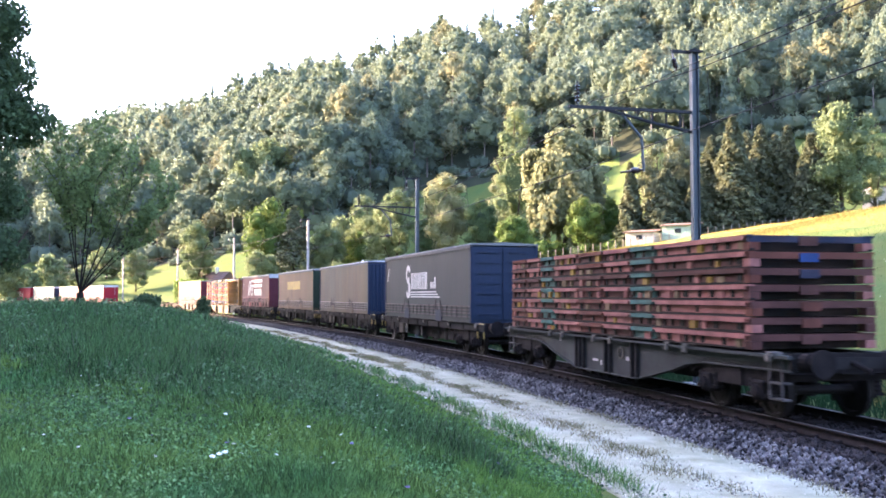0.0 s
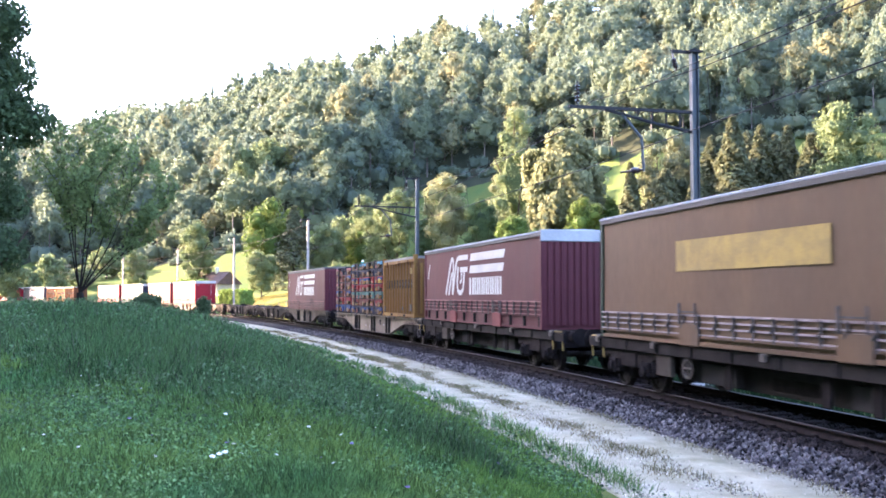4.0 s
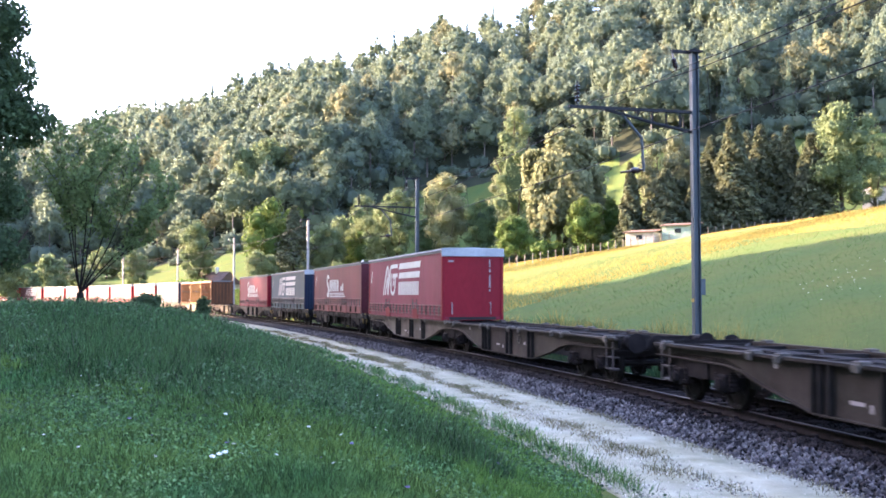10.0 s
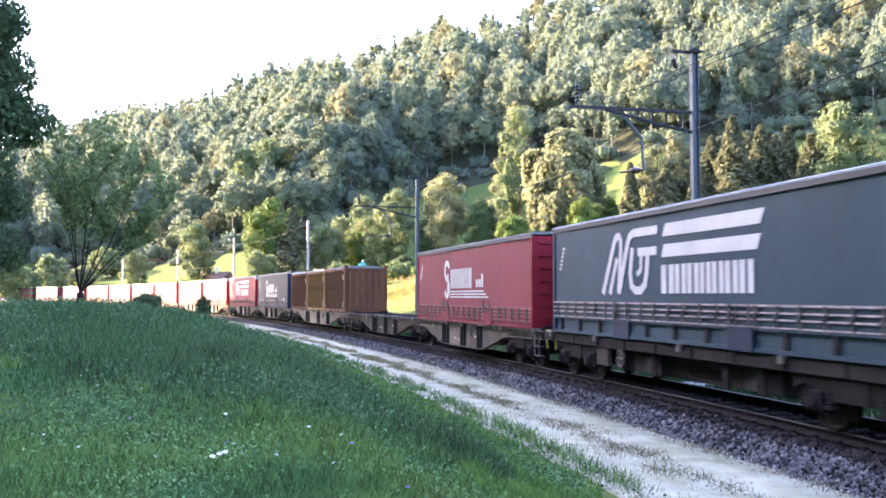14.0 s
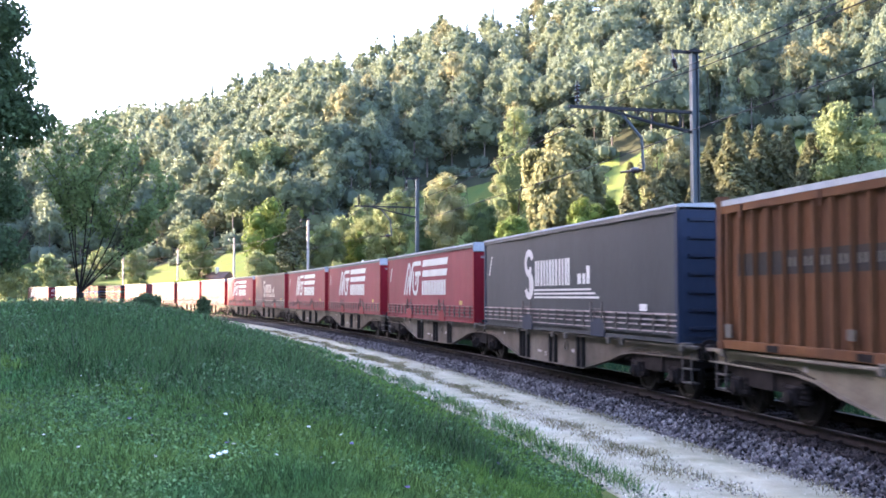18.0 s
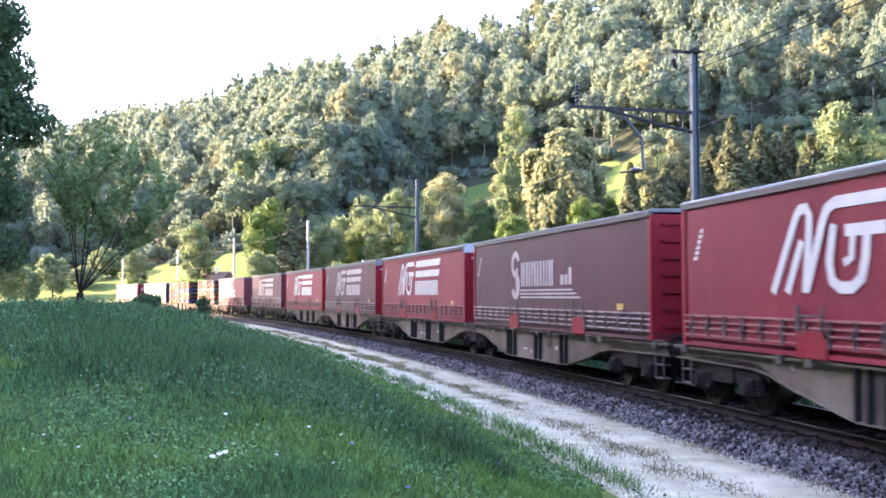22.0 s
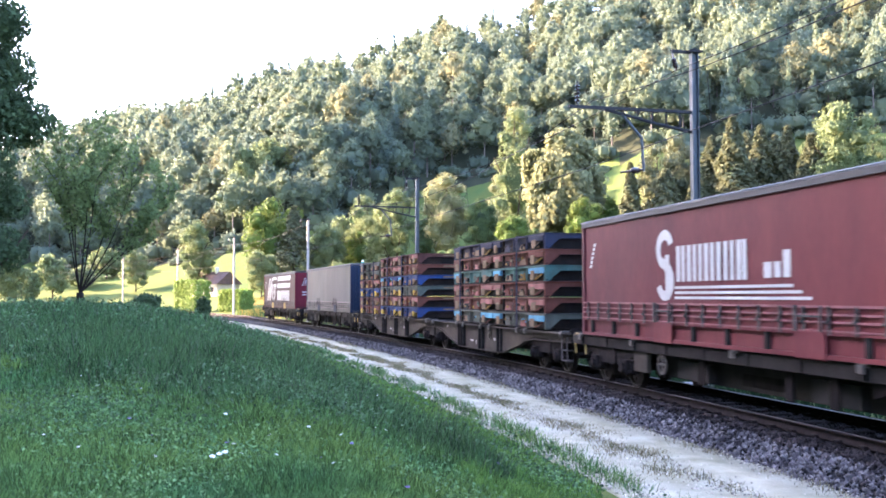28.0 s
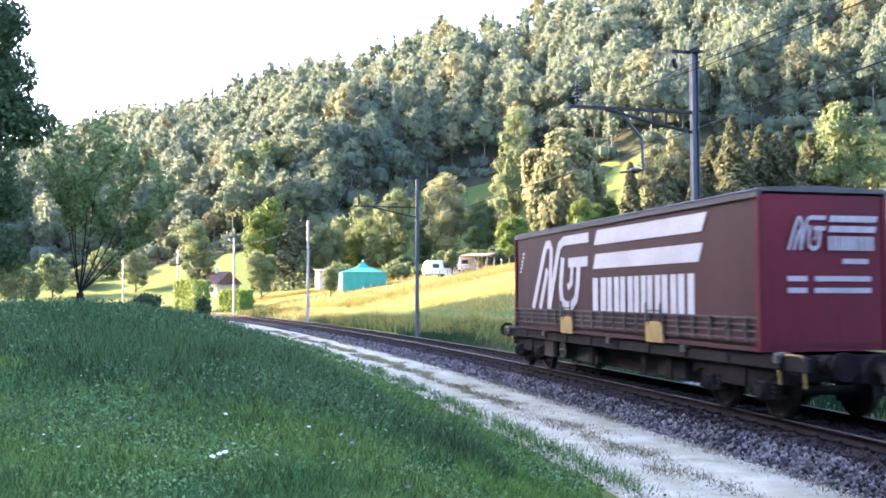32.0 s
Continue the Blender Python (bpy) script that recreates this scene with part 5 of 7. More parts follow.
def wheelset_mesh():
    b = Build().tube((0, -0.75, 0), (0, 0.75, 0), 0.085, None, 8)
    for s in (-1, 1):
        b.turned([(0.09, 0.685 * s), (0.16, 0.72 * s), (0.38, 0.735 * s), (0.40, 0.69 * s), (0.485, 0.69 * s), (0.46, 0.72 * s), (0.455, 0.825 * s), (0.40, 0.825 * s), (0.37, 0.765 * s), (0.16, 0.79 * s), (0.13, 0.84 * s)], "y", (0, 0, 0), 22)
        for k in range(4):
            a = k * math.pi / 2
            b.tube((0.26 * math.cos(a), 0.76 * s, 0.26 * math.sin(a)), (0.26 * math.cos(a), 0.80 * s, 0.26 * math.sin(a)), 0.045, None, 6)
    return b.mesh("wheelset", M["wheel"])


def bogie_mesh():
    b = Build()
    side = [(-1.55, 0.62), (-1.25, 0.72), (-0.65, 0.50), (0.65, 0.50), (1.25, 0.72), (1.55, 0.62), (1.55, 0.80), (0.95, 0.93), (-0.95, 0.93), (-1.55, 0.80)]
    for s in (-1, 1):
        b.prism(side, s * 0.94, s * 1.06)
        for ax in (-0.9, 0.9):
            b.box(ax - 0.17, ax + 0.17, s * 0.88, s * 1.14, 0.30, 0.64, 0.03)
            b.turned([(0.12, s * 1.14), (0.12, s * 1.19), (0.06, s * 1.21)], "y", (ax, 0, 0.455), 10)
            for d in (-0.27, 0.27):
                b.turned([(0.085, 0.42), (0.1, 0.46), (0.085, 0.5), (0.1, 0.54), (0.085, 0.58), (0.1, 0.62), (0.085, 0.66)], "z", (ax + d, s * 1.0, 0), 8)
                b.box(ax + d - 0.1, ax + d + 0.1, s * 0.9, s * 1.1, 0.36, 0.42)
        b.box(-0.35, 0.35, s * 0.75, s * 1.1, 0.5, 0.86)
        for ax in (-0.37, 0.37):
            b.box(ax - 0.05, ax + 0.05, s * 0.70, s * 0.84, 0.2, 0.75)
    b.box(-0.28, 0.28, -0.95, 0.95, 0.62, 0.98)
    for x in (-1.5, 1.5):
        b.box(x - 0.06, x + 0.06, -0.95, 0.95, 0.66, 0.78)
    return b.mesh("bogie", M["bogie"])


def buffer_mesh():
    b = Build()
    for y in (-0.875, 0.875):
        b.turned([(0.15, 0.0), (0.15, 0.28), (0.11, 0.28), (0.11, 0.5), (0.23, 0.52), (0.23, 0.56)], "x", (0, y, 1.0), 14)
    b.box(-0.02, 0.05, -1.1, 1.1, 0.82, 1.14)
    b.tube((0, 0, 1.0), (0.55, 0, 0.86), 0.05)
    return b.mesh("buffer", M["bogie"])


def add_bogie(w, x, q):
    bo = part("bogie", cached("bogie", bogie_mesh), None, w, m=pose(x, 0, 0))
    for ax in (-0.9, 0.9):
        ws = part("wheelset", cached("wheelset", wheelset_mesh), None, bo, m=pose(ax, 0, 0.455))
        WHEELS.append((ws, q - x - ax, ax))


def spigot():
    return Build().box(-0.11, 0.11, -0.12, 0.08, -0.02, 0.06, 0.012).box(-0.08, 0.08, -0.16, -0.1, -0.11, 0.02, 0.012).mesh("twist_lock", M["buff_steel"])


M["tarp_dark"] = mat("dark_roof_rail", (0.045, 0.045, 0.045), (0.03, 0.03, 0.03), 0.6, 0.2, scale=3, fine=30, bump=0.05)
M["frame_black"] = mat("sooty_steel", (0.018, 0.016, 0.015), (0.012, 0.011, 0.01), 0.9, scale=3, fine=30, bump=0.1)
M["mark_dim"] = mat("dim_lettering_paint", (0.13, 0.115, 0.10), (0.08, 0.07, 0.06), 0.8, scale=2, fine=20, bump=0.05, grime=0.4, spec=0.05)
M["buff_steel"] = mat("bare_buff_steel", (0.085, 0.07, 0.057), (0.045, 0.038, 0.03), 0.7, 0.1, scale=6, fine=30, grime=0.3)


def fish_wagon(q, L, joint_front=False, joint_rear=False, label="", steel="frame"):
    """A flat container wagon with deep fish-belly sills; joint_*: that end shares a bogie."""
    t = thing("container_wagon", label or "grimy brown flat container wagon with deep fish-belly sills on bogies", "rail wagon", "freight train wagons")
    h = L / 2
    inset = 1.95
    bf = h if joint_front else h - inset
    br = -h if joint_rear else -(h - inset)
    b0, b1 = br + 1.75, bf - 1.75          # ends of the deep part between the bogies
    sl = min(2.2, (b1 - b0) * 0.28)
    zb = 0.27
    top, lip = DECK - 0.02, DECK - 0.32
    poly = [(-h + 0.05, lip + 0.05), (b0 - 0.7, lip + 0.02), (b0 - 0.1, lip - 0.05), (b0 + 0.45, lip - 0.20), (b0 + sl, zb), (b1 - sl, zb), (b1 - 0.45, lip - 0.20), (b1 + 0.1, lip - 0.05), (b1 + 0.7, lip + 0.02), (h - 0.05, lip + 0.05), (h - 0.05, top), (-h + 0.05, top)]
    key = ("sill", round(L, 1), joint_front, joint_rear, steel)

    def lower(s):
        # one folded strip along the lower edge
        n = 10
        vs = [(x, s * yy, z + dz) for x, z in poly[:n] for yy, dz in ((0.96, -0.012), (1.14, -0.012), (1.14, 0.012), (0.96, 0.012))]
        fs = [(4 * i + j, 4 * i + (j + 1) % 4, 4 * i + 4 + (j + 1) % 4, 4 * i + 4 + j) for i in range(n - 1) for j in range(4)]
        return Build().add(vs, fs + [(0, 1, 2, 3), (4 * n - 1, 4 * n - 2, 4 * n - 3, 4 * n - 4)]).mesh("lower_flange", M[steel])

    span = b1 - b0 - 2 * sl
    for s in (-1, 1):
        sd = part("side_sill", cached((*key, s), lambda: Build().prism(poly, s * 1.02, s * 1.06).mesh("side_sill", M[steel])), None, t)
        part("top_flange", cached((*key, s, "top"), lambda: Build().box(-h + 0.05, h - 0.05, s * 1.0, s * 1.19, top - 0.05, top).mesh("top_flange", M[steel])), None, sd)
        part("lower_flange", cached((*key, s, "low"), lambda: lower(s)), None, sd)
        for f in (0.0, 0.06, 0.14, 0.52, 0.60, 0.93, 1.0):
            part("stiffener", cached(("stiff", steel), lambda: Build().box(-0.035, 0.035, -0.085, 0.0, zb + 0.015, top - 0.05, 0.008).mesh("stiffener", M["frame_dark"])), None, sd, m=pose(b0 + sl + span * f, s * 1.06, 0, 0, 0, 0 if s < 0 else 180))
        for f, za, wd, ht in ((0.32, 0.5, 0.34, 0.06), (0.42, 0.42, 0.07, 0.12), (0.84, 0.62, 0.16, 0.09), (-0.35, 0.88, 0.12, 0.09)):
            part("writing_bar", cached(("sillmark", wd), lambda: Build().box(-wd / 2, wd / 2, -0.004, 0, 0, ht).mesh("writing_bar", M["mark_grey"])), None, sd, m=pose(b0 + sl + span * f, s * 1.0605, za, 0, 0, 0 if s < 0 else 180))
        part("lashing_ring", cached("ring", lambda: Build().turned([(0.10, -0.015), (0.14, -0.015), (0.14, 0.015), (0.10, 0.015)], "y", (0, 0, 0), 14, True).mesh("lashing_ring", M["buff_steel"])), None, sd, m=pose(b0 + sl + span * 0.75, s * 1.08, 0.78))

    def deck():
        b = Build()
        b.box(-h + 0.05, h - 0.05, -0.22, 0.22, top - 0.3, top - 0.04)
        n = int(L / 1.25)
        for k in range(n + 1):
            x = -h + 0.12 + (L - 0.24) * k / n
            b.box(x - 0.09, x + 0.09, -1.0, 1.0, top - 0.22, top - 0.03)
        for s in (-1, 1):
            for k in range(0, n, 2):
                x = -h + 0.12 + (L - 0.24) * k / n
                x2 = x + (L - 0.24) / n
                b.prism([(x, s * 0.95), (x + 0.12, s * 0.95), (x2, s * 0.2), (x2 - 0.12, s * 0.2)], top - 0.12, top - 0.03, "z")
        return b.mesh("deck_frame", M["frame_dark"])

    part("deck_frame", cached(("deck", round(L, 1)), deck), None, t)
    part("brake_gear", cached(("gear", round(L, 1)), lambda: Build().box(b0 + 0.3, b1 - 0.3, -0.3, 0.3, 0.38, 0.8).box(b0 + 1.2, b0 + 2.0, -0.8, 0.8, 0.42, 0.6).tube((b0 - 0.5, 0.5, 0.5), (b1 + 0.5, 0.5, 0.5), 0.05).mesh("brake_gear", M["frame_black"])), None, t)
    ks = (-0.92, -0.45, -0.33, -0.05, 0.08, 0.45, 0.55, 0.93)
    for k in ks:
        for s in (-1, 1):
            part("twist_lock", cached("twist", spigot), None, t, m=pose(k * h, s * 1.1, DECK - 0.03, 0, 0, 0 if s < 0 else 180))
    for x, jointed in ((bf, joint_front), (br, joint_rear)):
        if not (jointed and x < 0):
            add_bogie(t, x, q)
    for s, jointed in ((1, joint_front), (-1, joint_rear)):
        if not jointed:
            part("buffer_beam", cached("buffer", buffer_mesh), None, t, m=pose(s * (h - 0.1), 0, 0, 0, 0, 0 if s > 0 else 180))
            part("step", cached("step", lambda: Build().box(-0.2, 0.2, -0.03, 0.15, 0.35, 0.38).box(-0.2, 0.2, -0.03, 0.15, 0.62, 0.65).box(-0.2, -0.17, -0.03, 0.0, 0.35, 1.0).box(0.17, 0.2, -0.03, 0.0, 0.35, 1.0).mesh("step", M["strap"])), None, t, m=pose(s * (h - 0.5), -1.1, 0))
    MOVERS.append((t, q, h - 2))
    return t


def low_wagon(q, L, label=""):
    """A flat wagon with shallow straight sills, brake gear below and yellow hand rails at the ends."""
    t = thing("container_wagon", label or "dark flat container wagon with shallow sills and brake gear below", "rail wagon", "freight train wagons")
    h = L / 2
    top = DECK - 0.02

    for s in (-1, 1):
        sd = part("side_sill", cached(("lowsill", round(L, 1), s), lambda: Build().box(-h + 0.05, h - 0.05, s * 0.98, s * 1.16, top - 0.24, top, 0.015).mesh("side_sill", M["frame_dark"])), None, t)
        part("inner_beam", cached(("inner", round(L, 1), s), lambda: Build().box(-h + 4.0, h - 4.0, s * 0.62, s * 0.69, top - 0.74, top - 0.2).mesh("inner_beam", M["frame_dark"])), None, t)
        for k in range(10):
            part("stiffener", cached(("lowstiff", s), lambda: Build().box(-0.04, 0.04, s * 1.16, s * 1.19, top - 0.22, top - 0.02).mesh("stiffener", M["frame_dark"])), None, sd, m=pose(-h + 0.8 + (L - 1.6) * k / 9, 0, 0))

    def deck():
        b = Build().box(-h + 0.05, h - 0.05, -0.2, 0.2, top - 0.4, top - 0.05)
        for k in range(11):
            x = -h + 0.15 + (L - 0.3) * k / 10
            b.box(x - 0.08, x + 0.08, -0.98, 0.98, top - 0.25, top - 0.04)
        return b.mesh("deck_frame", M["frame_dark"])

    part("deck_frame", cached(("lowdeck", round(L, 1)), deck), None, t)
    part("brake_gear", cached(("lowgear", round(L, 1)), lambda: Build().box(-h + 4.2, h - 4.2, -0.35, 0.35, 0.36, 0.8).box(-2.5, -1.2, -0.85, 0.85, 0.4, 0.75).box(2.2, 3.4, -0.85, 0.85, 0.4, 0.75).tube((-h + 3, 0.5, 0.5), (h - 3, 0.5, 0.5), 0.05).mesh("brake_gear", M["frame_black"])), None, t)
    part("brake_box", cached("brakebox", lambda: Build().box(-0.35, 0.35, -1.1, -0.98, 0.42, 0.92, 0.02).mesh("brake_box", M["frame"])), None, t, m=pose(-h + 4.1, 0, 0))
    part("hand_wheel", cached("handwheel", lambda: Build().turned([(0.17, -0.02), (0.21, -0.02), (0.21, 0.02), (0.17, 0.02)], "y", (0, 0, 0), 18, True).box(-0.18, 0.18, -0.01, 0.01, -0.02, 0.02).box(-0.02, 0.02, -0.01, 0.01, -0.18, 0.18).mesh("hand_wheel", M["buff_steel"])), None, t, "small brake hand wheel", m=pose(-h + 5.2, -1.1, 0.66))
    part("air_tank", cached("airtank", lambda: Build().turned([(0.1, -0.75), (0.22, -0.68), (0.22, 0.68), (0.1, 0.75)], "x", (0, -0.5, 0.55), 12).mesh("air_tank", M["bogie"])), None, t, m=pose(0.5, 0, 0))
    for x in (-1.2, 1.8, 3.0):
        part("hanger", cached("hanger", lambda: Build().box(-0.12, 0.12, -1.02, -0.96, 0.36, 0.9, 0.02).mesh("hanger", M["bogie"])), None, t, m=pose(x, 0, 0))
    for s in (-1, 1):
        for k in (-0.9, -0.5, 0.05, 0.5, 0.9):
            part("twist_lock", cached("twist", spigot), None, t, m=pose(k * h, s * 1.1, DECK - 0.03, 0, 0, 0 if s < 0 else 180))
        part("buffer_beam", cached("buffer", buffer_mesh), None, t, m=pose(s * (h - 0.1), 0, 0, 0, 0, 0 if s > 0 else 180))
        part("hand_rail", cached("handrail", lambda: Build().pipe([(-0.35, -1.12, 0.62), (-0.35, -1.14, 1.05), (-0.3, -1.14, 1.12), (0.3, -1.14, 1.12), (0.35, -1.14, 1.05), (0.35, -1.12, 0.62)], 0.022).mesh("hand_rail", M["yellow"])), None, t, "yellow shunter's hand rail", m=pose(s * (h - 0.55), 0, 0))
        add_bogie(t, s * (h - 2.35), q)
    MOVERS.append((t, q, h - 2))
    return t


# painted marks of the boxes: plain shapes
def bar_at(b, x0, x1, z0, z1, y=-1.0, th=0.003, skew=0.0):
    return b.add([(x0, y, z0), (x1, y, z0), (x1 + skew, y, z1), (x0 + skew, y, z1), (x0, y - th, z0), (x1, y - th, z0), (x1 + skew, y - th, z1), (x0 + skew, y - th, z1)],
                 [(0, 1, 2, 3), (7, 6, 5, 4), (0, 4, 5, 1), (1, 5, 6, 2), (2, 6, 7, 3), (3, 7, 4, 0)])


def ring_at(b, cx, cz, r0, r1, a0, a1, y=-1.0, n=14, sx=1.0, th=0.003):
    pts = []
    for k in range(n + 1):
        a = math.radians(a0 + (a1 - a0) * k / n)
        pts.append((math.cos(a) * sx, math.sin(a)))
    vs = []
    for c, s in pts:
        for rr, yy in ((r0, y), (r1, y), (r1, y - th), (r0, y - th)):
            vs.append((cx + rr * c, yy, cz + rr * s))
    fs = [(4 * k + i, 4 * k + (i + 1) % 4, 4 * k + 4 + (i + 1) % 4, 4 * k + 4 + i) for k in range(n) for i in range(4)]
    return b.add(vs, fs + [(0, 1, 2, 3), (4 * n + 3, 4 * n + 2, 4 * n + 1, 4 * n)])


def ribbon(b, pts, wd, y, th=0.003):
    """A flat band of even width along a bent line of (x, z)."""
    n = len(pts)
    vs = []
    for i in range(n):
        p, q = pts[max(i - 1, 0)], pts[min(i + 1, n - 1)]
        dx, dz = q[0] - p[0], q[1] - p[1]
        k = wd / 2 / math.hypot(dx, dz)
        for sx, yy in ((-1, y), (1, y), (1, y - th), (-1, y - th)):
            vs.append((pts[i][0] - sx * dz * k, yy, pts[i][1] + sx * dx * k))
    fs = [(4 * i + j, 4 * i + (j + 1) % 4, 4 * i + 4 + (j + 1) % 4, 4 * i + 4 + j) for i in range(n - 1) for j in range(4)]
    return b.add(vs, fs + [(0, 1, 2, 3), (4 * n - 1, 4 * n - 2, 4 * n - 3, 4 * n - 4)])


def chevron_logo(mt, k=1.0, y=-1.236):
    """Emblem of slanting strokes with a ring, two long bars and a row of blocks. Origin at its left foot, 7.1 wide."""
    out = []
    out.append(("emblem_stroke", ribbon(Build(), [(0.1, 0.0), (0.78, 1.16), (0.9, 1.29), (1.06, 1.3), (1.16, 1.18), (1.14, 0.95), (1.02, 0.0)], 0.17, y)))
    out.append(("emblem_stroke", ribbon(Build(), [(0.52, 0.0), (0.94, 0.8)], 0.16, y - 0.001)))
    out.append(("emblem_stroke", ribbon(Build(), [(1.04, 0.02), (1.5, 1.05), (1.62, 1.24), (1.82, 1.32), (3.02, 1.32)], 0.18, y - 0.001)))
    out.append(("emblem_ring", ribbon(Build(), [(1.78, 1.0), (1.66, 0.45), (1.72, 0.18), (1.92, 0.07), (2.2, 0.07), (2.42, 0.2), (2.52, 0.5), (2.56, 0.84)], 0.18, y - 0.002)))
    out.append(("emblem_bar", bar_at(Build(), 2.06, 2.98, 0.8, 0.98, y - 0.003)))
    out.append(("emblem_bar", ribbon(Build(), [(2.02, 0.42), (2.2, 0.5), (2.24, 0.8)], 0.13, y - 0.002)))
    out.append(("stripe", bar_at(Build(), 3.25, 6.95, 1.16, 1.42, y, skew=0.15)))
    out.append(("stripe", bar_at(Build(), 3.2, 6.85, 0.74, 1.0, y, skew=0.13)))
    x = 3.2
    for wd in (0.56, 0.46, 0.46, 0.4, 0.42, 0.44, 0.46):
        out.append(("mark_bar", bar_at(Build(), x, x + wd * 0.4, 0.0, 0.58, y)))
        out.append(("mark_bar", bar_at(Build(), x + wd * 0.6, x + wd, 0.0, 0.58, y)))
        x += wd + 0.055
    return [(n, bb.mesh(n, mt)) for n, bb in out]


def curl_logo(mt, y=-1.236):
    """A tall double curl, a row of blocks and three thin lines. Origin at its foot, 5.6 wide."""
    out = []
    b = ring_at(Build(), 0.48, 1.06, 0.2, 0.4, 20, 280, y)
    ring_at(b, 0.48, 0.42, 0.2, 0.4, -160, 100, y)
    bar_at(b, 0.50, 0.68, 0.05, 0.95, y)
    out.append(("emblem_curl", b))
    x = 1.0
    for wd in (0.36, 0.38, 0.13, 0.38, 0.4, 0.13, 0.34):
        out.append(("mark_bar", bar_at(Build(), x, x + min(wd, 0.16), 0.4, 1.1, y)))
        if wd > 0.2:
            out.append(("mark_bar", bar_at(Build(), x + wd - 0.14, x + wd, 0.4, 1.1, y)))
        x += wd + 0.09
    for x0, x1, z1 in ((4.2, 4.44, 0.68), (4.52, 4.7, 0.68), (4.78, 4.98, 0.86)):
        out.append(("mark_bar", bar_at(Build(), x0, x1, 0.42, z1, y)))
    for i in range(3):
        out.append(("underline", bar_at(Build(), 0.92, 5.05 + 0.25 * i, 0.26 - 0.1 * i, 0.31 - 0.1 * i, y)))
    return [(n, bb.mesh(n, mt)) for n, bb in out]


HEM = {"c_chocolate": "strap", "c_dark": "strap", "c_crimson": "hem_red", "c_brick": "hem_red", "c_red": "hem_red", "c_maroon": "hem_red"}


def swap_body(q, L, cur, end, roofm, logo=None, mark="mark_white", label="", end_style="ribs", top=3.9, pocket=None, scale=1.0, wh=True, low=False):
    """A curtain-sided swap body: base frame, two curtains with straps, two end walls, roof."""
    t = thing("swap_body", label, "container", "swap bodies on the train")
    h, w = L / 2, 1.25
    z0, zc = DECK + 0.01, DECK + (0.40 if low else 0.19)
    C, E = M[cur], M[end]

    def base():
        b = Build()
        for s in (-1, 1):
            b.box(-h, h, s * (w - 0.12), s * w, z0, z0 + 0.07)
            b.box(-h, h, s * (w - 0.14), s * (w - 0.06), z0 + 0.07, zc + 0.02)
            b.box(-h, h, s * (w - 0.1), s * (w + 0.008), zc - 0.03, zc + 0.005)
        b.box(-h, h, -w + 0.14, w - 0.14, z0 + 0.04, z0 + 0.14)
        return b

    part("base_frame", cached(("swapbase", round(L, 1), cur, low), lambda: base().mesh("base_frame", C)), None, t)

    def curt(s):
        # a hanging sheet with shallow vertical sag between the posts
        n, m_ = 56, 9
        xs, zs = np.linspace(-h + 0.05, h - 0.05, n), np.linspace(zc, top - 0.14, m_)
        g = np.random.default_rng(int(L * 10))
        ph = g.random(5) * 6.28
        X, Z = np.meshgrid(xs, zs)
        u = (Z - zc) / (top - 0.14 - zc)
        D = 0.006 * np.sin(X * 2.3 + ph[0]) * np.sin(np.pi * u) + 0.004 * np.sin(X * 9.1 + ph[1]) * (1 - u) + 0.005 * np.sin(X * 0.9 + u * 2 + ph[2])
        Y = s * (w - 0.03 + D)
        v = np.stack([X, Y, Z], -1).reshape(-1, 3)
        v2 = np.stack([X, Y - s * 0.02, Z], -1).reshape(-1, 3)
        i, j = np.meshgrid(np.arange(m_ - 1), np.arange(n - 1), indexing="ij")
        f = np.stack([i * n + j, i * n + j + 1, (i + 1) * n + j + 1, (i + 1) * n + j], -1).reshape(-1, 4)
        if s > 0:
            f = f[:, ::-1]
        return np_mesh("curtain", np.concatenate([v, v2]), np.concatenate([f, f[:, ::-1] + n * m_]), C, True)

    for s in (-1, 1):
        part("curtain", cached(("curt", round(L, 1), cur, s, low), lambda: curt(s)), None, t)
        for dz, th in ((0.0, 0.012), (0.13, 0.016), (0.24, 0.016), (0.36, 0.02)):
            part("hem_rail", cached(("hem", round(L, 1), s, th, HEM.get(cur, "hem")), lambda: Build().box(-h + 0.05, h - 0.05, s * (w - 0.02), s * (w + 0.008), -th, th).mesh("hem_rail", M[HEM.get(cur, "hem")])), None, t, m=pose(0, 0, zc + 0.03 + dz))
    n = 21
    for k in range(n):
        x = -h + 0.4 + (L - 0.8) * k / (n - 1)
        part("strap_buckle", cached("buckle", lambda: Build().box(-0.022, 0.022, -w - 0.022, -w + 0.01, -0.03, 0.4).prism([(-0.10, 0.14), (-0.06, 0.14), (0.09, 0.30), (0.05, 0.30)], -w - 0.035, -w - 0.01).mesh("strap_buckle", M["strap"])), None, t, m=pose(x, 0, zc))
        if low and k % 2 == 0:
            part("base_post", cached("basepost", lambda: Build().box(-0.05, 0.05, -w - 0.0, -w + 0.06, z0 + 0.07, DECK + 0.37).mesh("base_post", M["frame_dark"])), None, t, m=pose(x + 0.2, 0, 0))
    for x in (-2.35, 2.75):
        pk = Build().box(-0.42, 0.42, -w - 0.025, -w + 0.01, z0 - 0.02, z0 + 0.42, 0.02)
        part("lift_pocket", cached(("pocket", pocket or cur), lambda: pk.mesh("lift_pocket", M[pocket or cur])), None, t, m=pose(x, 0, 0))
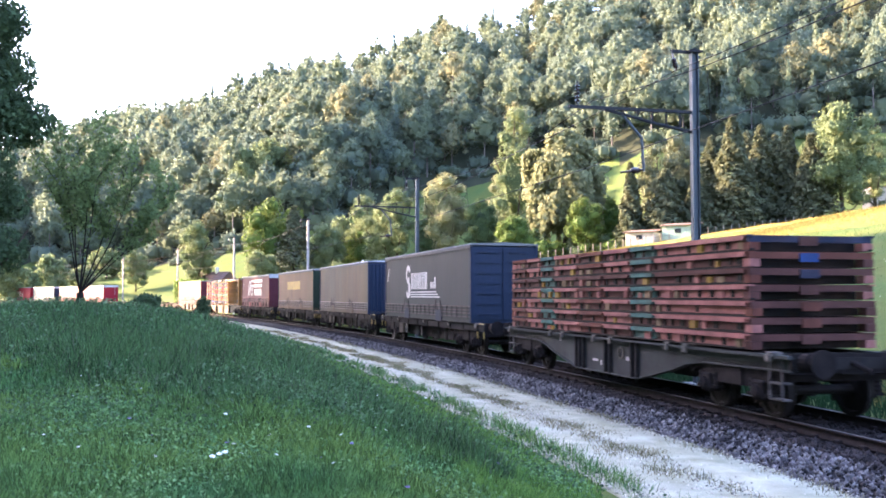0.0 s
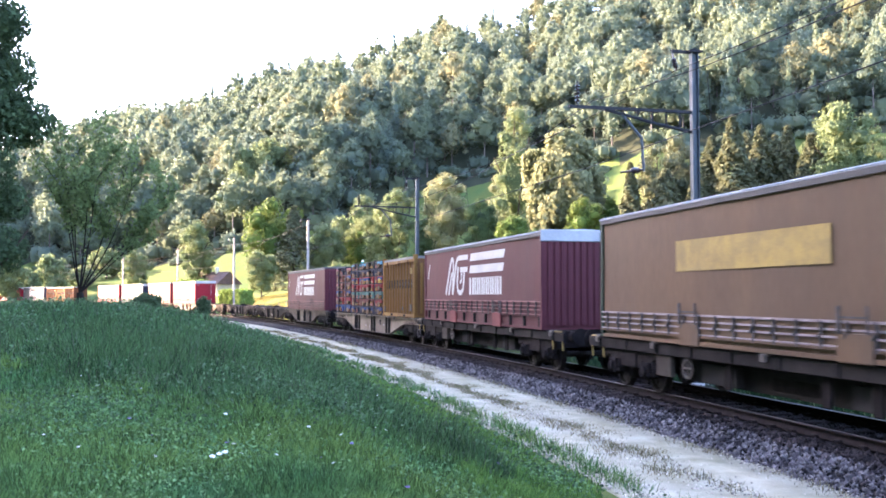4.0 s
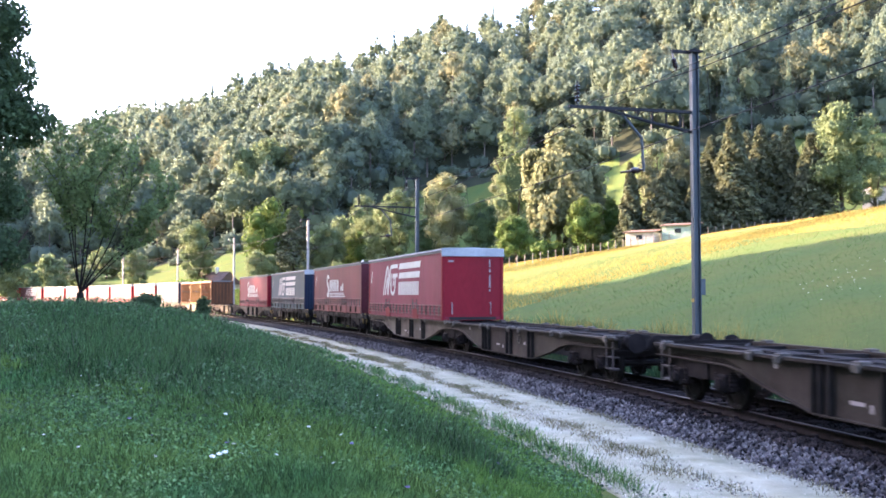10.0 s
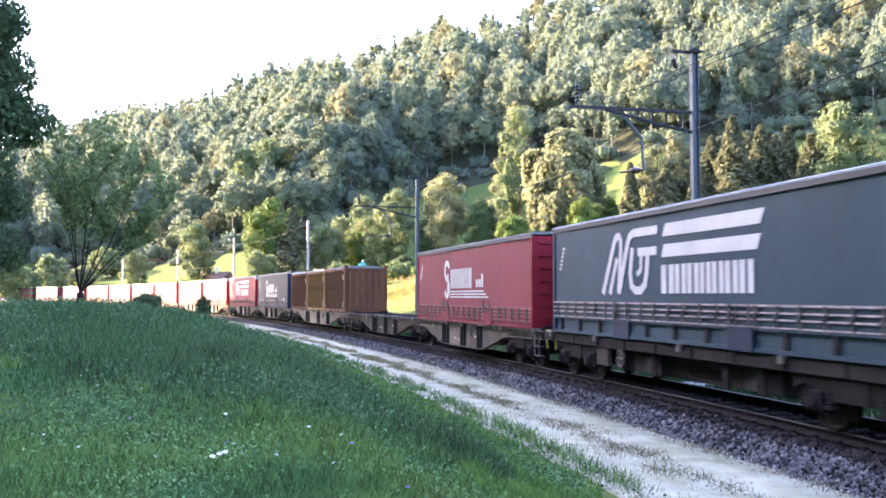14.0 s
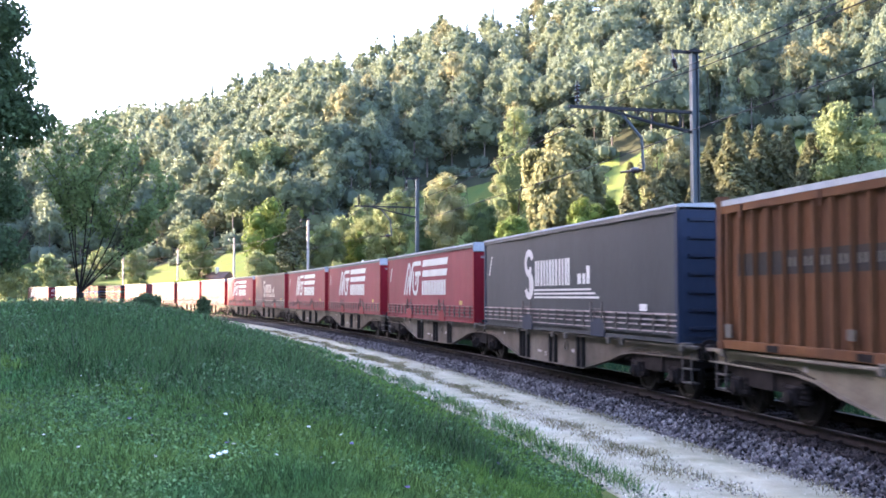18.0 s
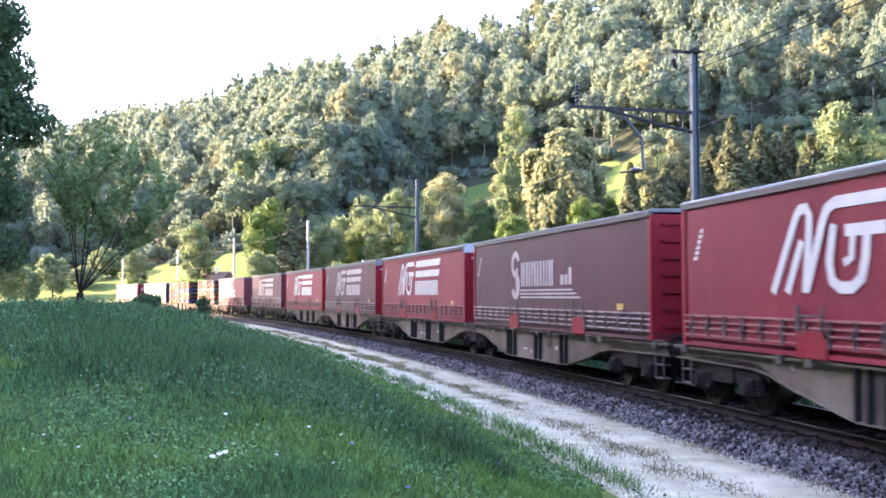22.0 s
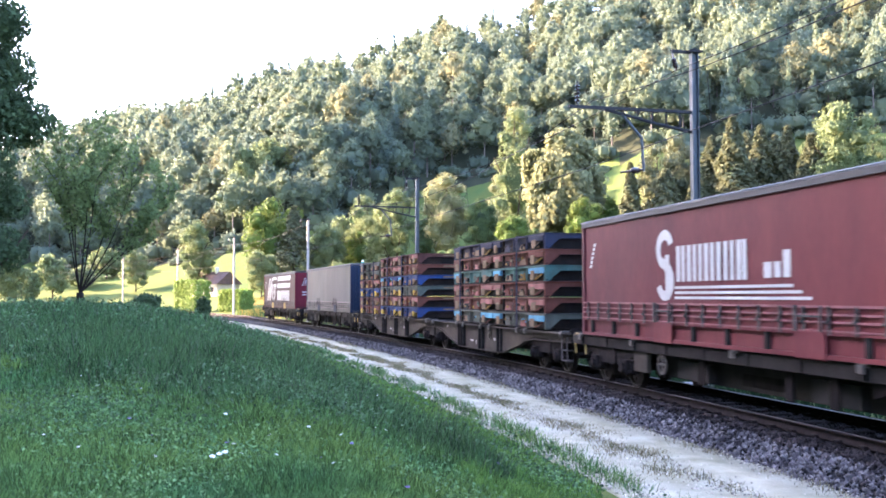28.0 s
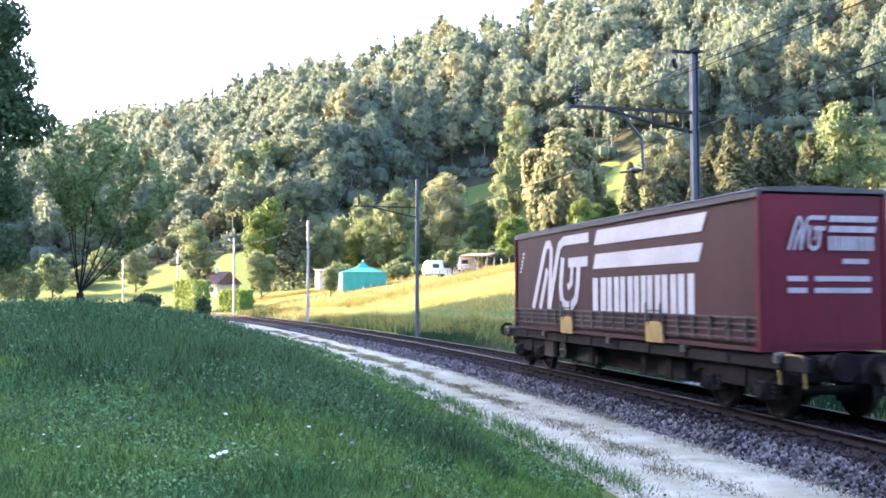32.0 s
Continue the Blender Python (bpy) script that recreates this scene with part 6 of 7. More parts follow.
        part("lift_bracket", cached("lbr", lambda: Build().box(-0.36, -0.3, -w - 0.06, -w - 0.026, z0 + 0.4, z0 + 0.8).box(0.3, 0.34, -w - 0.05, -w - 0.026, z0 + 0.4, z0 + 0.8).box(-0.36, 0.34, -w - 0.048, -w - 0.03, z0 + 0.62, z0 + 0.65).mesh("lift_bracket", M["strap"])), None, t, m=pose(x, 0, 0))

    def endwall(s):
        b = Build().box(s * (h - 0.06), s * h, -w + 0.1, w - 0.1, z0, top - 0.1)
        return b.mesh("end_wall", E)

    for s in (1, -1):
        ew = part("end_wall", cached(("end", round(L, 1), end, s, top), lambda: endwall(s)), None, t)
        for yy in (-1, 1):
            part("corner_post", cached(("endpost", end, top, "corner"), lambda: Build().box(-0.075, 0.075, -0.0525, 0.0525, z0, top - 0.12, 0.006).mesh("corner_post", E)), None, ew, m=pose(s * (h - 0.045), yy * (w - 0.0475), 0))
        if end_style == "ribs":
            rib = cached(("endrib", end, top), lambda: Build().prism([(0, -0.07), (0.045, -0.045), (0.045, 0.045), (0, 0.07)], z0 + 0.12, top - 0.2, "z").mesh("rib", E))
            for k in range(11):
                part("rib", rib, None, ew, m=pose(s * h, -w + 0.25 + (2 * w - 0.5) * k / 10, 0, 0, 0, 0 if s > 0 else 180))
        elif end_style == "bars":
            part("centre_post", cached(("endpost", end, top), lambda: Build().box(0, 0.05, -0.06, 0.06, z0 + 0.1, top - 0.15).mesh("centre_post", E)), None, ew, m=pose(s * h, 0, 0, 0, 0, 0 if s > 0 else 180))
            bar = cached(("endbar", end), lambda: Build().box(0, 0.05, -0.41, 0.41, -0.03, 0.03).mesh("cross_bar", E))
            for k in range(7):
                for yy in (-0.59, 0.59):
                    part("cross_bar", bar, None, ew, m=pose(s * h, yy, z0 + 0.3 + (top - z0 - 0.6) * k / 6, 0, 0, 0 if s > 0 else 180))
        elif end_style == "rods":
            for yy in (-0.85, 0.72):
                part("grab_handle", cached("grab", lambda: Build().pipe([(0.0, 0, 0), (0.05, 0, 0.03), (0.05, 0, 0.42), (0.0, 0, 0.45)], 0.018).mesh("grab_handle", M["hem"])), None, ew, m=pose(s * h, yy * s, z0 + 0.24, 0, 0, 0 if s > 0 else 180))
            part("lower_slot", cached("endslot", lambda: Build().box(0, 0.012, -0.95, 0.95, z0 + 0.02, z0 + 0.13).mesh("lower_slot", M["frame_black"])), None, ew, m=pose(s * h, 0, 0, 0, 0, 0 if s > 0 else 180))
            for k, (za, zb) in enumerate(((2.25, 2.33), (2.4, 2.9), (3.0, 3.12), (3.2, 3.5))):
                part("writing_bar", cached(("endtext", k), lambda: Build().box(0, 0.006, -0.03, 0.03, za, zb).mesh("writing_bar", M["hem"])), None, ew, m=pose(s * h, 0.7 * s, 0, 0, 0, 0 if s > 0 else 180))
            part("plate", cached("endplate", lambda: Build().box(0, 0.008, -0.11, 0.11, 3.38, 3.46).mesh("plate", M["hem"])), None, ew, m=pose(s * h, -0.88 * s, 0, 0, 0, 0 if s > 0 else 180))
    rp = [(-w - 0.02, top - 0.055), (-w - 0.025, top - 0.02), (-w + 0.06, top + 0.01), (0, top + 0.06), (w - 0.06, top + 0.01), (w + 0.025, top - 0.02), (w + 0.02, top - 0.055)]
    for s in (-1, 1):
        part("roof_rail", cached(("rrail", round(L, 1), s, top), lambda: Build().box(-h - 0.02, h + 0.02, s * (w - 0.06), s * (w + 0.015), top - 0.15, top - 0.055).mesh("roof_rail", M["tarp_dark"])), None, t)
    part("roof", cached(("roof", round(L, 1), roofm, top), lambda: Build().prism(rp, -h - 0.03, h + 0.04, "x").mesh("roof", M[roofm])), None, t)
    if wh:
        part("end_hood", cached(("hood", round(L, 1), roofm, top), lambda: Build().box(h + 0.0, h + 0.07, -w - 0.03, w + 0.03, top - 0.30, top + 0.03, 0.02).mesh("end_hood", M[roofm])), None, t)
    if logo:
        key = ("logo", logo, mark)
        if key not in CACHE:
            CACHE[key] = chevron_logo(M[mark]) if logo == "chevron" else curl_logo(M[mark])
        x0, zz, k = (-3.55, 2.12, 1.0) if logo == "chevron" else (-2.75, 1.95, 1.0)
        if scale != 1:
            x0, zz = -5.2, 1.72
        for nm, me in CACHE[key]:
            part(nm, me, None, t, m=Matrix.Translation((x0, 0, zz)) @ Matrix.Diagonal((1.43 if scale != 1 else 1.0, 1, scale, 1)))
        for k in range(6):
            part("side_mark", cached(("side_mark", mark), lambda: bar_at(Build(), 0, 0.13, 0, 0.07, -1.236, skew=0.04).mesh("side_mark", M[mark])), None, t, m=pose(-h + 0.45 + 0.052 * k, 0, 2.75 + 0.102 * k))
    MOVERS.append((t, q, h - 2))
    return t


def bulk_box(q, L, mk, label, roofm="tarp_roof", band=True, top=3.78, panel="panel_orange", n=11):
    """A ribbed twenty-foot steel bulk container with a dark band of marks."""
    t = thing("bulk_container", label, "container", "ribbed containers on the train")
    h, w = L / 2 - 0.03, 1.25
    z0 = DECK + 0.01
    part("body", cached(("bulk", panel, round(L, 1)), lambda: Build().box(-h, h, -w + 0.07, w - 0.07, z0 + 0.12, top - 0.12).mesh("body", M[panel])), None, t)
    for nm, za, zb in (("bottom_rail", z0, z0 + 0.16), ("top_rail", top - 0.24, top - 0.1)):
        part(nm, cached((nm, mk, round(L, 1)), lambda: Build().box(-h, h, -w, w, za, zb, 0.01).mesh(nm, M[mk])), None, t)
    rib = cached(("bulkrib", mk), lambda: Build().prism([(-0.06, -w + 0.07), (0.06, -w + 0.07), (0.03, -w + 0.0), (-0.03, -w + 0.0)], z0 + 0.16, top - 0.24, "z").mesh("rib", M[mk]))
    step = (2 * h - 0.7) / (n - 1)
    for k in range(n):
        x = -h + 0.35 + step * k
        part("rib", rib, None, t, m=pose(x, 0, 0))
        part("rib", rib, None, t, m=pose(x, 0, 0, 0, 0, 180))
    for s in (-1, 1):
        for y in (-1, 1):
            part("corner_post", cached(("bulkpost", mk), lambda: Build().box(-0.09, 0.09, -0.08, 0.08, z0, top + 0.06, 0.012).box(-0.1, 0.1, -0.09, 0.09, z0 - 0.005, z0 + 0.12).box(-0.1, 0.1, -0.09, 0.09, top - 0.04, top + 0.08).mesh("corner_post", M["post_brown" if mk == "yel_rust" else mk])), None, t, m=pose(s * (h - 0.09), y * (w - 0.07), 0))
    for s in (-1, 1):
        dr = part("end_door", cached(("bulkdoor", mk, s), lambda: Build().box(s * (h - 0.02), s * (h + 0.02), -w + 0.16, w - 0.16, z0 + 0.1, top - 0.15).mesh("end_door", M[panel])), None, t)
        for k in range(6):
            y = -w + 0.3 + (2 * w - 0.6) * k / 5
            part("door_rib", cached(("doorrib", mk), lambda: Build().box(0, 0.035, -0.05, 0.05, z0 + 0.2, top - 0.3).mesh("door_rib", M[mk])), None, dr, m=pose(s * (h + 0.02), y, 0, 0, 0, 0 if s > 0 else 180))
    part("roof_cover", cached(("bulkroof", roofm), lambda: Build().prism([(-w, top - 0.1), (-w, top), (0, top + 0.08), (w, top), (w, top - 0.1)], -h + 0.2, h - 0.2, "x").mesh("roof_cover", M[roofm])), None, t)
    if band:
        wd = step - 0.126
        for k in range(1, n - 1):
            x = -h + 0.35 + step * k + 0.063
            part("dark_band", cached(("bulkband", round(wd, 2)), lambda: bar_at(Build(), 0, wd, 2.42, 2.8, -w + 0.066, 0.004).mesh("dark_band", M["band"])), None, t, "faded dark painted band", m=pose(x, 0, 0))
            part("dark_band", cached("ribband", lambda: bar_at(Build(), -0.03, 0.03, 2.42, 2.8, -w - 0.001, 0.003).mesh("dark_band", M["band"])), None, t, "faded dark painted band", m=pose(x - 0.063, 0, 0))
            if k > 3:
                for dx, wx in ((0.05, 0.07), (0.2, 0.1)):
                    part("writing_bar", cached(("bulkmark", wx), lambda: bar_at(Build(), 0, wx, 2.54, 2.69, -w + 0.061, 0.003).mesh("writing_bar", M["mark_dim"])), None, t, m=pose(x + dx, 0, 0))
    for x in (-1.2, 1.2):
        part("fork_pocket", cached("fork", lambda: Build().box(-0.18, 0.18, -w - 0.004, -w + 0.02, z0 + 0.02, z0 + 0.13).mesh("fork_pocket", M["bogie"])), None, t, m=pose(x, 0, 0))
    for x, z, a, c, mt in ((h - 0.62, z0 + 0.28, 0.18, 0.3, "buff_steel"), (0.9, z0 + 0.3, 0.1, 0.16, "buff_steel"), (h - 0.55, top - 0.75, 0.14, 0.26, "yellow"), (-h + 0.4, z0 + 0.2, 0.12, 0.24, "buff_steel")):
        part("plate", cached(("bulkplate", mt, a), lambda: Build().box(-a, a, -w - 0.012, -w + 0.012, 0, c, 0.006).mesh("plate", M[mt])), None, t, m=pose(x, 0, z))
    for x in (-h + 0.9, 0.2, h - 1.1):
        part("roof_hook", cached("bulkhook", lambda: Build().box(-0.03, 0.03, -w - 0.03, -w + 0.01, top - 0.36, top - 0.12, 0.01).mesh("roof_hook", M["post_brown"])), None, t, m=pose(x, 0, 0))
    MOVERS.append((t, q, 2.0))
    return t


def rack(q, L, z, hh, col, acc, block, rs, label, seg=()):
    """One folded flat rack of a stack: flanges, webs and gussets along the sides, lugs with blocks, arched end beams."""
    t = thing("flat_rack", label, "flat rack", "stacked flat racks on the train")
    h, w = L / 2, 1.22
    C, A, B, dark = FR[col], FR[acc], FR[block], FR["dark"]
    q_ = random.Random(rs * 31 + int(abs(q) * 10))
    for s in (-1, 1):
        part("side_beam", Build().box(-h, h, s * (w - 0.09), s * (w + 0.025), z + hh * 0.88, z + hh), C, t)
        # near-black lip draws the shade line between stacked racks
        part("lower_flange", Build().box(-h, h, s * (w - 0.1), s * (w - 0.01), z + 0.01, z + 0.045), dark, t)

    def plate(name, x0, x1, f0, f1, mt, proud, bev=0.0):
        part(name, Build().box(x0, x1, -w - proud, -w + 0.085, z + hh * f0, z + hh * f1, bev), mt, t)

    if seg:
        for f0, f1, cc in seg:
            x0, x1 = -h + f0 * L, -h + f1 * L
            c2 = cc if cc == "teal" or col != "maroon" else "maroon"
            # lower half mostly maroon: its shade is put into the colour
            plate("web_panel", x0, x1, 0.10, 0.62, FR[c2 if q_.random() < 0.45 else "maroon"], -0.045)
            plate("flange_section", x0, x1, 0.68, 1.0, FR[c2], 0.032)
            x = x0
            while x < x1 - 0.15:
                k = q_.random()
                wd = q_.uniform(0.1, 0.3)
                if k < 0.45:
                    # near-black plate in place of a shaded slot
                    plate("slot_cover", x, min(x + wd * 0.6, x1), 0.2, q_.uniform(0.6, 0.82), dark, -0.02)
                elif k < 0.75:
                    plate("gusset", x, min(x + wd, x1), 0.12, q_.uniform(0.5, 0.8), FR[q_.choice(["buff", "pink_red", "ochre", "pink_red"])], 0.0)
                x += wd + q_.uniform(0.1, 0.35)
    else:
        n = max(1, round(L / 4.7))
        for u in range(n):
            x0 = -h + L * u / n
            ul = L / n
            for e0, e1, bx in ((0.01, 0.17, 0.035), (0.72, 0.985, 0.74)):
                plate("end_lug", x0 + e0 * ul, x0 + e1 * ul, 0.5, 0.86, A if q_.random() < 0.75 else C, 0.03, 0.01)
                x = x0 + (bx + q_.uniform(0.0, 0.05)) * ul
                plate("corner_block", x, x + q_.uniform(0.3, 0.4), q_.uniform(0.05, 0.14), q_.uniform(0.6, 0.72), B if q_.random() < 0.5 else FR["buff"], 0.05, 0.02)
                plate("lock_plate", x0 + (e0 + 0.06) * ul, x0 + (e0 + 0.10) * ul, 0.1, 0.5, C, 0.0)
            for f in (0.215, 0.43, 0.455, 0.68):
                plate("post", x0 + f * ul - 0.025, x0 + f * ul + 0.025, 0.06, 0.88, dark if f < 0.4 else C, 0.012)
            for a_, b_ in ((0.185, 0.42), (0.465, 0.71)):
                xa, xb = x0 + a_ * ul, x0 + b_ * ul
                plate("web_panel", xa, xb, 0.12, 0.86, C if q_.random() < 0.75 else A, -0.055)
                m_ = (xa + xb) / 2 + q_.uniform(-0.1, 0.1)
                gw = q_.uniform(0.14, 0.24)
                gz_ = q_.uniform(0.45, 0.62)
                part("gusset", Build().prism([(m_ - gw * 1.3, z + hh * 0.1), (m_ + gw * 1.3, z + hh * 0.1), (m_ + gw * 0.8, z + hh * gz_), (m_ + gw * 0.2, z + hh * (gz_ - 0.1)), (m_ - gw * 0.7, z + hh * gz_)], -w + 0.02, -w + 0.05), FR[q_.choice(["buff", "ochre", "rust", col, "pink_red", "dark"])], t)
                plate("slot_cover", xb - q_.uniform(0.16, 0.24), xb - 0.04, 0.1, q_.uniform(0.5, 0.75), dark, -0.03)
                for _ in range(3):
                    x = q_.uniform(xa + 0.05, xb - 0.3)
                    f0 = q_.uniform(0.1, 0.45)
                    plate("fitting", x, x + q_.uniform(0.06, 0.22), f0, f0 + q_.uniform(0.1, 0.28), FR[q_.choice(["dark", "dark", "buff", "ochre", "grey_green", acc])], q_.uniform(-0.03, 0.0))
            part("lock_handle", Build().tube((x0 + 0.86 * ul, -w - 0.05, z + hh * 0.12), (x0 + 0.96 * ul, -w - 0.03, z + hh * 0.42), 0.025), FR[q_.choice(["rust", "ochre", "dark"])], t)
    h += 0.09 * (q_.random() - 0.5) if seg else 0
    if seg:
        for s in (-1, 1):
            eb = part("end_beam", Build().box(s * (h - 0.1), s * h, -w, w, z + hh * 0.55, z + hh * 0.97) if s > 0 else Build().box(-h, -h + 0.1, -w, w, z + hh * 0.55, z + hh * 0.97), FR["maroon"] if col == "pink_red" else C, t)
            for yy in (-w + 0.1, w - 0.1):
                part("corner_block", Build().box(min(s * (h - 0.2), s * (h + 0.02)), max(s * (h - 0.2), s * (h + 0.02)), yy - 0.1, yy + 0.1, z + hh * 0.05, z + hh * 0.54), FR[q_.choice(["rust", "pink_red", "maroon"])], eb)
            part("end_plate", Build().box(min(s * h, s * (h + 0.03)), max(s * h, s * (h + 0.03)), -0.25, 0.12, z + hh * 0.35, z + hh * 0.9), FR[q_.choice(["teal", "navy", "rust", "maroon", "blue"])], eb)
    e = [(-w, z), (-w + 0.12, z), (-w + 0.24, z + hh * 0.25), (-w + 0.46, z + hh * 0.66), (w - 0.46, z + hh * 0.66), (w - 0.24, z + hh * 0.25), (w - 0.12, z), (w, z), (w, z + hh * 0.985), (-w, z + hh * 0.985)]
    for s in () if seg else (-1, 1):
        eb = part("end_beam", Build().prism(e, s * (h - 0.12), s * (h + 0.0), "x"), C, t)
        part("flange", Build().box(s * (h - 0.02), s * (h + 0.035), -w, w, z + hh * 0.93, z + hh * 0.985), C, eb)
    if not seg:
        part("writing_bar", Build().box(h, h + 0.008, -0.1, 0.55, z + hh * 0.74, z + hh * 0.88), FR["buff"], t)
    # solid near-black core imitates the shade inside the rack
    part("shade_core", Build().box(-h + 0.3, h - 0.3, -w + 0.13, w - 0.13, z + hh * 0.02, z + hh * 0.97), dark, t)
    MOVERS.append((t, q, max(0.8, h - 2)))
    return t


def stack(q0, q1, cols, z0=DECK + 0.02, hh=0.45, blocks=("buff",), accs=("ochre",), lab="folded steel flat rack in a stack", post=None, seg=()):
    L, q = q1 - q0, (q0 + q1) / 2
    for i, c in enumerate(cols):
        rack(q, L, z0 + i * hh, hh * 0.98, c, accs[i % len(accs)], blocks[i % len(blocks)], i, c.replace("_", " ") + " painted " + lab, seg=seg)
    zt = z0 + len(cols) * hh
    for f in (post or ()):
        st = thing("lashing_strap", "dark blue lashing strap round the stacked flat racks", "strap", "lashing straps on the train")
        part("strap", Build().box(-0.045, 0.045, -1.285, -1.265, z0, zt + 0.02).box(-0.045, 0.045, -1.285, 1.285, zt, zt + 0.02), FR["navy"], st, m=pose(-L / 2 + f * L, 0, 0))
        MOVERS.append((st, q, max(0.8, L / 2 - 2)))


# ---- the loads and wagons, from the front of the train to its end ----
MAG = "curtain-sided swap body with pale emblem on a rail wagon"
fish_wagon(-270.7, 15.4, steel="frame_charcoal", label="charcoal flat container wagon with deep fish-belly sills on bogies")
stack(-277.3, -263.9, ["pink_red", "pink_red", "pink_red", "pink_red", "maroon", "rust", "navy"], hh=0.285, blocks=("rust", "ochre"), accs=("teal", "ochre", "rust"), lab="low steel frame in a flat stack", seg=((0.01, 0.10, "rust"), (0.11, 0.19, "pink_red"), (0.2, 0.27, "teal"), (0.28, 0.40, "pink_red"), (0.41, 0.52, "rust"), (0.53, 0.63, "pink_red"), (0.64, 0.72, "teal"), (0.73, 0.99, "pink_red")))
low_wagon(-252.6, 16.4)
swap_body(-252.6, 13.7, "c_dark", "e_blue", "tarp_roof", "curl", "mark_white", "dark grey " + MAG, "bars", pocket="e_blue", wh=False)
low_wagon(-235.1, 16.2)
swap_body(-235.1, 13.6, "c_brown", "e_blue", "tarp_white", None, "mark_white", "grey-brown curtain-sided swap body with blue end on rail wagon", "ribs", wh=False)
low_wagon(-219.0, 15.6)
sb = swap_body(-219.1, 13.7, "c_orange", "e_green", "tarp_white", None, "mark_white", "weathered orange-brown curtain-sided swap body with green end, on wagon", "bars", wh=False)
part("painted_panel", bar_at(Build(), -2.9, 2.2, 2.55, 3.15, -1.236), M["yellow"], sb, "faded yellow painted panel")
low_wagon(-201.3, 16.4)
swap_body(-201.3, 13.4, "c_maroon", "e_maroon", "tarp_white", "chevron", "mark_white", "maroon " + MAG, "ribs", pocket="c_brick", low=True)
fish_wagon(-183.8, 19.6, steel="frame_pale", label="pale grey-beige flat container wagon with deep fish-belly sills on bogies")
bulk_box(-189.9, 6.05, "yel_box", "ochre ribbed steel bulk container with rust streaks, on a rail wagon")
stack(-186.6, -179.3, ["navy", "rust", "teal", "red", "red", "navy", "grey_green"], hh=0.385, blocks=("buff", "buff", "buff", "buff", "yellow"), accs=("blue", "red", "teal", "red", "blue", "navy", "sky"), post=(0.15, 0.8))
stack(-179.1, -175.0, ["blue", "red", "rust", "maroon", "rust", "navy"], hh=0.43, blocks=("buff", "buff"), accs=("blue", "pink_red"), post=(0.2, 0.7))
fish_wagon(-164.6, 14.75, joint_rear=True, steel="frame_mid", label="grey-beige flat container wagon with fish-belly sills on bogies")
swap_body(-164.6, 13.5, "c_maroon", "e_maroon", "tarp_roof", "chevron", "mark_white", "maroon " + MAG, "ribs", wh=False)
fish_wagon(-149.8, 14.75, joint_front=True, label="empty flat container wagon with fish-belly sills, deck bare")
fish_wagon(-134.5, 14.75, label="empty flat container wagon with fish-belly sills, deck bare")
fish_wagon(-117.8, 14.75, joint_rear=True, label="empty flat container wagon with fish-belly sills, deck bare")
fish_wagon(-102.9, 14.75, joint_front=True, steel="frame_mid", label="grey-beige flat container wagon with fish-belly sills on bogies")
swap_body(-102.7, 13.5, "c_crimson", "e_red", "tarp_white", "chevron", "mark_white", "crimson " + MAG, "rods", pocket="e_red")
low_wagon(-87.1, 15.7)
swap_body(-87.1, 13.9, "c_brick", "e_maroon", "tarp_roof", "curl", "mark_white", "brick-red " + MAG, "bars", wh=False, low=True)
low_wagon(-69.7, 15.9)
swap_body(-69.7, 13.8, "c_blue", "e_blue", "tarp_white", "chevron", "mark_white", "slate-blue " + MAG, "ribs", pocket="e_blue", low=True)
fish_wagon(-54.2, 14.75, joint_rear=True, steel="frame_mid", label="grey-beige flat container wagon with fish-belly sills on bogies")
swap_body(-54.1, 13.8, "c_red", "e_red", "tarp_roof", "curl", "mark_white", "red " + MAG, "bars", wh=False)
fish_wagon(-39.4, 14.75, joint_front=True, label="empty flat container wagon with fish-belly sills, deck bare")
fish_wagon(-22.2, 19.5, steel="frame_pale", label="pale grey-beige flat container wagon with deep fish-belly sills on bogies")
bulk_box(-28.35, 6.1, "yel_rust", "rust-brown ribbed steel bulk container on a rail wagon", panel="panel_brown", n=13)
bulk_box(-22.25, 6.1, "yel_box", "ochre ribbed steel bulk container with rust streaks, on a rail wagon", "tarp_white")
bulk_box(-16.15, 6.1, "yel_rust", "rust-brown ribbed steel bulk container on a rail wagon", "tarp_white", panel="panel_brown", n=13)
PAIR = ((-4.7, "c_slate", "e_blue", "tarp_white", "curl", "mark_white", "slate-grey ", "bars", "e_blue"), (10.1, "c_red", "e_red", "tarp_white", "chevron", "mark_white", "red ", "rods", "e_red"),
        (25.3, "c_red", "e_red", "tarp_white", "chevron", "mark_white", "red ", "rods", "e_red"), (40.0, "c_red", "e_red", "tarp_white", "chevron", "mark_white", "red ", "rods", "e_red"),
        (55.0, "c_purple", "e_red", "tarp_roof", "curl", "mark_grey", "faded purple-brown ", "bars", "e_red"), (69.7, "c_red", "e_red", "tarp_white", "chevron", "mark_white", "red ", "rods", "e_red"),
        (84.8, "c_purple", "e_red", "tarp_roof", "chevron", "mark_grey", "faded purple-brown ", "rods", "c_red"), (99.4, "c_red", "e_red", "tarp_roof", "chevron", "mark_white", "red ", "bars", "e_red"))
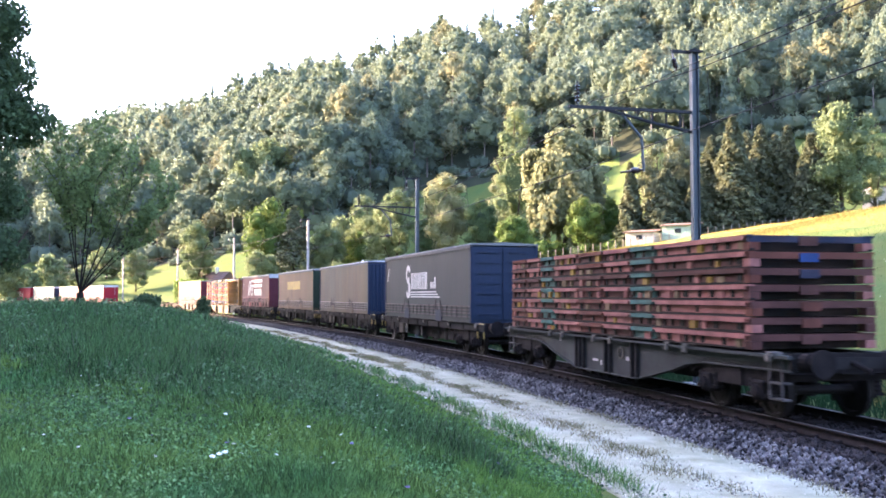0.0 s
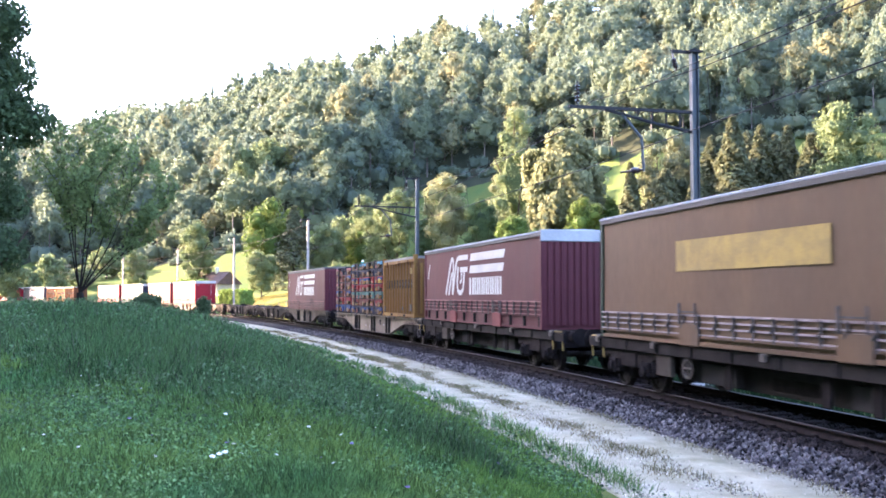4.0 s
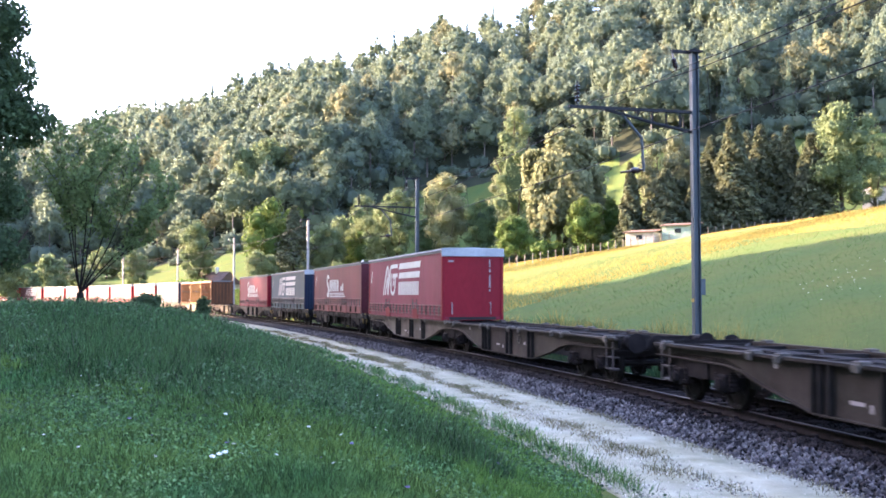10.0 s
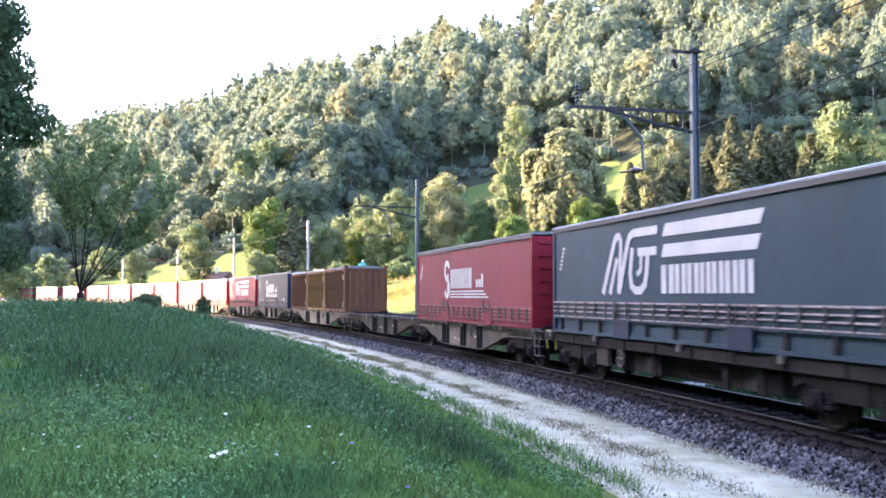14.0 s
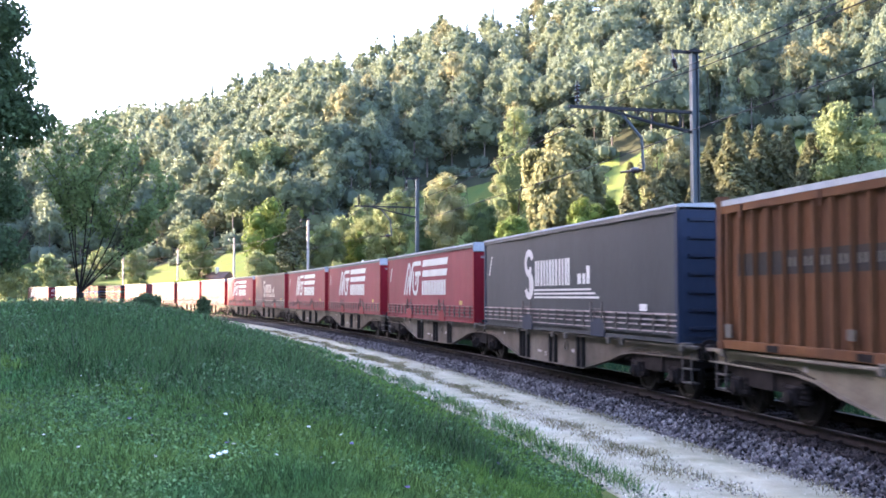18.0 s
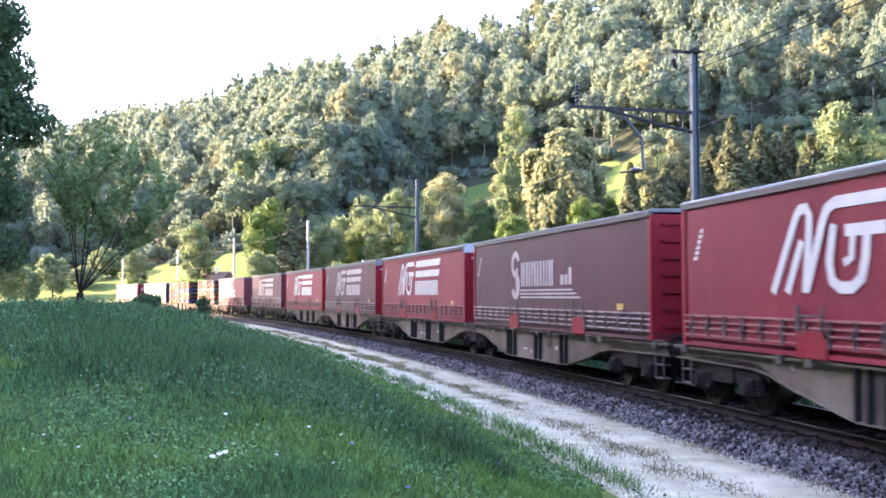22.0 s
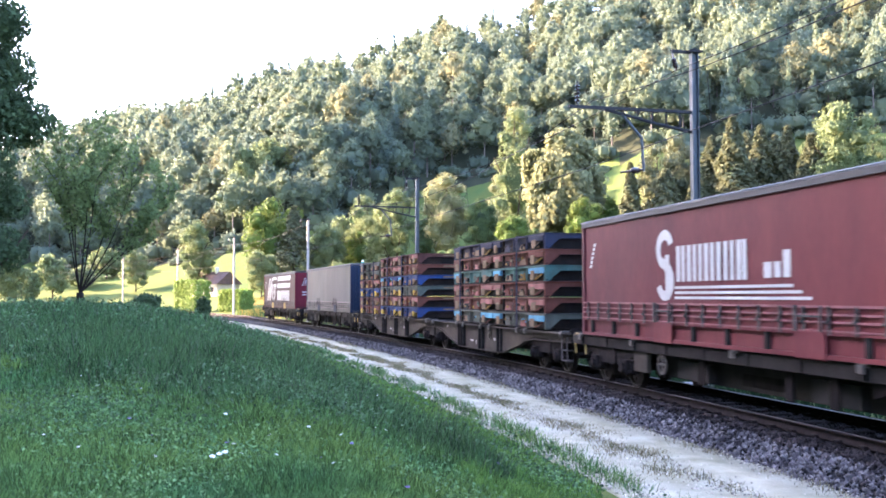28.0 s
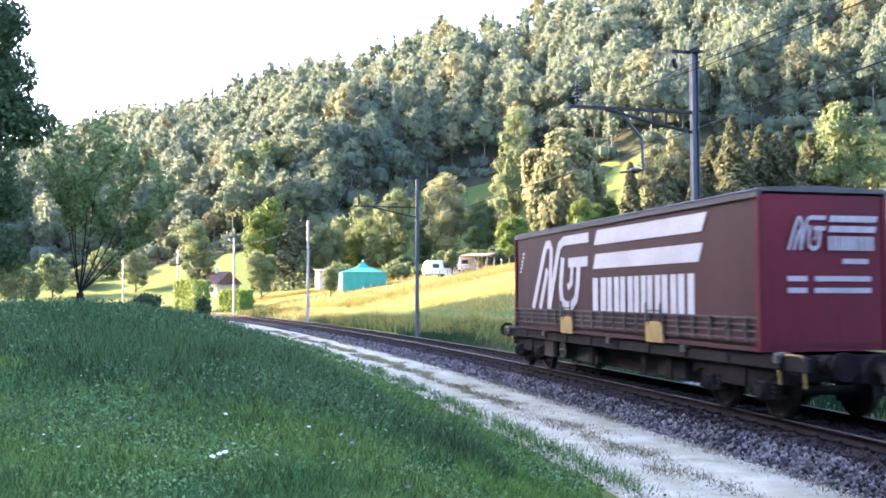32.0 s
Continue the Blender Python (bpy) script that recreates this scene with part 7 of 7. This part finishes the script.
for i, (q, cc, ee, rm, lg, mk, nm, st, pk) in enumerate(PAIR):
    fish_wagon(q, 14.75, joint_rear=i % 2 == 0, joint_front=i % 2 == 1, steel="frame_mid", label="grey-beige flat container wagon with fish-belly sills on bogies")
    sb = swap_body(q, 13.5, cc, ee, rm, lg, mk, nm + MAG, st, pocket=pk, wh=st == "rods")
    part("plate", bar_at(Build(), 5.0, 5.35, 1.75, 1.9, -1.236), M["yellow"] if ee == "e_red" else M["mark_white"], sb, "small yellow plate")
low_wagon(115.1, 15.9)
swap_body(115.1, 13.8, "c_purple", "e_maroon", "tarp_roof", "chevron", "mark_grey", "faded purple-brown " + MAG, "ribs", wh=False, low=True)
low_wagon(132.9, 15.8)
swap_body(132.9, 13.8, "c_brick", "e_maroon", "tarp_roof", "curl", "mark_white", "brick-red " + MAG, "bars", wh=False, low=True)
fish_wagon(148.3, 14.75, joint_rear=True)
stack(142.6, 152.0, ["grey_green", "rust", "rust", "teal", "rust", "navy"], hh=0.45, blocks=("buff", "buff", "buff"), accs=("sky", "pink_red", "pink_red", "sky", "pink_red", "navy"), post=(0.1, 0.76))
fish_wagon(163.1, 14.75, joint_front=True)
stack(157.5, 164.6, ["blue", "rust", "grey_green", "blue", "rust", "maroon"], hh=0.46, blocks=("yellow", "buff", "yellow", "buff"), accs=("blue", "pink_red", "grey_green", "sky", "pink_red", "pink_red"), post=(0.22, 0.62))
stack(164.8, 169.3, ["rust", "maroon", "blue", "rust", "grey_green", "grey_green"], hh=0.44, blocks=("yellow", "buff"), accs=("pink_red", "rust", "blue", "pink_red", "grey_green", "grey_green"), post=(0.2, 0.72))
low_wagon(178.8, 16.8)
swap_body(178.8, 13.8, "c_grey", "e_blue", "tarp_roof", None, "mark_white", "stained light grey curtain-sided swap body with blue end, on wagon", "ribs", pocket="e_blue", wh=False)
low_wagon(197.0, 16.2)
sb = swap_body(196.9, 13.4, "c_chocolate", "e_crimson", "tarp_dark", "chevron", "mark_white", "chocolate-brown curtain-sided swap body with large white emblem on last wagon", "plain", pocket="yellow", scale=1.35, wh=False)
for nm, me in chevron_logo(M["mark_grey"], y=0.0):
    part(nm, me, None, sb, m=Matrix.Translation((6.76, -0.75, 2.85)) @ Matrix.Rotation(math.pi / 2, 4, "Z") @ Matrix.Diagonal((0.25, 1, 0.42, 1)))
for z, y0, y1 in ((2.62, 0.35, 0.85), (2.32, -0.72, -0.35), (2.32, -0.2, 0.9), (2.12, -0.72, -0.35), (2.12, -0.2, 0.9)):
    part("writing_bar", Build().box(6.71, 6.725, y0, y1, z, z + 0.09), M["mark_grey"], sb)


# ---- everything that moves ----
def train_pose(q, half, t):
    s = q - SPEED * (t - 20.0)
    xf, yf, _ = on_track(s - half)
    xr, yr, _ = on_track(s + half)
    return pose(float(xf + xr) / 2, float(yf + yr) / 2, 0, 0, 0, math.degrees(math.atan2(yf - yr, xf - xr)))


def motions():
    times = [i * 1.0 for i in range(33)]
    for ob, q, half in MOVERS:
        walk(ob, [(t, train_pose(q, half, t)) for t in times])
    # the wheels turn while they pass close by
    for ws, q, ax in WHEELS:
        t0 = 20.0 + (q - 48) / SPEED
        t1 = 20.0 + (q - 8) / SPEED
        t0, t1 = max(0.0, t0), min(DURATION, t1)
        rest = pose(ax, 0, 0.455)
        if t1 <= t0 + 0.1:
            continue
        rows = [(0.0, rest)] if t0 > 0.05 else []
        n = int((t1 - t0) * FPS)
        for k in range(n + 1):
            ang = k * math.degrees(SPEED / FPS / 0.455)
            rows.append((t0 + k / FPS, pose(ax, 0, 0.455, 0, ang, 0)))
        if rows[-1][0] < DURATION - 0.05:
            rows.append((DURATION, rows[-1][1]))
        walk(ws, rows)


motions()
